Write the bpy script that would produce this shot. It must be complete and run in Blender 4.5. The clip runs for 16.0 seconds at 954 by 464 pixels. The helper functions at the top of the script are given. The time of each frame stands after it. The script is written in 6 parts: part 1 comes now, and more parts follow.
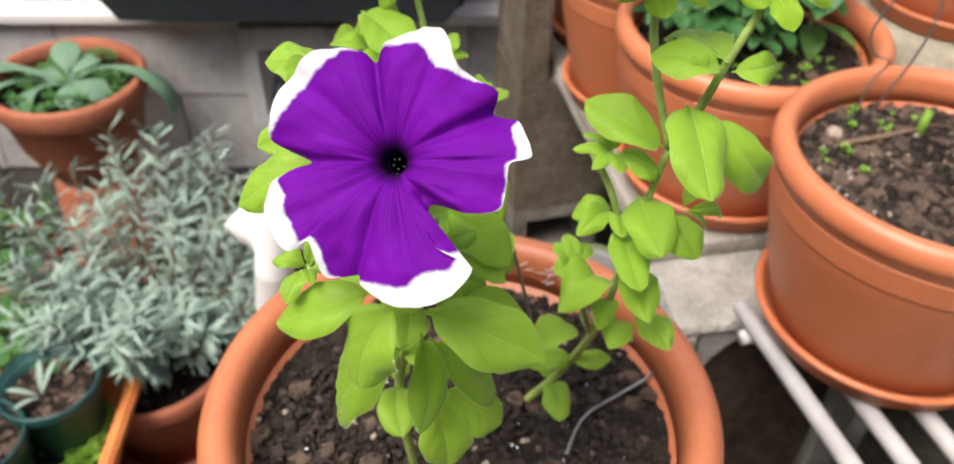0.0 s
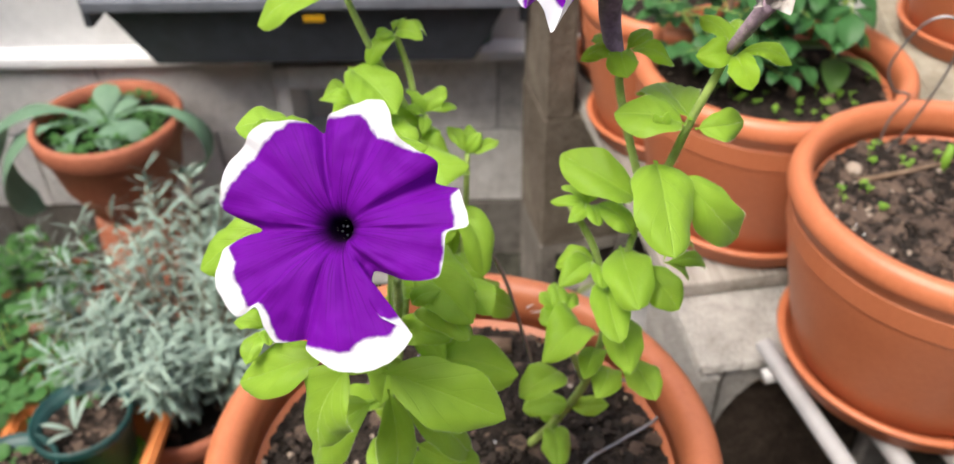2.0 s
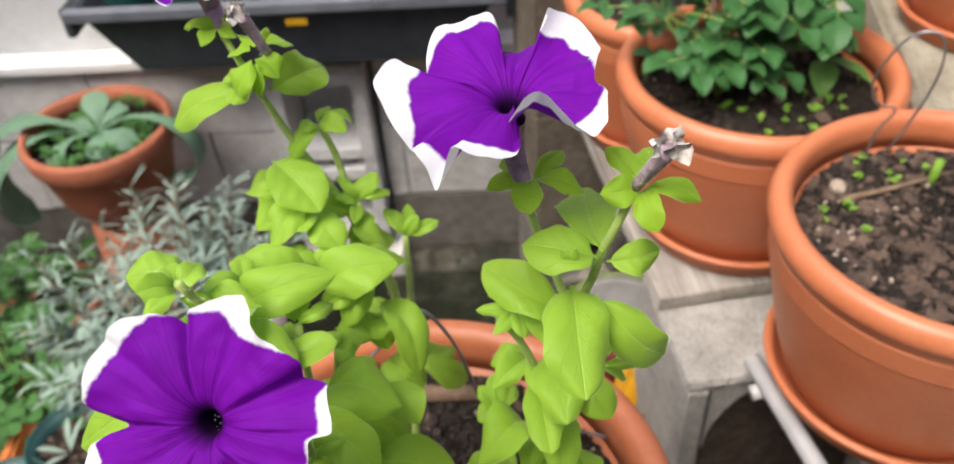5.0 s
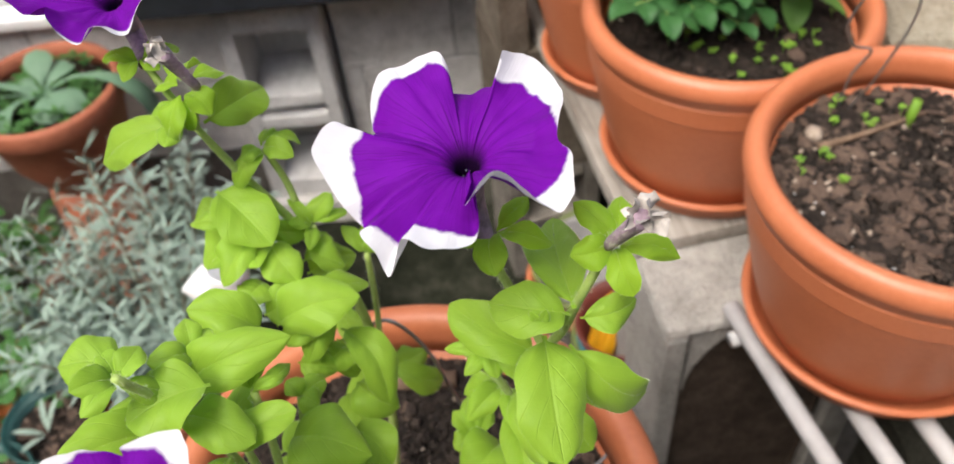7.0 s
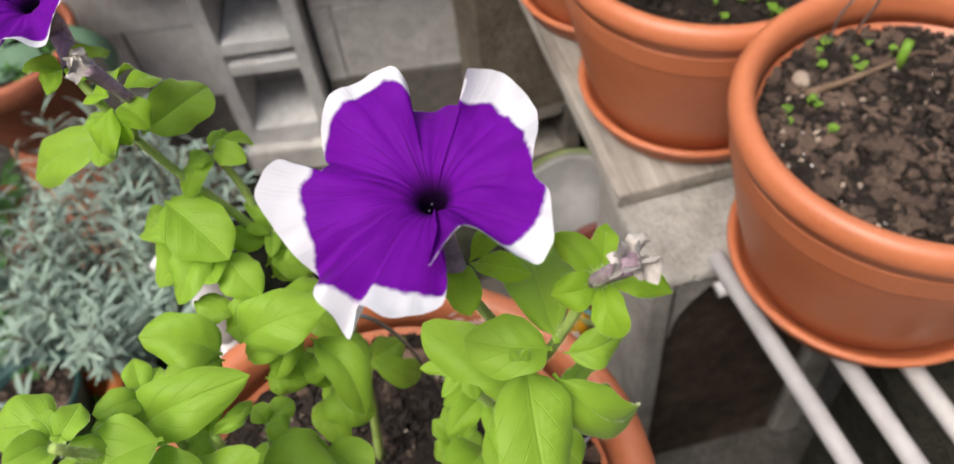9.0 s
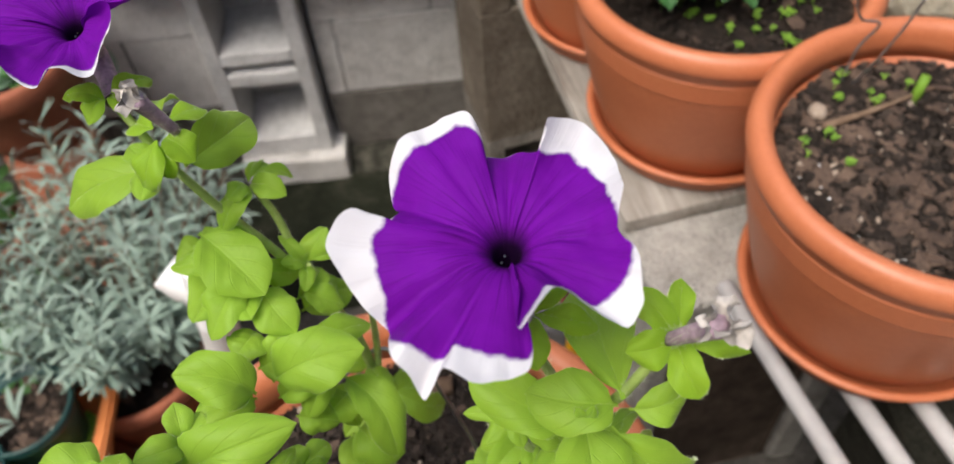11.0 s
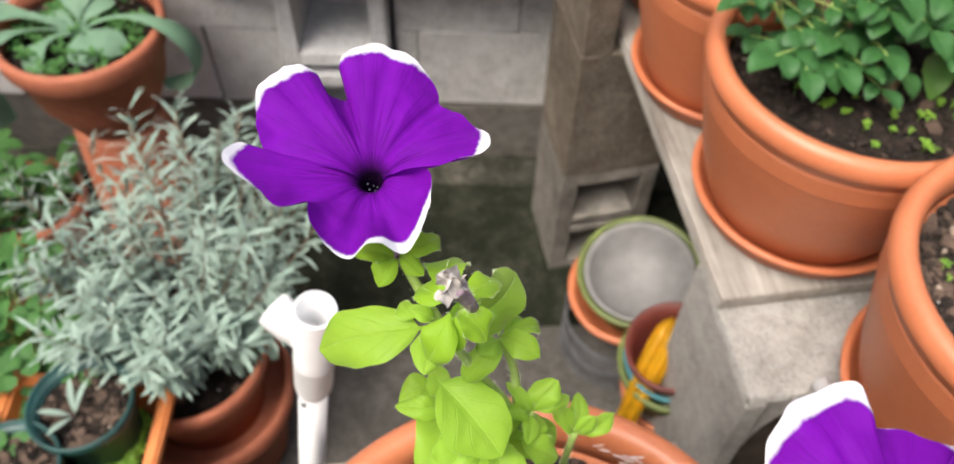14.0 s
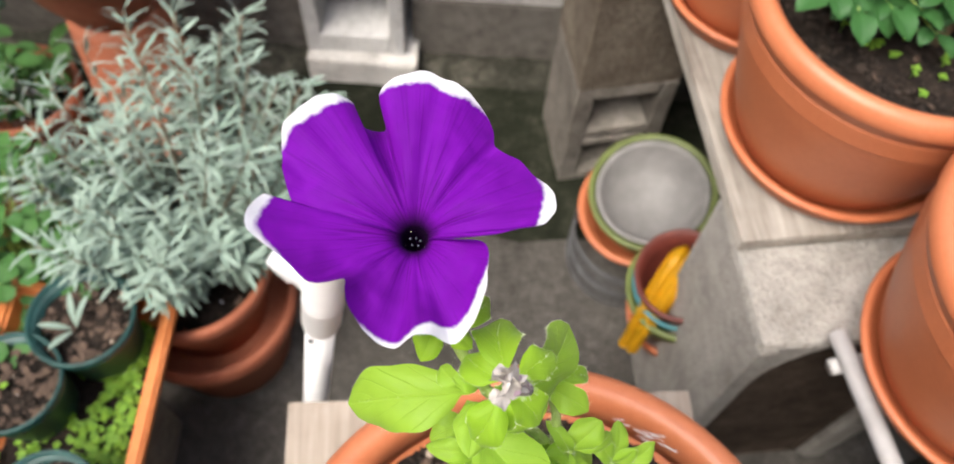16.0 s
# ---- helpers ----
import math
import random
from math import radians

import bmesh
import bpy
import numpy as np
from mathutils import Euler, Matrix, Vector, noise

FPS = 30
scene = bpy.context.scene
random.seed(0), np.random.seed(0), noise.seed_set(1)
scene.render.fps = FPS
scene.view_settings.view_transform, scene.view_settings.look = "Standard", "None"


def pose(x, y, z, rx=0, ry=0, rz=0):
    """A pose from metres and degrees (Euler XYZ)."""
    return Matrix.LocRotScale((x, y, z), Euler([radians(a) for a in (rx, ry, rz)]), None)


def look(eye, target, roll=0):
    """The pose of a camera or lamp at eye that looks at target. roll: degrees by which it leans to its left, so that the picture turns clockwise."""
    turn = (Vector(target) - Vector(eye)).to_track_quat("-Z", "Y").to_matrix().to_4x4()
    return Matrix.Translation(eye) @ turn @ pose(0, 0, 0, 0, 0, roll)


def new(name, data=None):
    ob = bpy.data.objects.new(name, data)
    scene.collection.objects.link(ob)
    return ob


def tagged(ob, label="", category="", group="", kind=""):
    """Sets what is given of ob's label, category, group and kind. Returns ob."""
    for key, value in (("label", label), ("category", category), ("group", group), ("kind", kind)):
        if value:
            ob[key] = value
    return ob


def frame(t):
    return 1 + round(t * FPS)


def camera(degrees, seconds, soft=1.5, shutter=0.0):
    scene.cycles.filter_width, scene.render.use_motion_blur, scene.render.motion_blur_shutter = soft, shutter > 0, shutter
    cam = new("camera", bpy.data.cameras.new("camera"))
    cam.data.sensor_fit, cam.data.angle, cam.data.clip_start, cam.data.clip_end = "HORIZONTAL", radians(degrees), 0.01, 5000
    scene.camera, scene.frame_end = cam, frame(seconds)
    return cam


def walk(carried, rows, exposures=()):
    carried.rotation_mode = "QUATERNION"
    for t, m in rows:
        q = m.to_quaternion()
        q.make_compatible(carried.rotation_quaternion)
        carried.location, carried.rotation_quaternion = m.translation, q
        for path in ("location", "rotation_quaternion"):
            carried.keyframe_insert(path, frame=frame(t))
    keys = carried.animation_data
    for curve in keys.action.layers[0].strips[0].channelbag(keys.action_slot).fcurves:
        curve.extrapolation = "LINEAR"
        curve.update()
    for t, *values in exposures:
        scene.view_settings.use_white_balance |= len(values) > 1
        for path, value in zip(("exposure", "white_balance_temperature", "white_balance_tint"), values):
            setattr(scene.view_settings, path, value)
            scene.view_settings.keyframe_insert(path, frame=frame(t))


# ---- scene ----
from collections import defaultdict

# ---------------------------------------------------------------- camera
cam = camera(58.25, 16.0)
walk(cam, [
    (0.0, pose(0.0402, 0.0314, 1.3224, 48.88, -1.06, 6.25)),
    (0.5, pose(0.0478, 0.0378, 1.3246, 49.24, -0.27, 6.74)),
    (1.0, pose(0.0611, 0.0385, 1.3266, 49.76, 0.63, 7.33)),
    (1.5, pose(0.0675, 0.0378, 1.3303, 50.38, 0.81, 8.02)),
    (2.0, pose(0.0735, 0.0395, 1.3355, 50.73, 1.23, 8.44)),
    (2.5, pose(0.0864, 0.0476, 1.3414, 51.02, 1.53, 8.71)),
    (3.0, pose(0.0987, 0.0547, 1.3517, 51.08, 1.63, 9.42)),
    (3.5, pose(0.1074, 0.0633, 1.3598, 51.12, 2.33, 9.49)),
    (4.0, pose(0.1111, 0.0763, 1.3687, 50.14, 2.87, 9.18)),
    (6.5, pose(0.1146, 0.1524, 1.3926, 43.89, 4.56, 6.21)),
    (7.0, pose(0.1134, 0.1662, 1.3992, 41.77, 4.56, 4.87)),
    (7.5, pose(0.1115, 0.1768, 1.4011, 39.94, 4.94, 4.34)),
    (8.0, pose(0.1151, 0.1903, 1.4015, 38.24, 5.16, 3.18)),
    (10.5, pose(0.0977, 0.2298, 1.3920, 36.09, 4.20, 2.01)),
    (11.0, pose(0.0863, 0.2286, 1.3995, 37.41, 3.34, 2.81)),
    (11.5, pose(0.0744, 0.2327, 1.4045, 38.38, 2.51, 3.47)),
    (12.0, pose(0.0543, 0.2395, 1.4117, 38.73, 1.37, 4.37)),
    (12.5, pose(0.0362, 0.2317, 1.4423, 39.23, 0.21, 5.94)),
    (13.0, pose(0.0169, 0.2420, 1.4468, 39.19, -0.44, 6.91)),
    (13.5, pose(-0.0075, 0.2652, 1.4361, 38.72, -0.80, 7.91)),
    (14.0, pose(-0.0289, 0.2907, 1.4301, 36.68, -0.97, 8.83)),
    (14.5, pose(-0.0412, 0.3127, 1.4245, 34.25, -1.50, 9.61)),
    (15.0, pose(-0.0507, 0.3256, 1.4259, 32.82, -1.48, 10.50)),
    (15.5, pose(-0.0538, 0.3440, 1.4288, 30.42, -1.95, 10.84)),
    (16.0, pose(-0.0601, 0.3599, 1.4301, 28.42, -2.29, 10.54)),
], exposures=[(0.0, 1.15), (3.0, 1.15), (4.0, 1.10), (7.0, 0.98), (8.0, 0.82), (11.0, 0.72), (12.0, 0.78), (13.0, 1.02), (14.0, 1.20), (16.0, 1.20)])
cam.data.dof.use_dof = True
cam.data.dof.focus_distance = 0.31
cam.data.dof.aperture_fstop = 13.0

# ---------------------------------------------------------------- light
world = bpy.data.worlds.new("world")
scene.world = world
world.use_nodes = True
wn, wl = world.node_tree.nodes, world.node_tree.links
sky = wn.new("ShaderNodeTexSky")
sky.sky_type = "NISHITA"
sky.sun_disc = False
sky.sun_elevation, sky.sun_rotation = radians(62), radians(217)
sky.dust_density, sky.air_density, sky.ozone_density = 4.0, 1.0, 0.6
wl.new(sky.outputs[0], wn["Background"].inputs[0])
wn["Background"].inputs[1].default_value = 0.13
sun = new("sun", bpy.data.lights.new("sun", "SUN"))
sun.data.energy, sun.data.angle, sun.data.color = 1.9, radians(36), (1.0, 0.96, 0.90)
sun.matrix_world = look((-0.86, -0.75, 3.2), (0, 0.4, 0.5))


# ---------------------------------------------------------------- materials
def mat(name, rough=0.6, metal=0.0, spec=0.5):
    m = bpy.data.materials.new(name)
    m.use_nodes = True
    b = m.node_tree.nodes["Principled BSDF"]
    b.inputs["Roughness"].default_value = rough
    b.inputs["Metallic"].default_value = metal
    b.inputs["Specular IOR Level"].default_value = spec
    return m, m.node_tree.nodes, m.node_tree.links, b


def ramp(nodes, stops):
    r = nodes.new("ShaderNodeValToRGB")
    e = r.color_ramp.elements
    while len(e) < len(stops):
        e.new(0.5)
    for el, (p, c) in zip(e, stops):
        el.position, el.color = p, (*c, 1)
    return r


def noise_tex(nodes, links, scale, detail=4, coord="Object", rough=0.6):
    c = nodes.new("ShaderNodeTexCoord")
    n = nodes.new("ShaderNodeTexNoise")
    n.inputs["Scale"].default_value, n.inputs["Detail"].default_value = scale, detail
    n.inputs["Roughness"].default_value = rough
    links.new(c.outputs[coord], n.inputs["Vector"])
    return n


def bump(nodes, links, b, height, strength, dist):
    u = nodes.new("ShaderNodeBump")
    u.inputs["Strength"].default_value, u.inputs["Distance"].default_value = strength, dist
    links.new(height, u.inputs["Height"])
    links.new(u.outputs[0], b.inputs["Normal"])
    return u


def mottled(name, dark, mid, light, scale, fine, rough=0.7, bump_s=0.3, bump_d=0.003, per_piece=0.0, spec=0.4):
    """A matt surface with stains at a large scale and grain at a fine one."""
    m, n, l, b = mat(name, rough, spec=spec)
    big, small = noise_tex(n, l, scale, 5), noise_tex(n, l, fine, 6, rough=0.75)
    mix = n.new("ShaderNodeMix")
    mix.data_type = "FLOAT"
    mix.inputs[0].default_value = 0.45
    l.new(big.outputs[0], mix.inputs[2])
    l.new(small.outputs[0], mix.inputs[3])
    r = ramp(n, [(0.32, dark), (0.5, mid), (0.68, light)])
    l.new(mix.outputs[0], r.inputs[0])
    out = r.outputs[0]
    if per_piece:
        info = n.new("ShaderNodeObjectInfo")
        hsv = n.new("ShaderNodeHueSaturation")
        mr = n.new("ShaderNodeMapRange")
        mr.inputs["To Min"].default_value, mr.inputs["To Max"].default_value = 1 - per_piece, 1 + per_piece
        l.new(info.outputs["Random"], mr.inputs["Value"])
        l.new(mr.outputs[0], hsv.inputs["Value"])
        l.new(out, hsv.inputs["Color"])
        out = hsv.outputs[0]
    l.new(out, b.inputs["Base Color"])
    bump(n, l, b, small.outputs[0], bump_s, bump_d)
    return m


def island_leaf(name, dark, light, rough=0.55, trans=0.35, veins=True, fuzz=0.0):
    """Leaf tissue: every leaf its own green, lit through from behind, with a paler midrib."""
    m, n, l, b = mat(name, rough, spec=0.3)
    geo = n.new("ShaderNodeNewGeometry")
    r = ramp(n, [(0.0, dark), (1.0, light)])
    no = noise_tex(n, l, 60.0, 3)
    add = n.new("ShaderNodeMath")
    add.operation = "MULTIPLY_ADD"
    add.inputs[1].default_value = 0.5
    l.new(no.outputs[0], add.inputs[0])
    half = n.new("ShaderNodeMath")
    half.operation = "MULTIPLY"
    half.inputs[1].default_value = 0.6
    l.new(geo.outputs["Random Per Island"], half.inputs[0])
    l.new(half.outputs[0], add.inputs[2])
    l.new(add.outputs[0], r.inputs[0])
    col = r.outputs[0]
    if veins:
        uv = n.new("ShaderNodeUVMap")
        uv.uv_map = "leaf"
        sep = n.new("ShaderNodeSeparateXYZ")
        l.new(uv.outputs[0], sep.inputs[0])
        rib = n.new("ShaderNodeMath")
        rib.operation = "ABSOLUTE"
        l.new(sep.outputs[0], rib.inputs[0])
        rr = ramp(n, [(0.0, (1, 1, 1)), (0.07, (0, 0, 0))])
        l.new(rib.outputs[0], rr.inputs[0])
        # side veins run forwards from the midrib
        side = n.new("ShaderNodeMath")
        side.operation = "MULTIPLY_ADD"
        side.inputs[1].default_value = -0.45
        l.new(rib.outputs[0], side.inputs[0])
        l.new(sep.outputs[1], side.inputs[2])
        fr = n.new("ShaderNodeMath")
        fr.operation = "PINGPONG"
        fr.inputs[1].default_value = 0.115
        l.new(side.outputs[0], fr.inputs[0])
        sv = ramp(n, [(0.0, (0.6, 0.6, 0.6)), (0.012, (0, 0, 0))])
        l.new(fr.outputs[0], sv.inputs[0])
        mx = n.new("ShaderNodeMix")
        mx.data_type = "RGBA"
        mx.blend_type = "LIGHTEN"
        mx.inputs[0].default_value = 1.0
        l.new(rr.outputs[0], mx.inputs[6])
        l.new(sv.outputs[0], mx.inputs[7])
        fac = n.new("ShaderNodeMath")
        fac.operation = "MULTIPLY"
        fac.inputs[1].default_value = 0.07
        l.new(mx.outputs[2], fac.inputs[0])
        pale = n.new("ShaderNodeMix")
        pale.data_type = "RGBA"
        pale.inputs[7].default_value = (min(1, light[0] * 1.7), min(1, light[1] * 1.5), light[2] * 2.2, 1)
        l.new(fac.outputs[0], pale.inputs[0])
        l.new(col, pale.inputs[6])
        col = pale.outputs[2]
        mott = noise_tex(n, l, 700.0, 3)
        joined = n.new("ShaderNodeMath")
        joined.operation = "MULTIPLY_ADD"
        joined.inputs[1].default_value = -0.35
        l.new(mott.outputs[0], joined.inputs[0])
        l.new(mx.outputs[2], joined.inputs[2])
        bump(n, l, b, joined.outputs[0], 0.45, -0.0009)
    l.new(col, b.inputs["Base Color"])
    if fuzz:
        b.inputs["Sheen Weight"].default_value = fuzz
    if trans:
        t = n.new("ShaderNodeBsdfTranslucent")
        l.new(col, t.inputs[0])
        s = n.new("ShaderNodeMixShader")
        s.inputs[0].default_value = trans
        l.new(b.outputs[0], s.inputs[1])
        l.new(t.outputs[0], s.inputs[2])
        l.new(s.outputs[0], n["Material Output"].inputs[0])
    return m


def plain(name, colour, rough=0.5, metal=0.0, var=0.12, scale=30.0):
    """A plain painted or moulded surface with faint mottling."""
    m, n, l, b = mat(name, rough, metal)
    no = noise_tex(n, l, scale, 5)
    lo = tuple(c * (1 - var) for c in colour)
    hi = tuple(min(1, c * (1 + var)) for c in colour)
    r = ramp(n, [(0.35, lo), (0.65, hi)])
    l.new(no.outputs[0], r.inputs[0])
    l.new(r.outputs[0], b.inputs["Base Color"])
    bump(n, l, b, no.outputs[0], 0.08, 0.001)
    return m


def petal_material(name, purple, dark):
    """Petal: purple limb, white ragged margin, dark veins and throat. 'rim' holds (radius share, angle)."""
    m, n, l, b = mat(name, 0.65, spec=0.08)
    uv = n.new("ShaderNodeUVMap")
    uv.uv_map = "rim"
    sep = n.new("ShaderNodeSeparateXYZ")
    l.new(uv.outputs[0], sep.inputs[0])
    at = n.new("ShaderNodeAttribute")
    at.attribute_name = "margin"
    no = noise_tex(n, l, 320.0, 3)
    no2 = noise_tex(n, l, 60.0, 3)
    # margin > 0: white
    j = n.new("ShaderNodeMath")
    j.operation = "MULTIPLY_ADD"
    j.inputs[1].default_value = 0.09
    l.new(no.outputs[0], j.inputs[0])
    l.new(at.outputs["Fac"], j.inputs[2])
    white = ramp(n, [(0.545, (0, 0, 0)), (0.60, (1, 1, 1))])
    l.new(j.outputs[0], white.inputs[0])
    # veins: narrow lines along the petal, strongest near the throat
    cmb = n.new("ShaderNodeCombineXYZ")
    ang = n.new("ShaderNodeMath")
    ang.operation = "MULTIPLY"
    ang.inputs[1].default_value = 260.0
    l.new(sep.outputs[1], ang.inputs[0])
    rad = n.new("ShaderNodeMath")
    rad.operation = "MULTIPLY"
    rad.inputs[1].default_value = 1.6
    l.new(sep.outputs[0], rad.inputs[0])
    l.new(ang.outputs[0], cmb.inputs[0])
    l.new(rad.outputs[0], cmb.inputs[1])
    vn = n.new("ShaderNodeTexNoise")
    vn.inputs["Scale"].default_value, vn.inputs["Detail"].default_value = 1.0, 2
    l.new(cmb.outputs[0], vn.inputs["Vector"])
    vr = ramp(n, [(0.36, (1, 1, 1)), (0.42, (0, 0, 0))])
    l.new(vn.outputs[0], vr.inputs[0])
    fade = ramp(n, [(0.05, (1, 1, 1)), (0.30, (0.55, 0.55, 0.55)), (0.55, (0.28, 0.28, 0.28)), (0.85, (0.13, 0.13, 0.13))])
    l.new(sep.outputs[0], fade.inputs[0])
    vm = n.new("ShaderNodeMix")
    vm.data_type = "RGBA"
    vm.blend_type = "MULTIPLY"
    vm.inputs[0].default_value = 1.0
    l.new(vr.outputs[0], vm.inputs[6])
    l.new(fade.outputs[0], vm.inputs[7])
    base = ramp(n, [(0.30, tuple(c * 0.86 for c in purple)), (0.5, purple), (0.72, tuple(c * 1.2 for c in purple))])
    soft = n.new("ShaderNodeCombineXYZ")
    wide = n.new("ShaderNodeMath")
    wide.operation = "MULTIPLY"
    wide.inputs[1].default_value = 26.0
    l.new(sep.outputs[1], wide.inputs[0])
    l.new(wide.outputs[0], soft.inputs[0])
    l.new(rad.outputs[0], soft.inputs[1])
    streak = n.new("ShaderNodeTexNoise")
    streak.inputs["Scale"].default_value, streak.inputs["Detail"].default_value = 1.0, 4
    l.new(soft.outputs[0], streak.inputs["Vector"])
    both = n.new("ShaderNodeMix")
    both.data_type = "FLOAT"
    both.inputs[0].default_value = 0.7
    l.new(streak.outputs[0], both.inputs[2])
    l.new(no2.outputs[0], both.inputs[3])
    l.new(both.outputs[0], base.inputs[0])
    c1 = n.new("ShaderNodeMix")
    c1.data_type = "RGBA"
    c1.inputs[7].default_value = (*dark, 1)
    l.new(vm.outputs[2], c1.inputs[0])
    l.new(base.outputs[0], c1.inputs[6])
    throat = ramp(n, [(0.09, (1, 1, 1)), (0.21, (0, 0, 0))])
    l.new(sep.outputs[0], throat.inputs[0])
    c2 = n.new("ShaderNodeMix")
    c2.data_type = "RGBA"
    c2.inputs[7].default_value = (0.012, 0.002, 0.022, 1)
    l.new(throat.outputs[0], c2.inputs[0])
    l.new(c1.outputs[2], c2.inputs[6])
    c3 = n.new("ShaderNodeMix")
    c3.data_type = "RGBA"
    c3.inputs[7].default_value = (0.71, 0.70, 0.735, 1)
    l.new(white.outputs[0], c3.inputs[0])
    l.new(c2.outputs[2], c3.inputs[6])
    l.new(c3.outputs[2], b.inputs["Base Color"])
    bump(n, l, b, vn.outputs[0], 0.35, 0.0008)
    t = n.new("ShaderNodeBsdfTranslucent")
    l.new(c3.outputs[2], t.inputs[0])
    s = n.new("ShaderNodeMixShader")
    s.inputs[0].default_value = 0.25
    l.new(b.outputs[0], s.inputs[1])
    l.new(t.outputs[0], s.inputs[2])
    l.new(s.outputs[0], n["Material Output"].inputs[0])
    return m


def grained(name, dark, mid, light):
    """Weathered wood: fibres along the board, wandering rings and grey stains."""
    m, n, l, b = mat(name, 0.85, spec=0.3)
    c = n.new("ShaderNodeTexCoord")
    mp = n.new("ShaderNodeMapping")
    mp.inputs["Scale"].default_value = (1.0, 0.06, 1.0)
    l.new(c.outputs["Object"], mp.inputs["Vector"])
    fibre = n.new("ShaderNodeTexNoise")
    fibre.inputs["Scale"].default_value, fibre.inputs["Detail"].default_value = 190.0, 5
    l.new(mp.outputs[0], fibre.inputs["Vector"])
    ring = n.new("ShaderNodeTexNoise")
    ring.inputs["Scale"].default_value, ring.inputs["Detail"].default_value, ring.inputs["Distortion"].default_value = 28.0, 3, 1.2
    l.new(mp.outputs[0], ring.inputs["Vector"])
    stain = noise_tex(n, l, 9, 5)
    def mixf(x, y, f):
        k = n.new("ShaderNodeMix")
        k.data_type = "FLOAT"
        k.inputs[0].default_value = f
        l.new(x, k.inputs[2])
        l.new(y, k.inputs[3])
        return k.outputs[0]
    v = mixf(mixf(fibre.outputs[0], ring.outputs[0], 0.5), stain.outputs[0], 0.4)
    r = ramp(n, [(0.36, dark), (0.5, mid), (0.64, light)])
    l.new(v, r.inputs[0])
    l.new(r.outputs[0], b.inputs["Base Color"])
    bump(n, l, b, fibre.outputs[0], 0.6, 0.002)
    return m


def porous(name, dark, mid, light, scale, per_piece):
    """Cast concrete: stains, sandy grain and small dark pores."""
    m, n, l, b = mat(name, 0.95, spec=0.12)
    big, mid_n, small = noise_tex(n, l, scale, 6, rough=0.7), noise_tex(n, l, 45, 5, rough=0.7), noise_tex(n, l, 260, 4, rough=0.8)
    vor = n.new("ShaderNodeTexVoronoi")
    vor.inputs["Scale"].default_value = 170.0
    c = n.new("ShaderNodeTexCoord")
    l.new(c.outputs["Object"], vor.inputs["Vector"])
    def mixf(x, y, f):
        k = n.new("ShaderNodeMix")
        k.data_type = "FLOAT"
        k.inputs[0].default_value = f
        l.new(x, k.inputs[2])
        l.new(y, k.inputs[3])
        return k.outputs[0]
    v = mixf(mixf(big.outputs[0], mid_n.outputs[0], 0.35), small.outputs[0], 0.3)
    r = ramp(n, [(0.36, dark), (0.5, mid), (0.64, light)])
    l.new(v, r.inputs[0])
    pore = ramp(n, [(0.12, (0.16, 0.16, 0.16)), (0.33, (1.1, 1.1, 1.1))])
    pv = mixf(vor.outputs["Distance"], small.outputs[0], 0.3)
    l.new(pv, pore.inputs[0])
    mul = n.new("ShaderNodeMix")
    mul.data_type = "RGBA"
    mul.blend_type = "MULTIPLY"
    mul.inputs[0].default_value = 1.0
    l.new(r.outputs[0], mul.inputs[6])
    l.new(pore.outputs[0], mul.inputs[7])
    out = mul.outputs[2]
    if per_piece:
        info = n.new("ShaderNodeObjectInfo")
        hsv = n.new("ShaderNodeHueSaturation")
        mr = n.new("ShaderNodeMapRange")
        mr.inputs["To Min"].default_value, mr.inputs["To Max"].default_value = 1 - per_piece, 1 + per_piece
        l.new(info.outputs["Random"], mr.inputs["Value"])
        l.new(mr.outputs[0], hsv.inputs["Value"])
        l.new(out, hsv.inputs["Color"])
        out = hsv.outputs[0]
    l.new(out, b.inputs["Base Color"])
    bump(n, l, b, mixf(pv, mid_n.outputs[0], 0.4), 0.9, 0.006)
    return m


TERRA = mottled("terracotta_plastic", (0.42, 0.122, 0.050), (0.49, 0.155, 0.066), (0.55, 0.19, 0.088), 9, 160, 0.42, 0.10, 0.0006, spec=0.5)
TERRA_OLD = mottled("weathered_terracotta", (0.29, 0.092, 0.05), (0.40, 0.130, 0.068), (0.48, 0.18, 0.10), 7, 90, 0.7, 0.2, 0.001)
ORANGE = mottled("orange_plastic", (0.5, 0.15, 0.04), (0.6, 0.19, 0.05), (0.66, 0.24, 0.08), 8, 120, 0.55, 0.1, 0.0006)
SOIL = mottled("potting_soil", (0.006, 0.004, 0.003), (0.017, 0.012, 0.009), (0.05, 0.034, 0.024), 60, 300, 0.9, 0.8, 0.003, spec=0.25)
BITS = island_leaf("soil_bits", (0.004, 0.003, 0.0025), (0.050, 0.036, 0.027), 0.9, 0.0, veins=False)
CONC = porous("concrete_block", (0.24, 0.232, 0.218), (0.55, 0.534, 0.504), (0.70, 0.684, 0.654), 5, 0.12)
CONC_PALE = porous("whitish_concrete", (0.38, 0.375, 0.365), (0.56, 0.555, 0.54), (0.68, 0.675, 0.66), 6, 0.05)
# whitish dust, paled further to make up for weak light on the wall
CONC_DUSTY_LIT = porous("dusty_lit_concrete", (0.38, 0.37, 0.352), (0.62, 0.606, 0.58), (0.76, 0.745, 0.715), 5, 0.08)
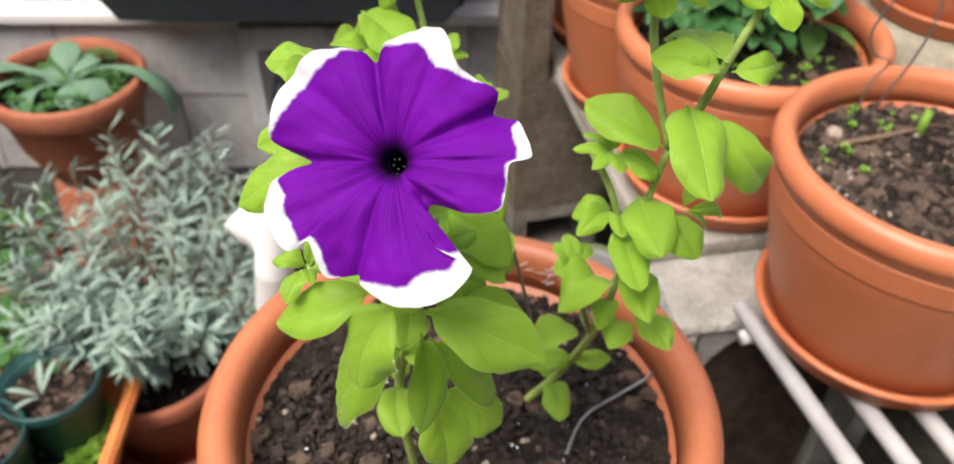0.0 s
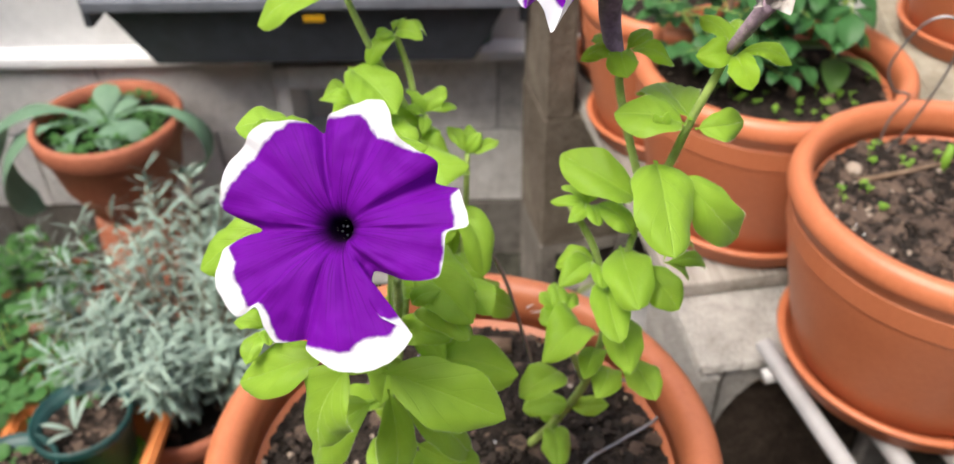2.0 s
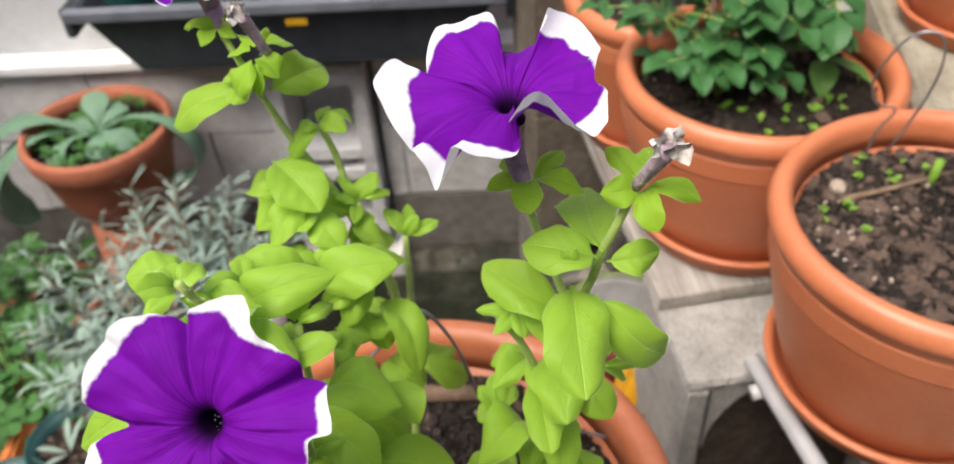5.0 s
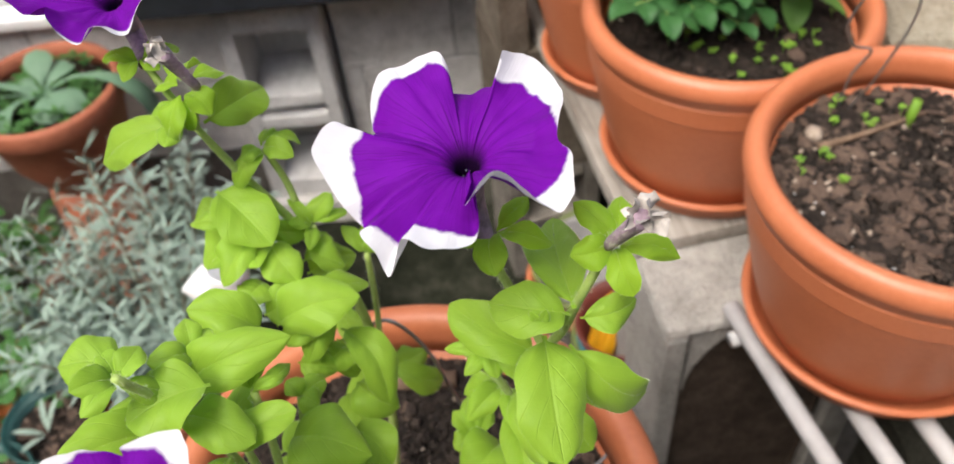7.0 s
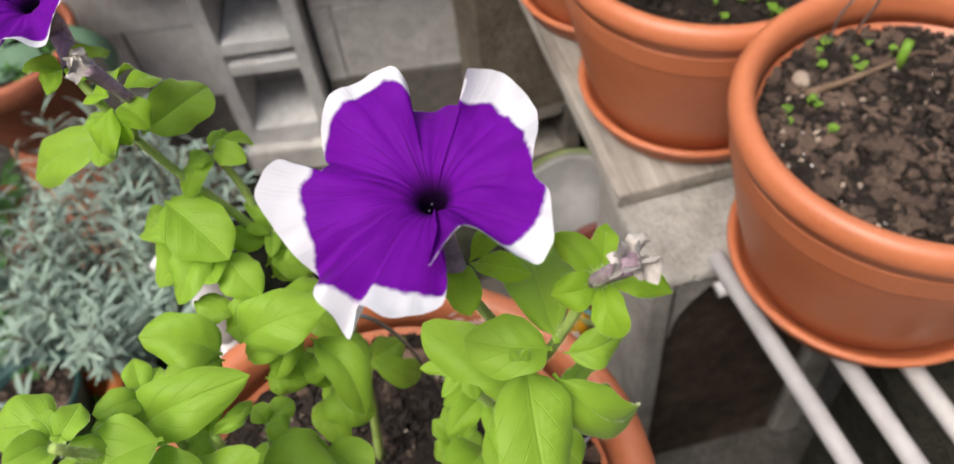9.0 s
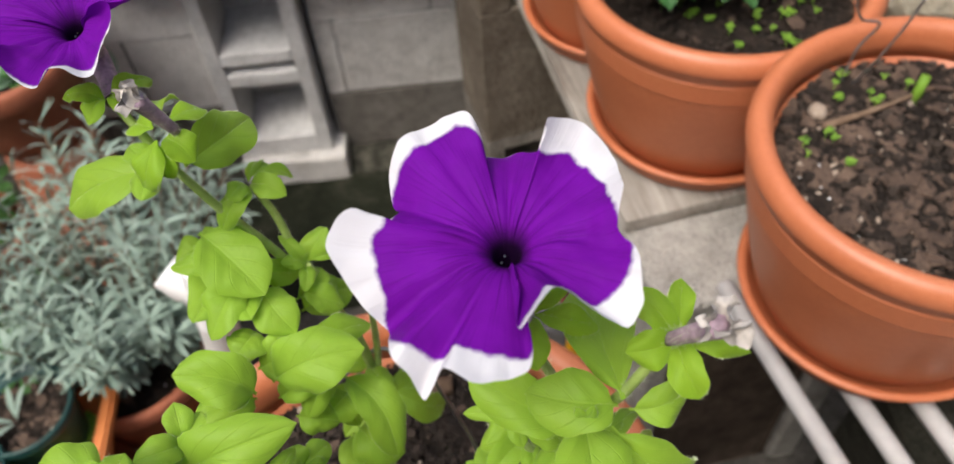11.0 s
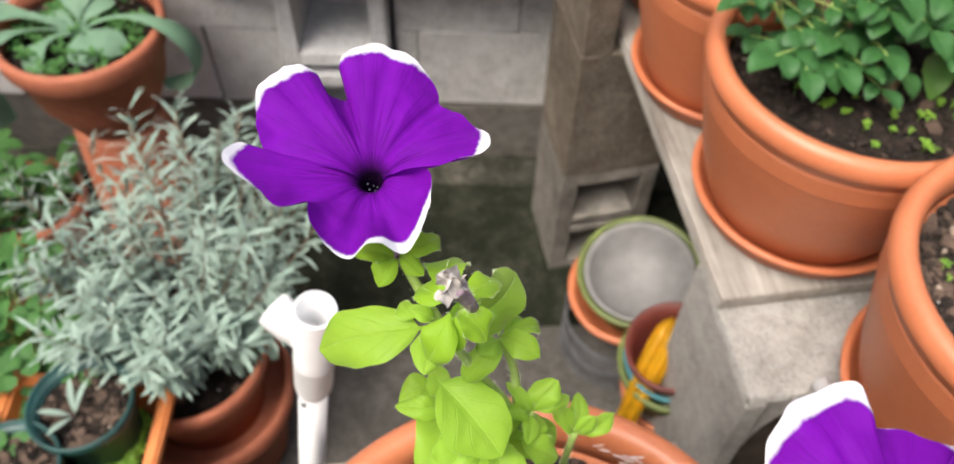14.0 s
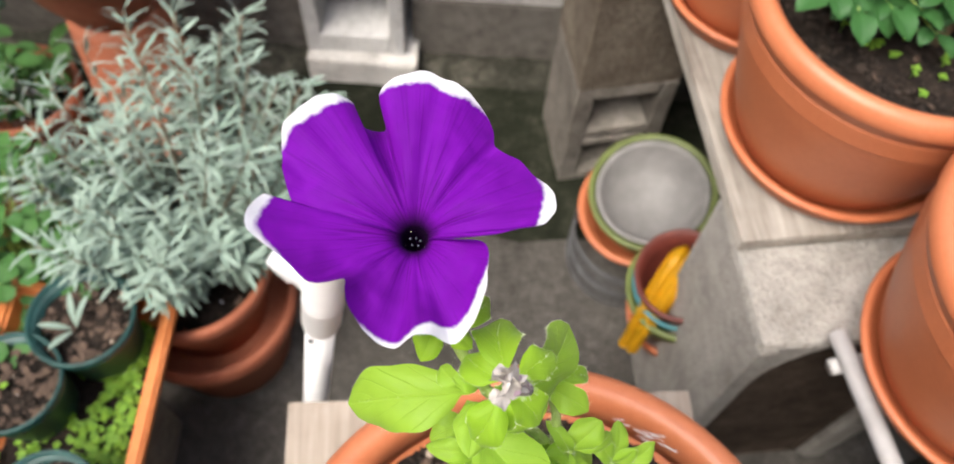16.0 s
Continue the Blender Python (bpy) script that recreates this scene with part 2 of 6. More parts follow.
# brown concrete, darkened with the shade under the shelf board
CONC_BROWN_SHADED = porous("brown_shaded_concrete", (0.050, 0.040, 0.030), (0.135, 0.112, 0.087), (0.25, 0.218, 0.178), 7, 0.0)
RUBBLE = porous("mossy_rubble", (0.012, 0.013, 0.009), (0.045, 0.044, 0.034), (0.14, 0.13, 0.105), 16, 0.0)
# dark brown of the block's hollow core, its shade included
CORE_SHADE = porous("core_shade_brown", (0.024, 0.017, 0.012), (0.062, 0.046, 0.035), (0.12, 0.092, 0.072), 9, 0.0)
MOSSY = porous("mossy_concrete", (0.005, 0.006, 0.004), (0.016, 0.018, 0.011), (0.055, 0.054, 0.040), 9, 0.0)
CONC_LIGHT = porous("pale_concrete", (0.175, 0.165, 0.148), (0.345, 0.328, 0.30), (0.465, 0.447, 0.415), 6, 0.05)
# near-black tone for the shade under the bar rack
RACK_SHADE = porous("rack_shade_dark", (0.010, 0.010, 0.007), (0.030, 0.029, 0.022), (0.075, 0.070, 0.056), 6, 0.1)
FLOOR = porous("concrete_floor", (0.026, 0.024, 0.020), (0.085, 0.079, 0.070), (0.175, 0.164, 0.148), 2.6, 0.0)
CONC_STAINED = porous("browned_concrete", (0.075, 0.067, 0.056), (0.20, 0.182, 0.158), (0.32, 0.295, 0.262), 6, 0.08)
# dirty bottom course, darkened as well for the shade near the ground
CONC_LOW_SHADED = porous("dirty_shaded_concrete", (0.06, 0.054, 0.046), (0.155, 0.142, 0.124), (0.25, 0.232, 0.207), 6, 0.08)
LICHEN = porous("lichened_concrete", (0.15, 0.13, 0.09), (0.30, 0.27, 0.205), (0.44, 0.40, 0.32), 8, 0.0)
# dark grey for the crate and for added walls that reflect little light
CONC_DARK = porous("dark_concrete", (0.05, 0.043, 0.035), (0.125, 0.11, 0.092), (0.21, 0.19, 0.16), 7, 0.0)
MORTAR = mottled("mortar", (0.03, 0.027, 0.023), (0.06, 0.054, 0.048), (0.12, 0.11, 0.10), 10, 120, 0.95, 0.6, 0.003)
PLASTER = mottled("white_rough_plaster", (0.55, 0.55, 0.54), (0.68, 0.68, 0.67), (0.76, 0.76, 0.75), 4, 60, 0.9, 0.9, 0.006)
WOOD = grained("weathered_board", (0.15, 0.13, 0.11), (0.31, 0.285, 0.25), (0.44, 0.41, 0.37))
PALE_WOOD = grained("pale_board", (0.22, 0.18, 0.145), (0.33, 0.28, 0.23), (0.42, 0.365, 0.31))
PVC = plain("white_pvc", (0.80, 0.80, 0.80), 0.35, var=0.04)
WHITE_PAINT = plain("white_painted_bar", (0.54, 0.53, 0.52), 0.5, var=0.12, scale=25)
SLATE = plain("dark_grey_plastic", (0.035, 0.04, 0.048), 0.55, var=0.2)
SLATE_RIM = plain("grey_plastic_rim", (0.13, 0.14, 0.16), 0.5, var=0.15)
TEAL = plain("dark_green_plastic", (0.012, 0.06, 0.055), 0.45, var=0.25)
OLIVE = plain("olive_green_plastic", (0.12, 0.15, 0.04), 0.45, var=0.2)
GREY_BOWL = plain("grey_plastic", (0.20, 0.193, 0.188), 0.6, var=0.12)
BROWN_POT = plain("dark_red_plastic", (0.12, 0.026, 0.018), 0.5, var=0.2)
YELLOW = plain("yellow_plastic", (0.70, 0.38, 0.01), 0.45, var=0.2)
BLUE = plain("teal_blue_plastic", (0.06, 0.22, 0.25), 0.5, var=0.2)
WIRE = plain("galvanised_wire", (0.30, 0.30, 0.30), 0.4, 0.8, 0.15)
WIRE_OLD = plain("dull_dark_wire", (0.13, 0.13, 0.135), 0.6, 0.5, 0.3)
BARK = mottled("bark", (0.08, 0.05, 0.03), (0.17, 0.11, 0.07), (0.27, 0.19, 0.13), 40, 250, 0.9, 0.5, 0.002)
CHIP = mottled("bark_chip", (0.030, 0.019, 0.013), (0.080, 0.052, 0.037), (0.17, 0.115, 0.08), 30, 250, 0.9, 0.4, 0.001)
STONE = mottled("pebble", (0.20, 0.15, 0.11), (0.33, 0.26, 0.2), (0.45, 0.38, 0.31), 60, 250, 0.85, 0.3, 0.001)
PET_LEAF = island_leaf("petunia_leaf", (0.180, 0.350, 0.020), (0.385, 0.610, 0.060), 0.5, 0.42, fuzz=0.12)
PET_LEAF_DARK = island_leaf("petunia_bract", (0.20, 0.38, 0.016), (0.36, 0.59, 0.035), 0.55, 0.45, fuzz=0.15)
PET_STEM = plain("petunia_stem", (0.33, 0.45, 0.11), 0.6, var=0.2, scale=80)
HAIR = plain("plant_hair", (0.62, 0.70, 0.42), 0.5, var=0.1)
TUBE = plain("petunia_tube", (0.31, 0.22, 0.27), 0.7, var=0.35, scale=200)
BUD = plain("withered_petal", (0.44, 0.40, 0.36), 0.8, var=0.3, scale=200)
PETAL = petal_material("petunia_petal", (0.142, 0.004, 0.285), (0.018, 0.0, 0.042))
ANTHER = plain("anther", (0.05, 0.055, 0.085), 0.7, var=0.3)
LAV_LEAF = island_leaf("lavender_leaf", (0.17, 0.255, 0.195), (0.37, 0.475, 0.40), 0.75, 0.15, veins=False, fuzz=0.4)
ROSE_LEAF = island_leaf("rose_leaf", (0.022, 0.085, 0.022), (0.06, 0.17, 0.045), 0.45, 0.2)
CLOVER = island_leaf("clover_leaf", (0.035, 0.12, 0.028), (0.10, 0.24, 0.06), 0.55, 0.25)
SHRUB_LEAF = island_leaf("shrub_leaf", (0.06, 0.17, 0.035), (0.16, 0.32, 0.06), 0.45, 0.25)
SEEDLING = island_leaf("seedling_leaf", (0.12, 0.28, 0.03), (0.26, 0.45, 0.05), 0.5, 0.3, veins=False)
CABBAGE = island_leaf("kalanchoe_leaf", (0.085, 0.18, 0.105), (0.19, 0.31, 0.20), 0.55, 0.1)


# ---------------------------------------------------------------- shape helpers
def part(name, bm, material, parent=None, label="", smooth=True):
    me = bpy.data.meshes.new(name)
    bm.to_mesh(me)
    bm.free()
    if smooth:
        for p in me.polygons:
            p.use_smooth = True
    me.materials.append(material)
    ob = new(name, me)
    ob.parent = parent
    if label:
        ob["label"] = label
    return ob


def mesh_part(name, verts, faces, material, parent=None, label="", smooth=True, uvs=None, layer="leaf"):
    me = bpy.data.meshes.new(name)
    me.from_pydata(verts, [], faces)
    if uvs:
        lay = me.uv_layers.new(name=layer)
        for lo in me.loops:
            lay.data[lo.index].uv = uvs[lo.vertex_index]
    if smooth:
        for p in me.polygons:
            p.use_smooth = True
    me.materials.append(material)
    ob = new(name, me)
    ob.parent = parent
    if label:
        ob["label"] = label
    return ob


def thing(name, x, y, z, label, category, group="", kind="", rz=0, rx=0, ry=0):
    e = new(name)
    e.empty_display_size = 0.05
    e.matrix_basis = pose(x, y, z, rx, ry, rz)
    return tagged(e, label, category, group, kind)


def lathe(bm, profile, seg=64, wob=0.0, cx=0.0, cy=0.0):
    rings = []
    for k, (r, z) in enumerate(profile):
        if r < 1e-6:
            rings.append([bm.verts.new((cx, cy, z))])
            continue
        ring = []
        for i in range(seg):
            a = 2 * math.pi * i / seg
            w = 1 + wob * math.sin(2 * a + 1.3) if wob else 1
            ring.append(bm.verts.new((cx + r * w * math.cos(a), cy + r * w * math.sin(a), z)))
        rings.append(ring)
    for a, b in zip(rings, rings[1:]):
        for i in range(seg):
            j = (i + 1) % seg
            if len(a) == 1 and len(b) == 1:
                continue
            if len(a) == 1:
                bm.faces.new((a[0], b[j], b[i]))
            elif len(b) == 1:
                bm.faces.new((a[i], a[j], b[0]))
            else:
                bm.faces.new((a[i], a[j], b[j], b[i]))
    bmesh.ops.recalc_face_normals(bm, faces=bm.faces)
    return bm


def box(sx, sy, sz, bevel=0.004, jitter=0.0, seed=0, seg=2):
    """A block with rounded, slightly uneven edges, standing on z = 0 and centred in x and y."""
    bm = bmesh.new()
    bmesh.ops.create_cube(bm, size=1)
    for v in bm.verts:
        v.co = Vector((v.co.x * sx, v.co.y * sy, (v.co.z + 0.5) * sz))
    if bevel:
        bmesh.ops.bevel(bm, geom=bm.edges[:], offset=bevel, segments=seg, profile=0.6, affect="EDGES")
    if jitter:
        rnd = random.Random(seed)
        for v in bm.verts:
            v.co += Vector((rnd.uniform(-1, 1), rnd.uniform(-1, 1), rnd.uniform(-1, 1))) * jitter
    return bm


def spline(points, n=8):
    """Catmull-Rom through the points."""
    p = [Vector(q) for q in points]
    p = [p[0] * 2 - p[1]] + p + [p[-1] * 2 - p[-2]]
    out = []
    for i in range(1, len(p) - 2):
        for k in range(n):
            t = k / n
            a, b, c, d = p[i - 1], p[i], p[i + 1], p[i + 2]
            out.append(0.5 * (2 * b + (c - a) * t + (2 * a - 5 * b + 4 * c - d) * t * t + (3 * b - a - 3 * c + d) * t ** 3))
    out.append(p[-2])
    return out


def tube_data(pts, radii, seg=8, verts=None, faces=None, cap=True):
    """A tube along a line; radii as one number or two ends."""
    verts = [] if verts is None else verts
    faces = [] if faces is None else faces
    n = len(pts)
    if not isinstance(radii, (tuple, list)):
        radii = (radii, radii)
    up = Vector((0.3, 0.2, 1)).normalized()
    base = len(verts)
    side = None
    for i, p in enumerate(pts):
        d = (pts[min(i + 1, n - 1)] - pts[max(i - 1, 0)])
        d = d.normalized() if d.length > 1e-9 else Vector((0, 0, 1))
        if side is None:
            side = d.cross(up)
            if side.length < 1e-3:
                side = d.cross(Vector((1, 0, 0)))
        side = (side - d * side.dot(d)).normalized()
        o = d.cross(side)
        r = radii[0] + (radii[1] - radii[0]) * i / max(1, n - 1)
        for k in range(seg):
            a = 2 * math.pi * k / seg
            verts.append(p + r * (math.cos(a) * side + math.sin(a) * o))
    for i in range(n - 1):
        for k in range(seg):
            j = (k + 1) % seg
            faces.append((base + i * seg + k, base + i * seg + j, base + (i + 1) * seg + j, base + (i + 1) * seg + k))
    if cap:
        faces.append(tuple(base + k for k in range(seg))[::-1])
        faces.append(tuple(base + (n - 1) * seg + k for k in range(seg)))
    return verts, faces


def tube(name, pts, radii, material, parent=None, label="", seg=8):
    v, f = tube_data([Vector(p) for p in pts], radii, seg)
    return mesh_part(name, v, f, material, parent, label)


def frame_of(d, up):
    """Axes of a leaf that points along d with its upper side towards up."""
    y = Vector(d).normalized()
    x = y.cross(Vector(up))
    if x.length < 1e-3:
        x = y.cross(Vector((1, 0, 0.1)))
    x.normalize()
    z = x.cross(y)
    return Matrix((x, y, z)).transposed()


def leaf_data(base, d, up, length, width, bend=0.3, fold=0.2, wide_at=0.5, wave=0.0, petiole=0.12, nu=9, nv=7, store=None, tip=1.5, seed=0, twist=0.0):
    """One leaf blade: an oval that narrows to base and tip, creased along the midrib, bent down towards the tip."""
    verts, faces, uvs = store
    m = frame_of(d, up)
    b0 = len(verts)
    base = Vector(base)
    rnd = random.Random(seed)
    ph = rnd.uniform(0, 6)
    pos, ang = Vector((0, 0, 0)), 0.0
    step = length / (nu - 1)
    for i in range(nu):
        t = i / (nu - 1)
        if t < petiole:
            w = 0.10
        else:
            s = (t - petiole) / (1 - petiole)
            q = wide_at
            s2 = s ** (math.log(0.5) / math.log(q))
            w = max(0.0, math.sin(math.pi * s2)) ** (0.75 if s2 < 0.5 else 1.0 / tip)
            w = max(w, 0.10 * (1 - s))
        w *= width / 2
        for j in range(nv):
            s = 2 * j / (nv - 1) - 1
            z = abs(s) * w * fold + wave * width * math.sin(7 * t + ph + (2 if s > 0 else 0)) * s * s
            tw = twist * t
            lx, lz = s * w * math.cos(tw) - z * math.sin(tw), z * math.cos(tw) + s * w * math.sin(tw)
            loc = pos + Vector((lx, -lz * math.sin(ang), lz * math.cos(ang)))
            verts.append(base + m @ loc)
            uvs.append((s, t))
        ang -= bend * 2.0 / (nu - 1) * (0.4 + 1.2 * t)
        pos = pos + Vector((0, math.cos(ang), math.sin(ang))) * step
    for i in range(nu - 1):
        for j in range(nv - 1):
            a = b0 + i * nv + j
            faces.append((a, a + 1, a + nv + 1, a + nv))


def new_store():
    return ([], [], [])


# ---------------------------------------------------------------- kinds of things
def pot_parts(e, R, H, material, saucer=True, lip=0.036, wall=0.017, base=0.72, seg=80):
    """Flower pot with a rolled rim, a shallow groove under it and a slight taper; the saucer lies below it."""
    z0 = 0.008 if saucer else 0.0
    rb = R * 0.957
    top = H - lip
    inner = R - wall * 1.45
    foot = R * (base - 0.03)
    prof = [(0, z0), (foot - 0.006, z0), (foot, z0 + 0.006)]
    low = top - 0.030
    for k in range(1, 10):
        t = k / 9
        prof.append((foot + (rb - 0.002 - foot) * t ** 0.75, z0 + 0.006 + (low - z0 - 0.006) * t))
    prof.insert(-1, (prof[-1][0] - 0.0002, low - 0.002))
    prof += [(rb - 0.0018, low + 0.0006), (rb - 0.0009, low + 0.0014), (rb - 0.0006, low + 0.003), (rb - 0.0004, low + 0.006), (rb + 0.0005, top - 0.004), (rb + 0.001, top - 0.0005), (inner - 0.002, top - 0.0005), (inner - 0.010, H - lip - 0.05), (0, H - lip - 0.055)]
    body = part("body", lathe(bmesh.new(), prof, seg, 0.003), material, e)
    rim = [(rb - 0.006, top), (rb + 0.001, top + 0.0002)]
    for k in range(1, 9):
        t = k / 9
        rim.append((rb + 0.001 + (R - rb - 0.001) * (t * t * (3 - 2 * t)), top + lip * 0.52 * t))
    for k in range(0, 13):
        a = (math.pi - 0.3) * k / 12
        rim.append((R - wall * 0.72 + wall * 0.72 * math.cos(a), H - lip * 0.48 + lip * 0.48 * math.sin(a)))
    rim += [(inner, H - 0.02), (inner - 0.001, top), (rb - 0.006, top)]
    part("rim", lathe(bmesh.new(), rim, seg, 0.003), material, body)
    if saucer:
        rs = R * (base + 0.01)
        sp = [(0, 0), (rs, 0), (rs + 0.006, 0.003), (rs + 0.012, 0.024), (rs + 0.018, 0.027), (rs + 0.0195, 0.031), (rs + 0.016, 0.034),
              (rs + 0.009, 0.031), (rs + 0.004, 0.0077), (0, 0.0075)]
        part("saucer", lathe(bmesh.new(), sp, seg), material, e)


def small_pot(e, prof, material, cut, seg=56):
    """A pot from one outline, with its rim (outline points from cut on, until it turns inside) as a part of its own."""
    a, c = cut
    part("rim", lathe(bmesh.new(), prof[a:c + 1] + [(prof[a][0] - 0.006, prof[a][1] + 0.001), prof[a]], seg), material, e)
    part("body", lathe(bmesh.new(), prof[:a] + [(prof[a][0] - 0.003, prof[a][1] - 0.0008), (prof[c][0] - 0.002, prof[a][1] - 0.0008)] + prof[c + 1:], seg), material, e)


def soil_disc(name, x, y, z, R, label, clods=400, chips=60, seed=1, chip_mat=None, pebbles=12):
    """Soil with crumbs, bark chips and pebbles."""
    e = thing(name, x, y, z, label, "soil")
    rnd = random.Random(seed)
    bm = bmesh.new()
    nr, ns = 14, 64
    rings = [[bm.verts.new((0, 0, 0.004))]]
    for i in range(1, nr + 1):
        r = R * i / nr
        rings.append([bm.verts.new((r * math.cos(2 * math.pi * k / ns), r * math.sin(2 * math.pi * k / ns),
                                    0.009 * noise.noise(Vector((r * math.cos(2 * math.pi * k / ns) * 25, r * math.sin(2 * math.pi * k / ns) * 25, seed * 3.1)))
                                    + 0.004 * noise.noise(Vector((r * math.cos(2 * math.pi * k / ns) * 90, r * math.sin(2 * math.pi * k / ns) * 90, seed)))))
                      for k in range(ns)])
    for k in range(ns):
        bm.faces.new((rings[0][0], rings[1][k], rings[1][(k + 1) % ns]))
    for a, b in zip(rings[1:], rings[2:]):
        for k in range(ns):
            j = (k + 1) % ns
            bm.faces.new((a[k], b[k], b[j], a[j]))
    part("soil_surface", bm, SOIL, e)

    def crumbs(nm, count, lo, hi, flat, material, kind="stuff"):
        v, f = [], []
        for _ in range(count):
            a, r = rnd.uniform(0, 6.283), R * 0.97 * math.sqrt(rnd.random())
            s = rnd.uniform(lo, hi) * (0.6 if rnd.random() < 0.5 else 1)
            c = Vector((r * math.cos(a), r * math.sin(a), 0.003 + s * 0.25 * flat))
            rot = Euler((rnd.uniform(-0.5, 0.5), rnd.uniform(-0.5, 0.5), rnd.uniform(0, 6))).to_matrix()
            b = len(v)
            sx, sy, sz = s, s * rnd.uniform(0.5, 1), s * flat * rnd.uniform(0.6, 1)
            for k in range(5):
                aa = 6.283 * k / 5 + rnd.uniform(-0.3, 0.3)
                q = rnd.uniform(0.7, 1.1)
                v.append(c + rot @ Vector((sx * q * math.cos(aa), sy * q * math.sin(aa), -sz * 0.5)))
            for k in range(5):
                aa = 6.283 * k / 5 + rnd.uniform(-0.3, 0.3)
                q = rnd.uniform(0.5, 0.9)
                v.append(c + rot @ Vector((sx * q * math.cos(aa), sy * q * math.sin(aa), sz * 0.5)))
            for k in range(5):
                j = (k + 1) % 5
                f.append((b + k, b + j, b + 5 + j, b + 5 + k))
            f.append(tuple(b + 5 + k for k in range(5)))
        o = mesh_part(nm, v, f, material, e, smooth=False)
        o["kind"] = kind
        return o

    crumbs("crumb_layer", clods * 3, 0.0010, 0.0040, 0.85, BITS)
    crumbs("clod_layer", clods // 6, 0.004, 0.0075, 0.8, BITS)
    crumbs("bark_mulch", chips, 0.0035, 0.0135, 0.32, chip_mat or CHIP)
    if pebbles:
        crumbs("gravel", pebbles, 0.002, 0.0045, 0.8, STONE)
        crumbs("perlite", pebbles // 4, 0.0012, 0.0026, 0.9, PVC)
    return e

# ---------------------------------------------------------------- structure
def structure(name, bm, material, label, smooth=False):
    return tagged(part(name, bm, material, smooth=smooth), label, name.split("_")[0], kind="structure")


def at_pose(ob, m):
    ob.matrix_basis = m
    return ob


bm = bmesh.new()
bmesh.ops.create_grid(bm, x_segments=40, y_segments=40, size=4.0)
for v in bm.verts:
    v.co.z = 0.006 * noise.noise(v.co * 1.7) - 0.003
    v.co.y -= 2.0
structure("floor", bm, FLOOR, "grey-brown stained concrete yard floor", True)

WALL = pose(-0.37, 1.50, 0, 0, 0, 8)  # along the wall, away from it, up
bm = bmesh.new()
for s0, s1 in ((-1.9, -0.185), (0.020, 2.5)):
    bmesh.ops.create_cube(bm, size=1, matrix=Matrix.Translation(((s0 + s1) / 2, 0.084, 0.268)) @ Matrix.Diagonal((s1 - s0, 0.16, 0.54, 1)))
wall_back = structure("wall_back", bm, MORTAR, "grey concrete block wall with thin mortar joints")
wall_back.matrix_basis = WALL
wall_upper = structure("wall_upper", box(4.4, 0.12, 1.7, 0.004), PLASTER, "rough white painted wall above the block wall")
wall_upper.matrix_basis = WALL @ pose(0.3, 0.09, 0.566)
ledge = structure("ledge_trim", box(2.1, 0.10, 0.024, 0.006), PVC, "white painted ledge along the top of the block wall")
ledge.matrix_basis = WALL @ pose(-0.72, 0.030, 0.541)
# unseen walls, added and kept dark so that light falls mainly from above
for nm, sx, sy, x, y, h in (("wall_left", 0.15, 2.56, -1.95, -0.02, 2.2), ("wall_right", 0.15, 2.9, 1.85, 0.15, 2.4), ("wall_front", 3.95, 0.15, -0.05, -1.38, 2.5)):
    w = structure(nm, box(sx, sy, h, 0.01), CONC_DARK, "unseen plain dark grey wall added to keep low sky light out")
    w.matrix_basis = pose(x, y, 0)


def rubble_strip(length, depth, height):
    """A rough sloping fillet of mortar and stones along the foot of a wall."""
    bm = bmesh.new()
    n, m = 220, 8
    rows = []
    for i in range(n + 1):
        x = length * (i / n - 0.5)
        row = []
        for j in range(m + 1):
            t = j / m
            lump = noise.noise(Vector((x * 17, t * 2.5, 3))) * 0.012 + noise.noise(Vector((x * 45, t * 6, 8))) * 0.007
            row.append(bm.verts.new((x, 0.042 - depth * t + lump * t, height * (1 - t ** 2.2) * (1 + 0.25 * noise.noise(Vector((x * 9, 1, 5)))) + lump * (1 - t))))
        rows.append(row)
    for a, b in zip(rows, rows[1:]):
        for j in range(m):
            bm.faces.new((a[j], a[j + 1], b[j + 1], b[j]))
    return bm


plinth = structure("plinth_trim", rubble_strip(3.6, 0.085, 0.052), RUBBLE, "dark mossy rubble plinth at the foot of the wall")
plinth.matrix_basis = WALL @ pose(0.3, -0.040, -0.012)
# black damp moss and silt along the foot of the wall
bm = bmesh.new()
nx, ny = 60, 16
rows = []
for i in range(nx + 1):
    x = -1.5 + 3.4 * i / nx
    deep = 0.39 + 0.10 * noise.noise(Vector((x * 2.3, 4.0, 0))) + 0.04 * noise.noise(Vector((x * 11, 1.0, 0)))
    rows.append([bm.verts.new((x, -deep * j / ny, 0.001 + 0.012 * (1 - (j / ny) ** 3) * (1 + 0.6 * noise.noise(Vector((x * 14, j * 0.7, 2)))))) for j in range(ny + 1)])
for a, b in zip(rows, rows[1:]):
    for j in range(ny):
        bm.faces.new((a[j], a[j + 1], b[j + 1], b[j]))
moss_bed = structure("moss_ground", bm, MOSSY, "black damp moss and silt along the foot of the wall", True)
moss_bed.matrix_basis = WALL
ledge_right = structure("ledge_right", box(1.6, 0.42, 0.705, 0.02, 0.004, 3), LICHEN, "rough lichened concrete step beside the shelf")
ledge_right.matrix_basis = pose(1.32, 1.325, 0)


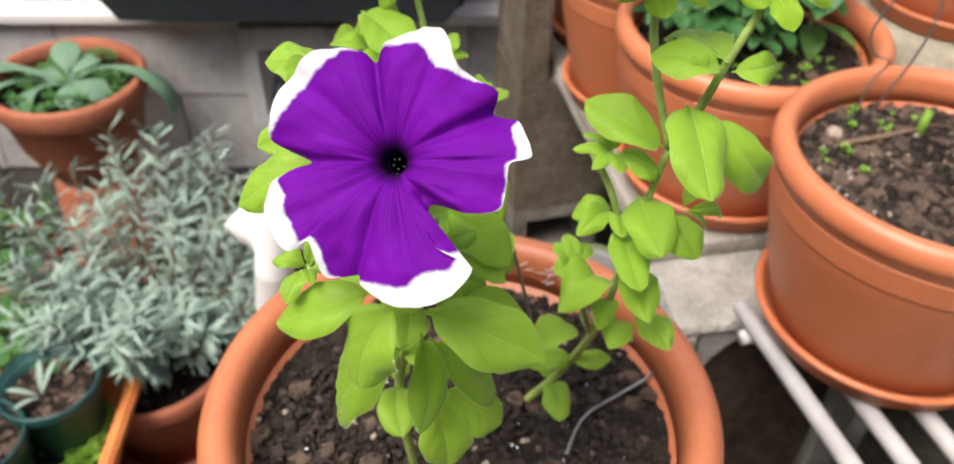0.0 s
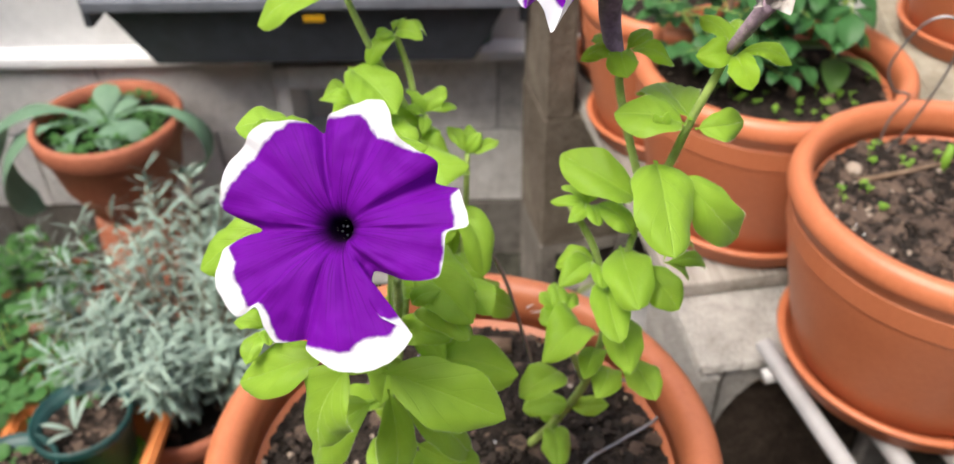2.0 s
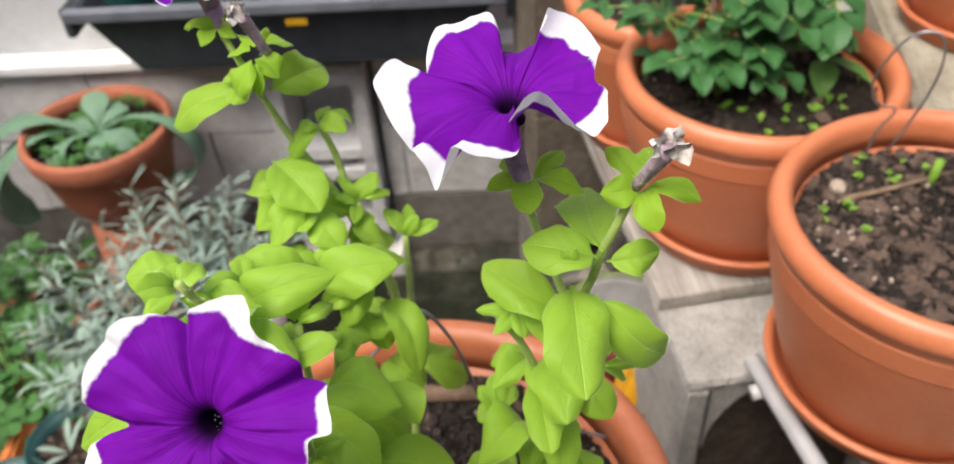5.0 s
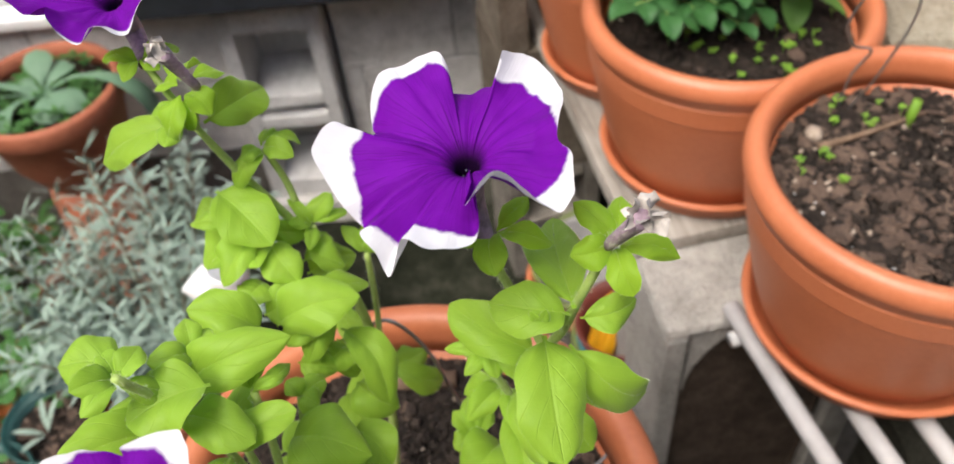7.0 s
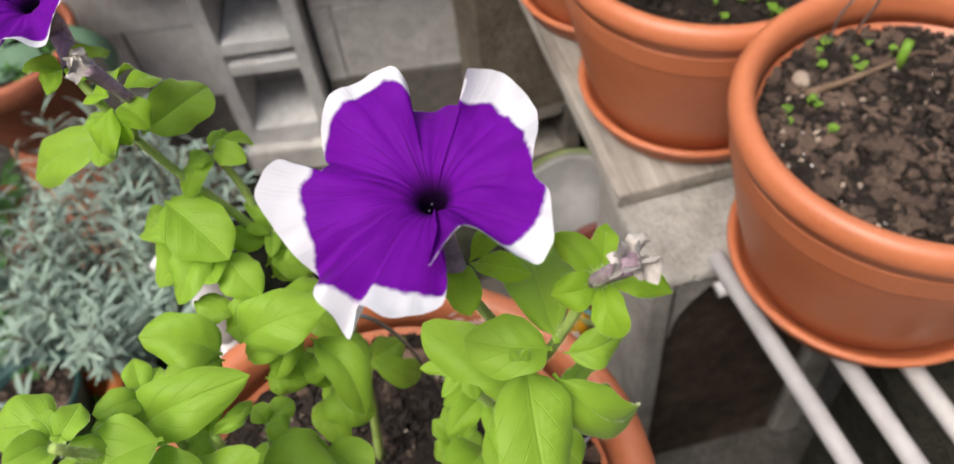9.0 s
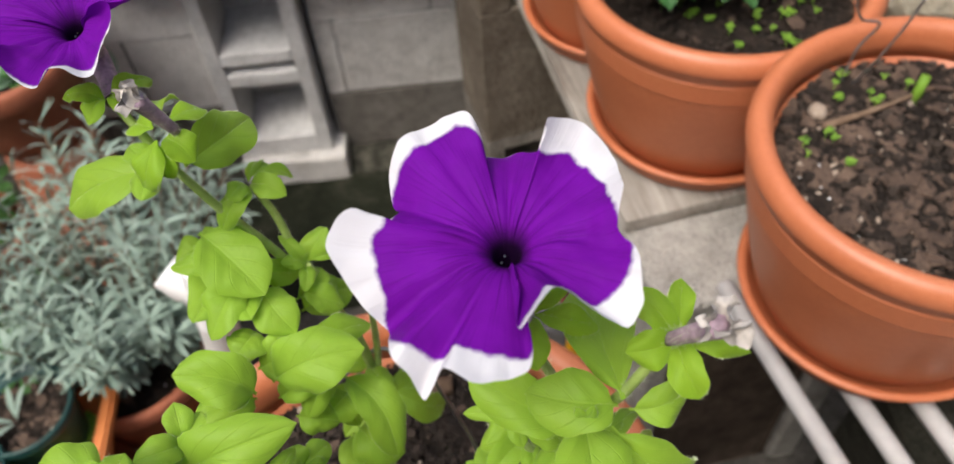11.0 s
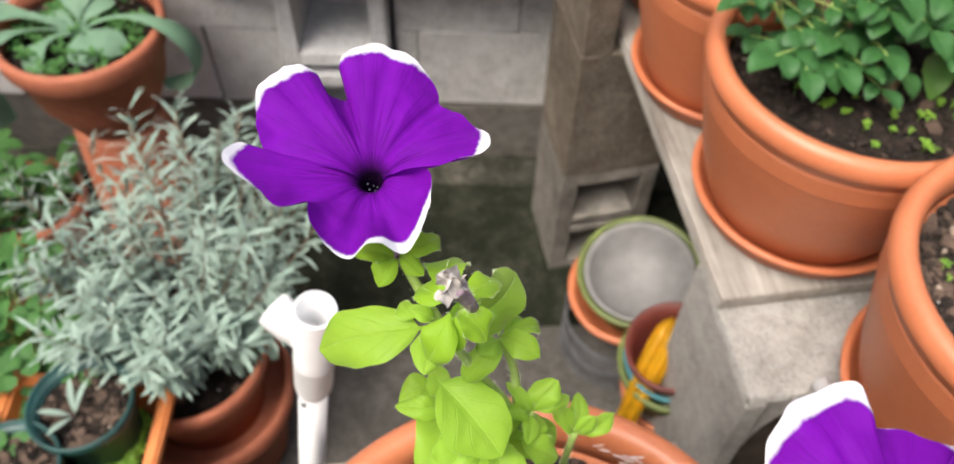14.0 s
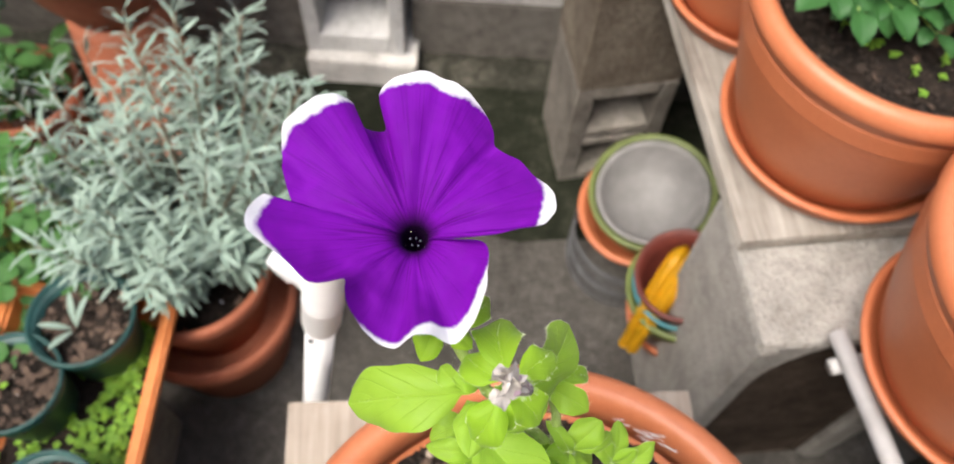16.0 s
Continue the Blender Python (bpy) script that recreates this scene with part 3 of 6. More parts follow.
# ---------------------------------------------------------------- blocks, shelf and rack
def hollow_block(name, x, y, z, w, d, h, label, rz=0.0, material=None, back=True, shell=0.17):
    """A hollow concrete block set on end, with its cores facing forward: two holes and a narrow slot between them."""
    e = thing(name, x, y, z, label, "concrete block", "hollow concrete blocks", rz=rz)
    material = material or CONC
    t = w * shell
    rnd = random.Random(int(x * 977 + z * 131))
    def slab(nm, x0, x1, z0, z1, y0=0.0, y1=None):
        y1 = d if y1 is None else y1
        b = box(x1 - x0, y1 - y0, z1 - z0, 0.004, 0.0012, rnd.randint(0, 999))
        o = part(nm, b, material, e, smooth=False)
        o.matrix_basis = pose((x0 + x1) / 2, (y0 + y1) / 2, z0)
        return o
    slab("face_shell", 0, t, 0, h)
    slab("face_shell", w - t, w, 0, h)
    for a, b in ((0.0, 0.10), (0.415, 0.475), (0.525, 0.585), (0.90, 1.0)):
        slab("web", t + 0.0005, w - t - 0.0005, a * h, b * h, 0.001, d - 0.001)
    if back:
        slab("back_shell", t + 0.0005, w - t - 0.0005, 0.101 * h, 0.899 * h, d - 0.012, d - 0.002)
    return e


def solid_block(name, x, y, z, w, d, h, label, rz=0.0, material=None, seed=1, bev=0.006):
    b = box(w, d, h, bev, 0.0015, seed)
    bmesh.ops.translate(b, vec=(w / 2, d / 2, 0), verts=b.verts)
    o = tagged(part(name, b, material or CONC, smooth=False), label, "concrete block")
    o.matrix_basis = pose(x, y, z, 0, 0, rz)
    return o


hollow_block("hollow_block", -0.549, 1.430, 0.078, 0.194, 0.16, 0.472, "pale hollow concrete block set on end, cores facing out", rz=8, material=CONC_PALE, shell=0.145)
solid_block("base_block", -0.548, 1.405, 0.0, 0.222, 0.18, 0.077, "grey concrete block under the hollow block", rz=8, seed=4)
hollow_block("hollow_block", -0.010, 1.272, 0.0, 0.178, 0.16, 0.29, "grey hollow concrete block on the floor, cores facing out", rz=20, back=False, material=CONC_STAINED)
# pier and post carry the shelf's shade in their colour
solid_block("pier_block", -0.010, 1.272, 0.2905, 0.178, 0.16, 0.275, "brown concrete block carrying the shelf board, darkened for the shade there", rz=20, seed=7, material=CONC_BROWN_SHADED)
solid_block("post_block", -0.0095, 1.2725, 0.566, 0.050, 0.155, 0.22, "narrow brown concrete post beside the shelf board, darkened like the pier", rz=20, seed=17, material=CONC_BROWN_SHADED)

plank = tagged(part("shelf_board", box(0.31, 0.70, 0.022, 0.003, 0.0015, 5), WOOD, smooth=False), "weathered grey wooden shelf board carrying flower pots", "shelf")
plank.matrix_basis = pose(0.185, 0.862, 0.566, 0, 0, 17.3) @ pose(0.155, 0.35, 0)

sb = thing("support_block", 0.219, 0.752, 0.0, "pale rough hollow concrete block stack at the end of the shelf", "concrete block", rz=15)
for nm, x0, x1, y0, y1, z0, z1, s in (("side_wall", 0.0, 0.032, 0.0, 0.20, 0.001, 0.547, 9), ("side_wall", 0.255, 0.30, 0.0, 0.20, 0.001, 0.547, 10), ("back_wall", 0.0325, 0.2545, 0.15, 0.199, 0.001, 0.547, 11),
                                      ("top_slab", 0.0, 0.30, 0.0, 0.20, 0.5475, 0.564, 12)):
    o = part(nm, box(x1 - x0, y1 - y0, z1 - z0, 0.0075, 0.0022, s, 3), CONC_LIGHT, sb, smooth=False)
    o.matrix_basis = pose((x0 + x1) / 2, (y0 + y1) / 2, z0)
# solid dark fill added in place of the shade inside the hollow core
o = part("earth_fill", box(0.220, 0.13, 0.540, 0.012, 0.004, 31, 3), CORE_SHADE, sb, "dark brown fill standing for the shaded hollow of the block", smooth=False)
o.matrix_basis = pose(0.143, 0.076, 0.004)
# broken, rounded haunches under the slab
for x0, sgn in ((0.0335, 1), (0.253, -1)):
    bm = bmesh.new()
    pts = [(0, 0)] + [(0.10 * (1 - math.sin(a)), -0.13 * (1 - math.cos(a))) for a in [k * math.pi / 2 / 7 for k in range(8)]]
    lo = [bm.verts.new((x0 + sgn * px, 0.004, 0.547 + pz)) for px, pz in pts]
    hi = [bm.verts.new((x0 + sgn * px, 0.148, 0.547 + pz)) for px, pz in pts]
    for i in range(len(pts)):
        j = (i + 1) % len(pts)
        bm.faces.new((lo[i], lo[j], hi[j], hi[i]))
    bm.faces.new(lo)
    bm.faces.new(hi[::-1])
    bmesh.ops.recalc_face_normals(bm, faces=bm.faces)
    part("haunch", bm, CONC_LIGHT, sb, smooth=False)

rack = thing("bar_rack", 0.288, 0.770, 0.594, "white painted rack of round bars under a flower pot", "rack", rz=-68.5)
for k in range(6):
    tube("bar", [(0, 0.056 * k, 0), (0.80, 0.056 * k, 0)], 0.0105, WHITE_PAINT, rack, seg=14)
tube("cross_bar", [(0.03, -0.012, -0.02), (0.03, 0.30, -0.02)], 0.009, WHITE_PAINT, rack, seg=12)
tube("cross_bar", [(0.72, -0.012, -0.02), (0.72, 0.30, -0.02)], 0.009, WHITE_PAINT, rack, seg=12)
for yy in (0.0, 0.28):
    tube("leg", [(0.72, yy, -0.592), (0.72, yy, -0.012)], 0.010, WHITE_PAINT, rack, seg=12)

# block added below the rack so that the gaps between bars look shaded
o = tagged(part("base_block", box(0.62, 0.36, 0.50, 0.012, 0.003, 41), RACK_SHADE, smooth=False), "dark block added below the bar rack to fill its gaps with shade", "concrete block")
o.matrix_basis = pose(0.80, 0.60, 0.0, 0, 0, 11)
# ---------------------------------------------------------------- pots on the shelf
POTS = [(0.286, 1.038, 0.589, 0.170, 0.238, "round terracotta-coloured plastic pot with a rose, on its saucer"),
        (0.436, 0.752, 0.608, 0.170, 0.240, "round terracotta-coloured plastic pot of bare soil on its saucer"),
        (0.186, 1.245, 0.589, 0.150, 0.235, "round terracotta-coloured plastic pot behind the rose pot"),
        (0.135, 1.440, 0.589, 0.125, 0.20, "round terracotta-coloured plastic pot against the wall")]
for x, y, z, R, H, label in POTS:
    e = thing("flower_pot", x, y, z, label, "flower pot", "pots on the shelf and rack")
    pot_parts(e, R, H, TERRA)
e = thing("flower_pot", 0.665, 1.37, 0.706, "terracotta-coloured plastic pot on the concrete step", "flower pot", "pots on the shelf and rack")
pot_parts(e, 0.16, 0.24, TERRA)
soil_disc("potting_soil", 0.286, 1.038, 0.589 + 0.238 - 0.042, 0.146, "dark moist soil with seedlings in the rose pot", 700, 40, 2)
soil_disc("potting_soil", 0.436, 0.752, 0.608 + 0.240 - 0.042, 0.146, "dry brown soil with bark chips and stones", 1600, 640, 3, pebbles=90)
soil_disc("potting_soil", 0.186, 1.245, 0.589 + 0.235 - 0.05, 0.125, "dark soil in a pot", 200, 30, 4)
soil_disc("potting_soil", 0.665, 1.37, 0.706 + 0.24 - 0.05, 0.135, "dark soil in a pot", 100, 30, 5)
soil_disc("potting_soil", 0.135, 1.44, 0.589 + 0.20 - 0.05, 0.10, "dark soil in a pot", 100, 30, 6)

# ---------------------------------------------------------------- main pot on its stand
stand = thing("plant_stand", 0, 0, 0, "stack of concrete blocks with a pale board on top", "stand")
for k, (a, b) in enumerate(((0, 0.19), (0.191, 0.38), (0.381, 0.583))):
    o = part("block", box(0.30, 0.30, b - a, 0.006, 0.0015, k + 20), CONC, stand, smooth=False)
    o.matrix_basis = pose(-0.01, 0.41, a, 0, 0, 2 * k)
o = part("board", box(0.40, 0.44, 0.02, 0.003, 0.001, 2), PALE_WOOD, stand, "pale wooden board", smooth=False)
o.matrix_basis = pose(-0.012, 0.412, 0.584, 0, 0, 13)
main_pot = thing("flower_pot", -0.002, 0.404, 0.605, "large terracotta-coloured plastic pot holding the petunia", "flower pot")
pot_parts(main_pot, 0.181, 0.242, TERRA, saucer=False, wall=0.019)
rnd = random.Random(61)
sv, sf = [], []
for k in range(9):
    a0, z0 = radians(rnd.uniform(62, 84)), 0.224 + rnd.uniform(-0.012, 0.010)
    da, dz = rnd.uniform(0.03, 0.10), rnd.uniform(0.0, 0.010)
    tube_data([Vector((0.1522 * math.cos(a0 - da * q / 4), 0.1522 * math.sin(a0 - da * q / 4), z0 + dz * q / 4)) for q in range(5)], rnd.uniform(0.0003, 0.0006), 5, sv, sf)
mesh_part("scuffing", sv, sf, PVC, main_pot, "whitish scuffs on the inner wall")["kind"] = "stuff"
soil_disc("potting_soil", -0.002, 0.404, 0.800, 0.156, "dark crumbly moist soil around the petunia", 2600, 160, 8, pebbles=60)

# ---------------------------------------------------------------- petunia
def petunia_flower(e, centre, normal, roll, R, lobes, notches, whites, reflex, calyx, seed=0, dish=0.014, edge=()):
    """A trumpet flower of five fused lobes. lobes: (angle, length); notches: (angle, share of length left, width);
    whites: (angle, width of the white margin, spread); reflex: (angle, rise of the edge, spread).
    edge, in place of these four: the folded edge as (angle, reach in mm, rise in mm, white share, and how far the margin hangs) at tips, folds and notches."""
    rnd = random.Random(seed)
    nrm = Vector(normal).normalized()
    x = Vector((0, 0, 1)).cross(nrm)
    x.normalize()
    yv = nrm.cross(x)
    q = Matrix((x, yv, nrm)).transposed() @ Matrix.Rotation(radians(roll), 3, "Z")
    c = Vector(centre)

    def gap(a, b):
        return abs((a - b + 180) % 360 - 180)

    def around(a, items):
        s = t = 0.0
        for k in items:
            w = math.exp(-(gap(a, k[0]) / k[2]) ** 2)
            s += w * k[1]
            t += w
        return s / max(t, 1e-6) if t > 1e-6 else 0.0

    na, nr = 180, 26
    rt = 0.0043
    curve = []
    if edge:
        na = 240
        ctl = [(k[1] * math.cos(radians(k[0])), k[1] * math.sin(radians(k[0])), k[2], k[3], k[0], k[4] if len(k) > 4 else 0.0) for k in edge]
        n = len(ctl)
        long = [math.hypot(ctl[(k + 1) % n][0] - ctl[k][0], ctl[(k + 1) % n][1] - ctl[k][1]) + 1.5 for k in range(n)]
        total = sum(long)
        for j in range(na):
            s, k = total * j / na, 0
            while s > long[k]:
                s -= long[k]
                k += 1
            f = s / long[k]
            val = []
            for c4 in range(6):
                p0, p1, p2, p3 = (ctl[q4 % n][c4] + (360 * (q4 // n) if c4 == 4 else 0) for q4 in (k - 1, k, k + 1, k + 2))
                m1, m2 = (p2 - p0) * 0.42, (p3 - p1) * 0.42
                if c4 > 2:
                    val.append(p1 + (p2 - p1) * f)
                else:
                    val.append((2 * f ** 3 - 3 * f * f + 1) * p1 + (f ** 3 - 2 * f * f + f) * m1 + (3 * f * f - 2 * f ** 3) * p2 + (f ** 3 - f * f) * m2)
            curve.append(val)
    verts, faces, uvs, margins = [], [], [], []
    for i in range(nr + 1):
        for j in range(na):
            a = 360 * j / na
            rad = math.radians(a)
            L = 0.0
            tot = 0.0
            for la, ll in lobes:
                w = math.exp(-(gap(a, la) / 34) ** 2) + 1e-5
                L += w * ll
                tot += w
            L = L / tot
            for na_, share, wid in (() if edge else notches):
                L *= 1 - (1 - share) * math.exp(-(gap(a, na_) / wid) ** 2)
            L *= 1 + 0.004 * math.sin(rad * 23 + seed) + 0.006 * math.sin(rad * 37 + 2 * seed) + 0.03 * noise.noise(Vector((math.cos(rad) * 6, math.sin(rad) * 6, seed)))
            Rr = L * R
            if i < 5:
                v = 0.0
                u = i / 5
                r, z = rt * (0.12 + 0.88 * u ** 0.6), -0.017 * (1 - u) - 0.004
            else:
                v = (i - 5) / (nr - 5)
                r = rt + (Rr - rt) * v
                z = -0.004 + dish * (1 - math.exp(-v * 5)) - 0.25 * dish * v * v
                z += 0.0024 * math.cos(math.radians(5 * (a - lobes[0][0]))) * v * (1 - 0.3 * v)
                for na_, share, wid in (() if edge else notches):
                    z -= (0.0016 + 0.004 * (1 - share)) * math.exp(-(gap(a, na_) / (5 + 5 * v)) ** 2) * v ** 0.8
                lobe_mid = min(gap(a, la) for la, _ in lobes)
                z -= 0.0016 * math.exp(-(lobe_mid / 5) ** 2) * v * (1.2 - v)
                z += 0.0026 * math.sin(rad * 7 + seed * 1.7) * v ** 2 + 0.0020 * math.sin(rad * 13 + 2 * seed) * v ** 3 + 0.0012 * math.sin(rad * 29 + seed) * v ** 5 + 0.0014 * math.sin(rad * 5 + 9 * v + seed) * v
                lift = 0.0
                for ra, rise, spread in reflex:
                    lift += rise * math.exp(-(gap(a, ra) / spread) ** 2)
                z += lift * v ** 2.4 * R
                r *= 1 - min(0.55, 0.42 * abs(lift)) * max(0, v - 0.45)
            p = Vector((r * math.cos(rad), r * math.sin(rad), z))
            if edge:
                ex, ey, ez, ew, a, hang = curve[j]
                rad = radians(a)
                p = Vector((r * math.cos(rad), r * math.sin(rad), z))
                if i >= 5:
                    foot = Vector((rt * math.cos(rad), rt * math.sin(rad)))
                    crease = min(gap(a, k4) for k4 in notches)
                    rib = min(gap(a, k4[0]) for k4 in lobes)
                    ruffle = -0.0046 * math.exp(-(crease / (4 + 5 * v)) ** 2) * v * (1.15 - v) * 1.6 - 0.0016 * math.exp(-(rib / 4) ** 2) * v * (1.1 - v) * 2 + 0.0016 * noise.noise(Vector((a * 0.06, v * 2.5, seed + 3))) * v * (1.2 - v) * 2
                    ruffle += 0.00010 * math.sin(a * 1.05 + seed) * v * (1 - 0.5 * v) + 0.0010 * math.sin(j * 0.35 + seed) * v ** 4 + 0.0022 * noise.noise(Vector((ex * 0.09, ey * 0.09, v * 2 + seed))) * v + 0.0011 * noise.noise(Vector((ex * 0.22 * v, ey * 0.22 * v, seed + 9))) * v
                    fine = 1 + 0.012 * noise.noise(Vector((j * 0.31, 0, seed))) * v
                    z = -0.004 + 0.010 * (1 - math.exp(-6 * v)) * (1 - v ** 2.3) + (ez * 0.001 + 0.004) * v ** 2.3 + ruffle - hang * 0.001 * max(0.0, (v - 0.70) / 0.30) ** 1.4
                    vv = v - 0.012 * hang * max(0.0, v - 0.74)
                    p = Vector((foot.x + (ex * 0.001 * fine - foot.x) * vv, foot.y + (ey * 0.001 * fine - foot.y) * vv, z))
            verts.append(c + q @ p)
            uvs.append(((0.0 if i < 5 else v) * 0.9 + 0.1 * min(1, i / 5), a / 360))
            wd = (curve[j][3] * 1.12 - 0.035 if edge else around(a, whites) - 0.012) * (0.85 + 0.3 * noise.noise(Vector((math.cos(rad) * 4, math.sin(rad) * 4, seed + 5))))
            margins.append(0.5 + (v - (1 - wd)) * 1.6)
    for i in range(nr):
        for j in range(na):
            k = (j + 1) % na
            faces.append((i * na + j, i * na + k, (i + 1) * na + k, (i + 1) * na + j))
    fl = mesh_part("corolla", verts, faces, PETAL, e, "purple petals with ragged white margins", uvs=uvs, layer="rim")
    at = fl.data.attributes.new("margin", "FLOAT", "POINT")
    at.data.foreach_set("value", margins)
    # stamens in the throat
    bm = bmesh.new()
    for k in range(5):
        a = k * 1.257 + seed
        bmesh.ops.create_icosphere(bm, subdivisions=1, radius=0.0005, matrix=Matrix.Translation(c + q @ Vector((0.0016 * math.cos(a), 0.0016 * math.sin(a), -0.0075 - 0.0011 * k))))
    part("anthers", bm, ANTHER, fl, "grey-blue anthers")
    back = c + q @ Vector((0, 0, -0.030))
    cal = Vector(calyx)
    line = spline([c + q @ Vector((0, 0, -0.009)), c + q @ Vector((0, 0, -0.022)), back * 0.5 + cal * 0.5, cal], 5)
    tv, tf = tube_data(line, (0.0056, 0.0030), 14, cap=False)
    mesh_part("flower_tube", tv, tf, TUBE, fl, "dull purple hairy tube")
    HAIR_LINES.append((line, 0.0036))
    return cal, (back - cal).normalized()


def petunia_blade(base, tip, up, width, st, seed, arch=0.15, nu=19, nv=13, quilt=0.020):
    """A soft ovate leaf from its base to its tip: short stalk, wavy hairy margin, sunken midrib, tissue bulging between the side veins."""
    verts, faces, uvs = st
    rnd = random.Random(seed)
    b, e = Vector(base), Vector(tip)
    chord = e - b
    ln = chord.length
    y = chord.normalized()
    up = Vector(up)
    up = (up - y * up.dot(y)).normalized()
    side = y.cross(up).normalized()
    up = Matrix.Rotation(rnd.uniform(-0.30, 0.30), 3, y) @ up
    p1, p2, p3, p4 = (rnd.uniform(0, 6.28) for _ in range(4))
    wav, fold, curl = rnd.uniform(0.07, 0.18), rnd.uniform(0.22, 0.50), rnd.uniform(0.10, 0.30)
    veins, lean, hook = rnd.uniform(4.2, 5.4), rnd.uniform(-0.07, 0.07), rnd.uniform(0.0, 0.10)
    full, sharp = rnd.uniform(0.50, 0.66), rnd.uniform(0.55, 0.76)
    peak = full / (full + sharp)
    norm = peak ** full * (1 - peak) ** sharp
    spine = []
    for i in range(nu):
        t = i / (nu - 1)
        rise = arch * 4 * t * (1 - t) * (1.15 - 0.3 * t) - hook * max(0.0, t - 0.70) ** 2 * 9 * (1 - t) * 3
        spine.append(b + chord * t + up * (rise * ln) + side * (lean * ln * math.sin(math.pi * t)))
    b0 = len(verts)
    for i in range(nu):
        t = i / (nu - 1)
        d = (spine[min(i + 1, nu - 1)] - spine[max(i - 1, 0)]).normalized()
        x = d.cross(up).normalized()
        n = x.cross(d)
        s0 = max(0.0, (t - 0.06) / 0.94)
        w = max(0.07 * (1 - t) ** 2, s0 ** full * (1 - s0) ** sharp / norm)
        for j in range(nv):
            s = 2 * j / (nv - 1) - 1
            a = abs(s)
            half = 1 if s > 0 else -1
            wl = w * (1 + 0.07 * math.sin(8 * t + p1 + half) + 0.035 * math.sin(19 * t + p2 - half)) * width / 2
            z = fold * (1.15 - 0.7 * t) * wl * a ** 0.8 - curl * width * w * a ** 3 * (0.5 + 0.5 * t)
            z += wav * width * math.sin(6.5 * t + (p3 if half > 0 else p4)) * a * a * w
            z += quilt * width * math.sin(6.283 * (veins * t - 1.6 * a * w)) * min(1.0, a * 2.2) * (1.05 - a) * w * 2
            verts.append(spine[i] + x * (s * wl * (1 - 0.10 * fold)) + n * z)
            uvs.append((s, t))
    for i in range(nu - 1):
        for j in range(nv - 1):
            q = b0 + i * nv + j
            faces.append((q, q + 1, q + nv + 1, q + nv))
    EDGES.append(([Vector(verts[b0 + i * nv]) for i in range(2, nu)] + [Vector(verts[b0 + i * nv + nv - 1]) for i in range(nu - 2, 1, -1)], 0.0))
    EDGES.append(([Vector(q) for q in spine[1:-2]], 0.0))


EDGES = []


def hairs(e, lines, radius, length, per_m, seed=0, name="hairs"):
    rnd = random.Random(seed)
    v, f = [], []
    for pts, r in lines:
        for a, b in zip(pts, pts[1:]):
            d = b - a
            if d.length < 1e-6:
                continue
            for _ in range(int(d.length * per_m)):
                p = a + d * rnd.random()
                out = Vector((rnd.gauss(0, 1), rnd.gauss(0, 1), rnd.gauss(0, 1)))
                out = (out - d * (out.dot(d) / d.length_squared)).normalized()
                k = d.cross(out).normalized() * radius
                ln = length * rnd.uniform(0.5, 1.1)
                n = len(v)
                v += [p + out * r * 0.9 - k, p + out * r * 0.9 + k, p + out * (r + ln)]
                f.append((n, n + 1, n + 2))
    o = mesh_part(name, v, f, HAIR, e)
    o["kind"] = "stuff"
    return o


HAIR_LINES = []
petunia = thing("petunia", 0.0, 0.0, 0.0, "petunia with light green hairy leaves and three purple white-edged flowers", "flower")

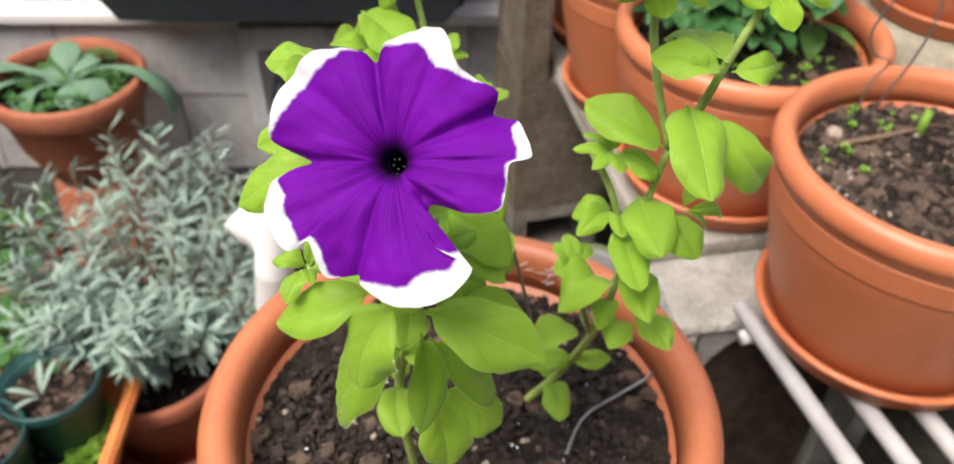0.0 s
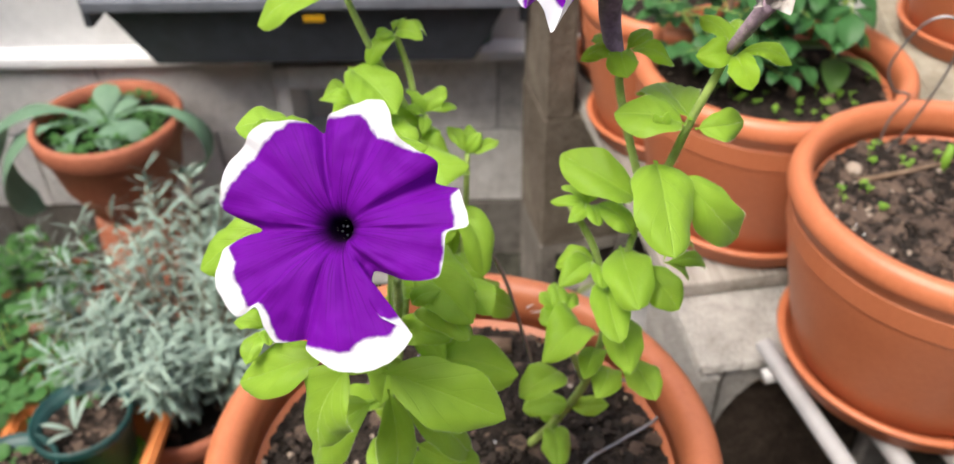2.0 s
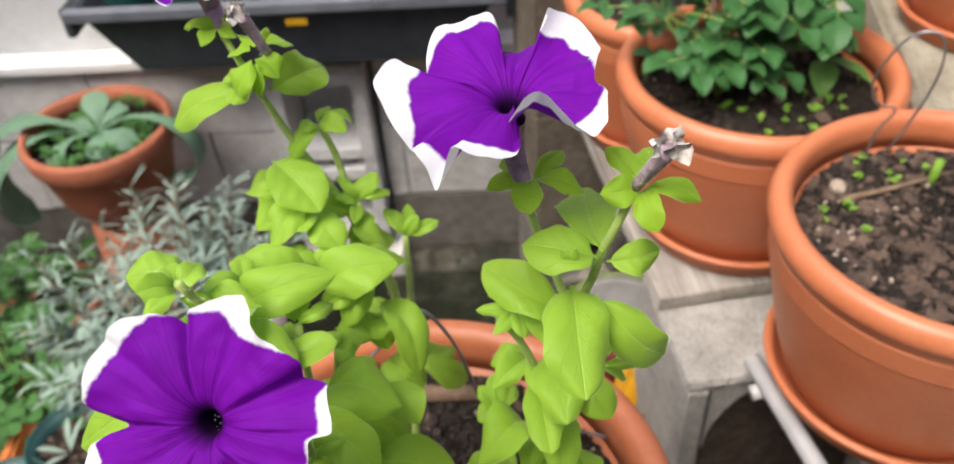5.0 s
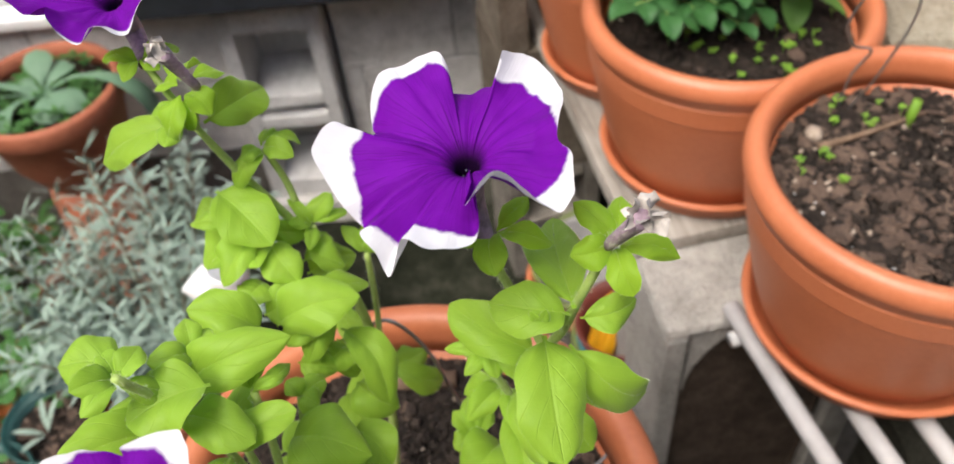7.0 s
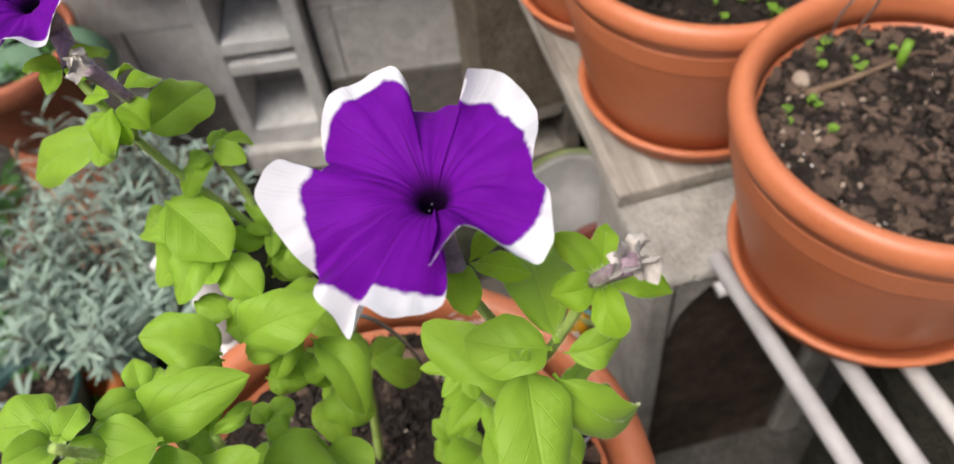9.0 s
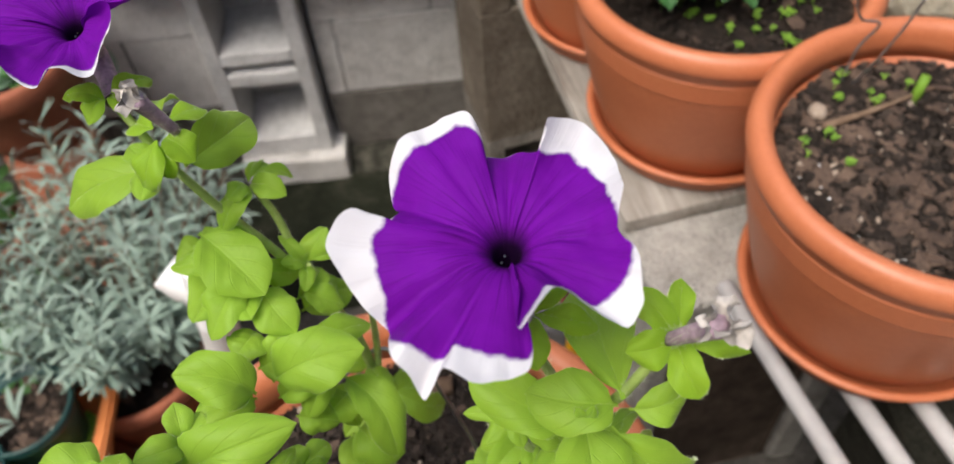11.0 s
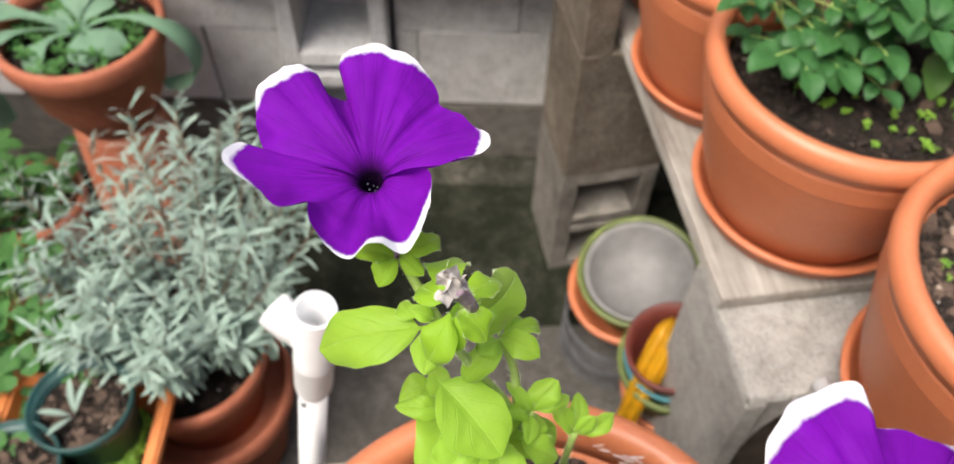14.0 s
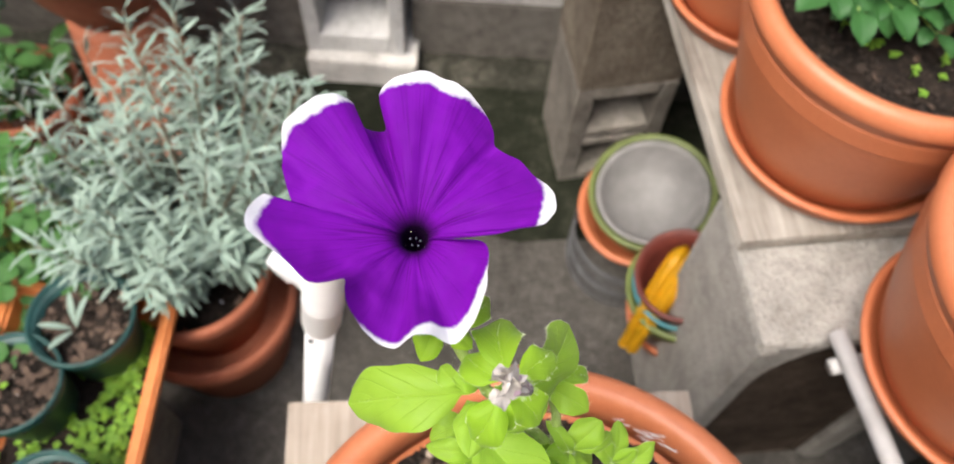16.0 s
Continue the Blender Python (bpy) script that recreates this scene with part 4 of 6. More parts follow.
# stems: from the soil to the flowers and buds
STEMS = {
    "front": [(-0.030, 0.370, 0.795), (-0.034, 0.350, 0.90), (-0.022, 0.325, 1.00), (-0.006, 0.300, 1.07), (0.000, 0.284, 1.105)],
    "front_shoot": [(-0.022, 0.325, 1.00), (-0.032, 0.328, 1.07), (-0.040, 0.322, 1.12), (-0.045, 0.313, 1.155)],
    "right": [(0.040, 0.440, 0.795), (0.062, 0.425, 0.85), (0.082, 0.400, 0.93), (0.090, 0.385, 1.01), (0.100, 0.378, 1.083)],
    "right_flower": [(0.100, 0.378, 1.083), (0.090, 0.379, 1.115), (0.083, 0.374, 1.145), (0.082, 0.370, 1.160)],
    "right_bud": [(0.100, 0.378, 1.083), (0.108, 0.368, 1.112), (0.113, 0.360, 1.139), (0.120, 0.360, 1.160), (0.124, 0.361, 1.173)],
    "right_shoot": [(0.089, 0.388, 1.00), (0.078, 0.384, 1.045), (0.064, 0.380, 1.076)],
    "right_low": [(0.078, 0.405, 0.92), (0.068, 0.390, 0.965), (0.062, 0.382, 0.997)],
    "left": [(-0.020, 0.450, 0.795), (-0.012, 0.462, 0.90), (-0.014, 0.462, 1.00), (-0.034, 0.460, 1.07), (-0.052, 0.456, 1.115), (-0.062, 0.452, 1.148)],
    "left_flower": [(-0.062, 0.452, 1.148), (-0.070, 0.455, 1.165), (-0.078, 0.460, 1.178)],
    "left_bud": [(-0.062, 0.452, 1.148), (-0.056, 0.447, 1.163), (-0.050, 0.446, 1.176)],
    "left_side": [(-0.030, 0.461, 1.06), (-0.034, 0.466, 1.095), (-0.041, 0.468, 1.119)],
    "left_second": [(-0.014, 0.462, 0.99), (-0.020, 0.460, 1.04), (-0.025, 0.458, 1.074)],
    "left_third": [(-0.012, 0.462, 0.93), (-0.005, 0.464, 0.99), (-0.002, 0.465, 1.044)],
    "left_small": [(-0.034, 0.460, 1.07), (-0.048, 0.456, 1.075), (-0.062, 0.450, 1.082)],
    "front_second": [(-0.022, 0.325, 1.00), (-0.018, 0.336, 1.06), (-0.016, 0.339, 1.105)],
    "front_side": [(-0.022, 0.325, 1.00), (-0.036, 0.342, 1.07), (-0.041, 0.348, 1.117)],
    "front_low": [(-0.028, 0.338, 0.95), (-0.020, 0.356, 1.01), (-0.013, 0.364, 1.06)],
    "front_hub": [(-0.006, 0.300, 1.07), (-0.026, 0.276, 1.090), (-0.043, 0.252, 1.104)],
}
for key, pts in STEMS.items():
    line = spline(pts, 6)
    thick = 0.0034 if key in ("right", "left", "front") else 0.0021
    v, f = tube_data(line, (thick, 0.0017), 9)
    mesh_part("stem", v, f, PET_STEM, petunia)
    HAIR_LINES.append((line, 0.0022))

F1 = (-0.0085, 0.250, 1.158)
F2 = (0.076, 0.3742, 1.2012)
F3 = (-0.093, 0.480, 1.198)
petunia_flower(petunia, F1, (-0.08, -0.74, 0.67), 0, 0.043, [(5, 1), (72, 1), (145, 1), (222, 1), (290, 1)], [34, 108, 190, 262, 321], [], [], (0.000, 0.290, 1.112), 1, edge=[
    (9.5, 46, 5, 0.17), (23, 43.5, 2, 0.13), (27, 42, -2, 0.03), (33.5, 36, -3, 0.0), (39.5, 41, 3, 0.0), (50, 37.5, 5, 0.07), (61, 37, 6, 0.13), (70, 41.5, 6, 0.30), (76, 44.5, 5, 0.30), (83, 43, 7, 0.20),
    (100, 37, 6, 0.07), (108, 32.5, 0, 0.0), (113, 36, 4, 0.03), (124, 39.5, 6, 0.09), (135, 42, 7, 0.22), (146, 41.5, 7, 0.26), (157, 41.5, 7, 0.20), (170, 40, 7, 0.12), (179.5, 38.5, 6, 0.03), (184, 32, 4, 0.03),
    (190, 26, 2, 0.0), (194, 32, 3, 0.0), (199, 39.5, 5, 0.10), (207, 42, 6, 0.19), (214.5, 44, 6, 0.22), (230, 44.5, 6, 0.24), (234, 36.5, 5, 0.12), (243, 40, 4, 0.16), (250, 43, 3, 0.10), (258, 40, 3, 0.02),
    (263, 38.5, 1, 0.0), (267, 41, 4, 0.08), (280, 46, 5, 0.19), (292, 48, 5, 0.24), (305, 47.5, 5, 0.27), (317, 44, 5, 0.27), (313, 37, 5, 0.09), (308, 30, 4, 0.04), (321, 19.5, 2, 0.0), (335, 31, 4, 0.02),
    (345, 39.5, 6, 0.06), (357, 39, 6, 0.06), (366, 39.5, 6, 0.08)])
petunia_flower(petunia, F2, (0, -0.1, 1), 0, 0.043, [(330, 1), (50, 1), (126, 1), (188, 1), (255, 1)], [0, 88, 160, 214, 284], [], [], (0.082, 0.370, 1.160), 2, edge=[
    (337, 39.3, 14, 0.15), (349, 36, 14, 0.08), (358, 31, 13.5, 0.0), (364, 31, 14, 0.03), (379, 34.4, 14.8, 0.20), (393, 38.5, 10, 0.26), (404, 42.4, 6, 0.28), (418, 41.5, 12, 0.36), (425, 38.5, 17, 0.38), (430, 33.4, 20, 0.34), (427, 30, 11, 0.10), (434, 31, 5, 0.02),
    (445, 35, -1, 0.03), (457, 36.5, -5, 0.06), (465, 38.5, -5, 0.12), (463, 38.5, 4, 0.20), (466, 43.5, 8, 0.22), (472, 45.5, 9.5, 0.20), (490, 46, 10, 0.17), (499, 45, 6, 0.15), (507, 43, 2, 0.12), (516, 38, 0, 0.03), (521, 34, 2, 0.0), (535, 36.2, 8, 0.12),
    (534, 41, 13, 0.22), (538, 46, 15.5, 0.32), (547, 50, 12, 0.34), (556, 47, 5, 0.30), (567, 43.5, -2, 0.20), (574, 40.5, -6, 0.03), (583, 43, 0, 0.06), (592, 47, 6, 0.13), (599, 47.5, 2, 0.24), (605, 49.5, -4, 0.32), (609, 47.5, 6, 0.30), (612, 45.5, 14, 0.25),
    (622, 48, 15.5, 0.30), (632, 45.5, 14, 0.22), (640, 42.5, 11.5, 0.14), (643, 35, 9.5, 0.04), (645, 22, 7, 0.0), (646, 13, 6, 0.0), (642, 22, 14, 0.0), (637, 33, 20, 0.05), (639, 36, 24, 0.12), (647, 33, 27, 0.20), (658, 29.5, 26, 0.25), (668, 33, 19, 0.28), (677, 43, 9, 0.32), (687, 43.5, 10, 0.24)])
petunia_flower(petunia, F3, (0.00, -0.28, 0.96), 0, 0.047, [(26, 1), (92, 1), (142, 1), (196, 1), (290, 1)], [60, 118, 174, 236, 4], [], [], (-0.078, 0.460, 1.178), 3, edge=[
    (25, 44.5, 8, 0.14), (32, 44, 3, 0.09), (39, 42.2, -2, 0.02), (50, 40.5, -3, 0.0), (60, 39, -3, 0.0), (66, 43.5, -3, 0.0), (74, 47, -2, 0.06), (86, 50.5, 3, 0.13), (98, 52, 6, 0.16), (108, 49.5, 6, 0.11), (115, 45.5, 3, 0.04), (116, 40, -9, 0.0), (121, 38.5, -6, 0.0), (126, 40.5, -2, 0.0),
    (125.5, 48.5, -3, 0.06), (131, 52, 3, 0.14), (138, 53.4, 6, 0.16), (146, 53, 6, 0.14), (154, 51, 4, 0.09), (162, 46, 6, 0.0), (170, 41, 7, 0.0), (179, 36, 6, 0.0), (183, 28, 5, 0.0), (180, 38, 9, 0.04), (177, 45, 10, 0.12), (187, 46.5, 19, 0.13), (195, 44.5, 23, 0.10), (204, 38.5, 19, 0.06),
    (214, 34.5, 18, 0.02), (222, 33, 18, 0.0), (229, 28, 19, 0.0), (234, 24, 18, 0.0), (240, 26, 20, 0.0), (250, 30, 20, 0.03), (263, 34, 17, 0.08), (275, 36, 15, 0.10), (285, 32.5, 19, 0.12), (293, 33, 18, 0.18), (302, 37, 15, 0.24), (315, 34, 15, 0.19), (328, 30, 15, 0.15), (339, 27, 15, 0.08),
    (356, 23, 17, 0.0), (354, 13.5, 12, 0.0), (362, 20, 14, 0.0), (368, 30, 14, 0.03), (371, 39, 13, 0.11), (378, 43.5, 11, 0.16)])


def withered_bud(a, b, seed):
    """A spent flower: a hairy tube with crumpled pale petals at its tip."""
    a, b = Vector(a), Vector(b)
    line = spline([a, a.lerp(b, 0.5), b], 4)
    v, f = tube_data(line, (0.0021, 0.0034), 10)
    bud = mesh_part("bud_tube", v, f, TUBE, petunia, "grey-purple hairy tube of a withered flower")
    HAIR_LINES.append((line, 0.0030))
    rnd = random.Random(seed)
    st = new_store()
    d = (b - a).normalized()
    s, o = d.orthogonal().normalized(), None
    o = d.cross(s)
    for k in range(7):
        t = 6.283 * k / 7 + rnd.uniform(-0.3, 0.3)
        out = math.cos(t) * s + math.sin(t) * o
        leaf_data(b + out * 0.0027 - d * 0.002, d * rnd.uniform(0.8, 1.2) + out * rnd.uniform(-0.45, 0.15), out + d * 0.2, rnd.uniform(0.006, 0.010), rnd.uniform(0.005, 0.008), rnd.uniform(-1.0, 0.6), 0.7, 0.5, 0.25, 0.05, 7, 5, st, 3.0, seed + k)
    mesh_part("withered_petals", st[0], st[1], BUD, bud, "crumpled cream and purple withered petals", uvs=st[2])


withered_bud((0.124, 0.361, 1.173), (0.134, 0.350, 1.199), 5)
withered_bud((-0.050, 0.446, 1.176), (-0.055, 0.439, 1.199), 9)

LEAF_COUNT = [0]


def pet_leaf(base, tip, width, arch, up, name="leaf", material=None):
    """One leaf of the petunia, its upper side towards up."""
    LEAF_COUNT[0] += 1
    st = new_store()
    small = name != "leaf"
    petunia_blade(base, tip, up, width, st, LEAF_COUNT[0] * 31, arch, 13 if small else 19, 9 if small else 13, 0.012 if small else 0.020)
    return mesh_part(name, st[0], st[1], material or PET_LEAF, petunia, uvs=st[2])


# large leaves
pet_leaf((0.101, 0.361, 1.118), (0.110, 0.313, 1.103), 0.0310, 0.10, (0.0, -0.6, 1.0))
pet_leaf((0.111, 0.359, 1.115), (0.143, 0.360, 1.079), 0.0221, 0.22, (0.0, -0.6, 1.0))
pet_leaf((0.111, 0.355, 1.141), (0.081, 0.358, 1.143), 0.0224, 0.18, (0.0, -0.6, 0.9))
pet_leaf((0.115, 0.354, 1.140), (0.136, 0.364, 1.139), 0.0139, 0.18, (0.0, -0.6, 0.9))
pet_leaf((0.113, 0.356, 1.143), (0.103, 0.417, 1.126), 0.0263, 0.06, (0.0, -0.6, 0.9))
pet_leaf((0.097, 0.375, 1.085), (0.058, 0.390, 1.099), 0.0240, 0.15, (0.0, -0.5, 1.0))
pet_leaf((0.096, 0.373, 1.065), (0.078, 0.382, 1.076), 0.0166, 0.2, (0.0, -0.5, 1.0))
pet_leaf((0.091, 0.389, 1.044), (0.101, 0.343, 1.043), 0.0252, 0.1, (0.0, -0.5, 1.0))
pet_leaf((0.086, 0.385, 1.020), (0.094, 0.340, 1.022), 0.0205, 0.12, (0.0, -0.5, 1.1))
pet_leaf((0.102, 0.373, 1.046), (0.122, 0.357, 1.032), 0.0199, 0.12, (0.0, -0.5, 1.1))
pet_leaf((0.099, 0.385, 0.997), (0.101, 0.340, 1.000), 0.0212, 0.1, (0.0, -0.5, 1.1))
pet_leaf((0.102, 0.382, 0.966), (0.118, 0.355, 0.964), 0.0210, 0.12, (0.0, -0.5, 1.1))
pet_leaf((0.079, 0.394, 1.030), (0.058, 0.388, 1.026), 0.0160, 0.22, (0.1, -0.5, 1.0))
pet_leaf((0.078, 0.393, 1.029), (0.061, 0.373, 1.026), 0.0144, 0.2, (0.1, -0.5, 1.0))
pet_leaf((0.079, 0.391, 1.027), (0.084, 0.368, 1.032), 0.0114, 0.2, (0.1, -0.5, 1.1))
pet_leaf((0.075, 0.383, 0.985), (0.055, 0.352, 0.989), 0.0272, 0.4, (0.1, -0.5, 1.1))
pet_leaf((0.064, 0.386, 0.945), (0.042, 0.361, 0.948), 0.0252, 0.2, (0.1, -0.4, 1.1))
pet_leaf((0.113, 0.376, 1.046), (0.137, 0.398, 1.026), 0.0085, 0.25, (0.0, -0.5, 1.0))
pet_leaf((0.113, 0.377, 1.047), (0.131, 0.405, 1.033), 0.0085, 0.2, (0.0, -0.5, 1.0))
pet_leaf((0.113, 0.377, 1.047), (0.122, 0.400, 1.042), 0.0070, 0.2, (0.0, -0.5, 1.0))
pet_leaf((0.113, 0.376, 1.046), (0.128, 0.385, 1.028), 0.0077, 0.2, (0.0, -0.5, 1.0))
pet_leaf((0.087, 0.393, 0.947), (0.092, 0.372, 0.943), 0.0138, 0.15, (-0.1, -0.5, 1.0))
pet_leaf((0.084, 0.386, 0.967), (0.078, 0.358, 0.972), 0.0156, 0.2, (0.0, -0.5, 1.1))
pet_leaf((0.091, 0.386, 0.951), (0.086, 0.359, 0.956), 0.0184, 0.2, (0.0, -0.4, 1.1))
pet_leaf((-0.068, 0.450, 1.150), (-0.110, 0.443, 1.133), 0.0245, 0.14, (0.1, -0.4, 1.1))
pet_leaf((-0.056, 0.450, 1.152), (-0.038, 0.483, 1.146), 0.0235, 0.18, (0.3, -0.6, 0.9))
pet_leaf((-0.063, 0.446, 1.156), (-0.064, 0.426, 1.159), 0.0129, 0.12, (0.1, -0.4, 1.1))
pet_leaf((-0.065, 0.451, 1.106), (-0.034, 0.428, 1.092), 0.0313, 0.08, (0.1, -0.3, 1.2))
pet_leaf((-0.042, 0.469, 1.117), (-0.054, 0.451, 1.108), 0.0130, 0.35, (0.2, -0.6, 0.9))
pet_leaf((-0.062, 0.450, 1.082), (-0.083, 0.445, 1.088), 0.0110, 0.35, (0.3, -0.6, 0.9))
pet_leaf((-0.068, 0.456, 1.087), (-0.082, 0.448, 1.086), 0.0140, 0.25, (0.1, -0.3, 1.2))
pet_leaf((-0.048, 0.440, 1.086), (-0.059, 0.413, 1.078), 0.0196, 0.2, (0.2, -0.6, 0.9))
pet_leaf((-0.049, 0.451, 1.076), (-0.028, 0.455, 1.070), 0.0141, 0.2, (0.2, -0.6, 0.9))
pet_leaf((-0.035, 0.454, 1.048), (-0.018, 0.471, 1.042), 0.0163, 0.2, (0.2, -0.5, 1.0))
pet_leaf((-0.062, 0.458, 1.070), (-0.066, 0.417, 1.086), 0.0238, 0.15, (0.1, -0.3, 1.2))
pet_leaf((-0.052, 0.450, 1.068), (-0.040, 0.419, 1.086), 0.0218, 0.15, (0.1, -0.3, 1.2))
pet_leaf((-0.034, 0.453, 1.039), (-0.011, 0.471, 1.036), 0.0210, 0.2, (0.0, -0.3, 1.2))
pet_leaf((-0.034, 0.403, 1.060), (0.008, 0.415, 1.070), 0.0303, 0.15, (0.3, -0.4, 1.1))
pet_leaf((-0.043, 0.423, 1.069), (-0.049, 0.408, 1.072), 0.0209, 0.2, (0.3, -0.4, 1.1))
pet_leaf((-0.041, 0.439, 1.082), (-0.023, 0.420, 1.073), 0.0215, 0.15, (0.3, -0.4, 1.1))
pet_leaf((-0.028, 0.450, 1.062), (-0.009, 0.448, 1.053), 0.0148, 0.2, (0.2, -0.4, 1.1))
pet_leaf((-0.026, 0.451, 1.062), (-0.021, 0.463, 1.063), 0.0128, 0.2, (0.2, -0.4, 1.1))
pet_leaf((-0.036, 0.391, 1.071), (-0.065, 0.388, 1.093), 0.0251, 0.2, (0.3, -0.4, 1.1))
pet_leaf((-0.040, 0.395, 1.058), (-0.063, 0.380, 1.066), 0.0200, 0.2, (0.3, -0.4, 1.1))
pet_leaf((-0.047, 0.342, 1.099), (-0.000, 0.355, 1.122), 0.0253, 0.25, (0.3, -0.3, 1.1))
pet_leaf((-0.023, 0.327, 1.129), (-0.050, 0.309, 1.129), 0.0296, 0.1, (0.3, -0.3, 1.1))
pet_leaf((-0.044, 0.314, 1.114), (-0.069, 0.289, 1.130), 0.0243, 0.15, (0.3, -0.3, 1.1))
pet_leaf((-0.028, 0.321, 1.096), (0.004, 0.331, 1.106), 0.0194, 0.12, (0.3, -0.3, 1.1))
pet_leaf((-0.017, 0.348, 1.047), (0.023, 0.341, 1.049), 0.0340, 0.3, (0.2, -0.3, 1.1))
pet_leaf((0.005, 0.367, 1.025), (0.027, 0.350, 1.023), 0.0233, 0.2, (0.2, -0.3, 1.2))
pet_leaf((-0.050, 0.323, 1.146), (-0.073, 0.321, 1.148), 0.0242, 0.1, (0.4, -0.3, 1.1))
pet_leaf((-0.009, 0.419, 1.036), (0.019, 0.387, 1.016), 0.0223, 0.25, (0.2, -0.4, 1.1))
pet_leaf((-0.007, 0.415, 1.026), (-0.016, 0.398, 1.031), 0.0197, 0.2, (0.2, -0.4, 1.1))
pet_leaf((-0.003, 0.462, 0.938), (0.027, 0.464, 0.916), 0.0196, 0.3, (0.1, -0.5, 1.0))
pet_leaf((-0.016, 0.370, 1.037), (0.010, 0.357, 1.024), 0.0236, 0.2, (0.2, -0.5, 1.0))
pet_leaf((-0.028, 0.351, 1.027), (-0.006, 0.368, 1.020), 0.0189, 0.2, (0.2, -0.4, 1.1))
pet_leaf((-0.015, 0.361, 1.004), (0.004, 0.341, 0.995), 0.0186, 0.15, (0.2, -0.4, 1.1))
pet_leaf((-0.013, 0.371, 0.998), (0.016, 0.360, 0.981), 0.0237, 0.2, (0.2, -0.5, 1.1))
pet_leaf((-0.015, 0.349, 0.985), (0.042, 0.356, 0.973), 0.0321, 0.12, (0.2, -0.4, 1.1))
pet_leaf((-0.007, 0.412, 0.995), (0.017, 0.402, 0.986), 0.0265, 0.3, (0.2, -0.5, 1.0))
pet_leaf((-0.011, 0.412, 0.986), (0.004, 0.387, 0.981), 0.0202, 0.2, (0.2, -0.5, 1.0))
pet_leaf((-0.019, 0.422, 1.048), (-0.020, 0.394, 1.042), 0.0181, 0.3, (0.2, -0.5, 1.0))
pet_leaf((-0.015, 0.422, 1.022), (-0.002, 0.403, 1.014), 0.0188, 0.2, (0.2, -0.5, 1.0))
pet_leaf((-0.025, 0.421, 1.051), (0.004, 0.441, 1.047), 0.0162, 0.25, (0.2, -0.5, 1.0))
pet_leaf((-0.041, 0.408, 1.062), (-0.022, 0.420, 1.067), 0.0224, 0.15, (0.2, -0.5, 1.0))
pet_leaf((-0.034, 0.401, 1.047), (-0.009, 0.415, 1.051), 0.0150, 0.3, (0.2, -0.5, 1.0))
pet_leaf((-0.017, 0.330, 1.023), (-0.029, 0.308, 1.025), 0.0208, 0.2, (0.2, -0.4, 1.1))
pet_leaf((-0.028, 0.398, 1.035), (-0.008, 0.399, 1.028), 0.0166, 0.2, (0.2, -0.5, 1.0))
pet_leaf((-0.017, 0.245, 1.102), (-0.054, 0.241, 1.085), 0.0206, 0.12, (0.1, -0.5, 1.0))
pet_leaf((-0.007, 0.239, 1.104), (-0.020, 0.226, 1.070), 0.0261, 0.12, (0.1, -0.5, 1.0))
pet_leaf((0.001, 0.249, 1.090), (0.048, 0.249, 1.069), 0.0271, 0.12, (0.1, -0.5, 1.0))
pet_leaf((-0.002, 0.273, 1.049), (0.027, 0.284, 0.995), 0.0195, 0.15, (0.1, -0.5, 1.1))
pet_leaf((-0.004, 0.267, 1.058), (-0.003, 0.252, 1.009), 0.0180, 0.1, (0.1, -0.5, 1.1))
pet_leaf((-0.010, 0.270, 1.046), (-0.043, 0.263, 0.995), 0.0262, 0.15, (0.1, -0.5, 1.1))
pet_leaf((-0.002, 0.277, 1.008), (0.008, 0.262, 0.970), 0.0251, 0.12, (0.1, -0.5, 1.1))
pet_leaf((0.002, 0.278, 1.008), (0.031, 0.278, 0.987), 0.0249, 0.15, (0.1, -0.5, 1.1))
pet_leaf((-0.037, 0.268, 1.144), (-0.066, 0.256, 1.128), 0.0233, 0.1, (0.2, -0.6, 0.9))
pet_leaf((0.002, 0.304, 1.094), (0.030, 0.284, 1.084), 0.0204, 0.15, (0.1, -0.6, 1.0))
pet_leaf((0.002, 0.301, 1.071), (0.029, 0.279, 1.079), 0.0157, 0.2, (0.1, -0.5, 1.0))
# young leaves at the shoot tips
pet_leaf((0.073, 0.384, 1.073), (0.054, 0.382, 1.075), 0.0074, 0.2, (0.1, -0.5, 1.0), "small_leaf")
pet_leaf((0.073, 0.384, 1.073), (0.064, 0.370, 1.072), 0.0093, 0.2, (0.1, -0.5, 1.0), "small_leaf")
pet_leaf((0.073, 0.384, 1.073), (0.059, 0.392, 1.078), 0.0081, 0.2, (0.1, -0.5, 1.0), "small_leaf")
pet_leaf((0.073, 0.384, 1.074), (0.073, 0.397, 1.081), 0.0108, 0.2, (0.1, -0.5, 1.0), "small_leaf")
pet_leaf((0.074, 0.384, 1.073), (0.079, 0.369, 1.072), 0.0106, 0.2, (0.1, -0.5, 1.0), "small_leaf")
pet_leaf((0.060, 0.381, 0.997), (0.050, 0.390, 1.005), 0.0121, 0.2, (0.1, -0.5, 1.1), "small_leaf")
pet_leaf((0.060, 0.381, 0.997), (0.052, 0.372, 0.998), 0.0128, 0.2, (0.1, -0.5, 1.1), "small_leaf")
pet_leaf((0.062, 0.382, 0.998), (0.057, 0.399, 1.005), 0.0129, 0.25, (0.1, -0.5, 1.1), "small_leaf")
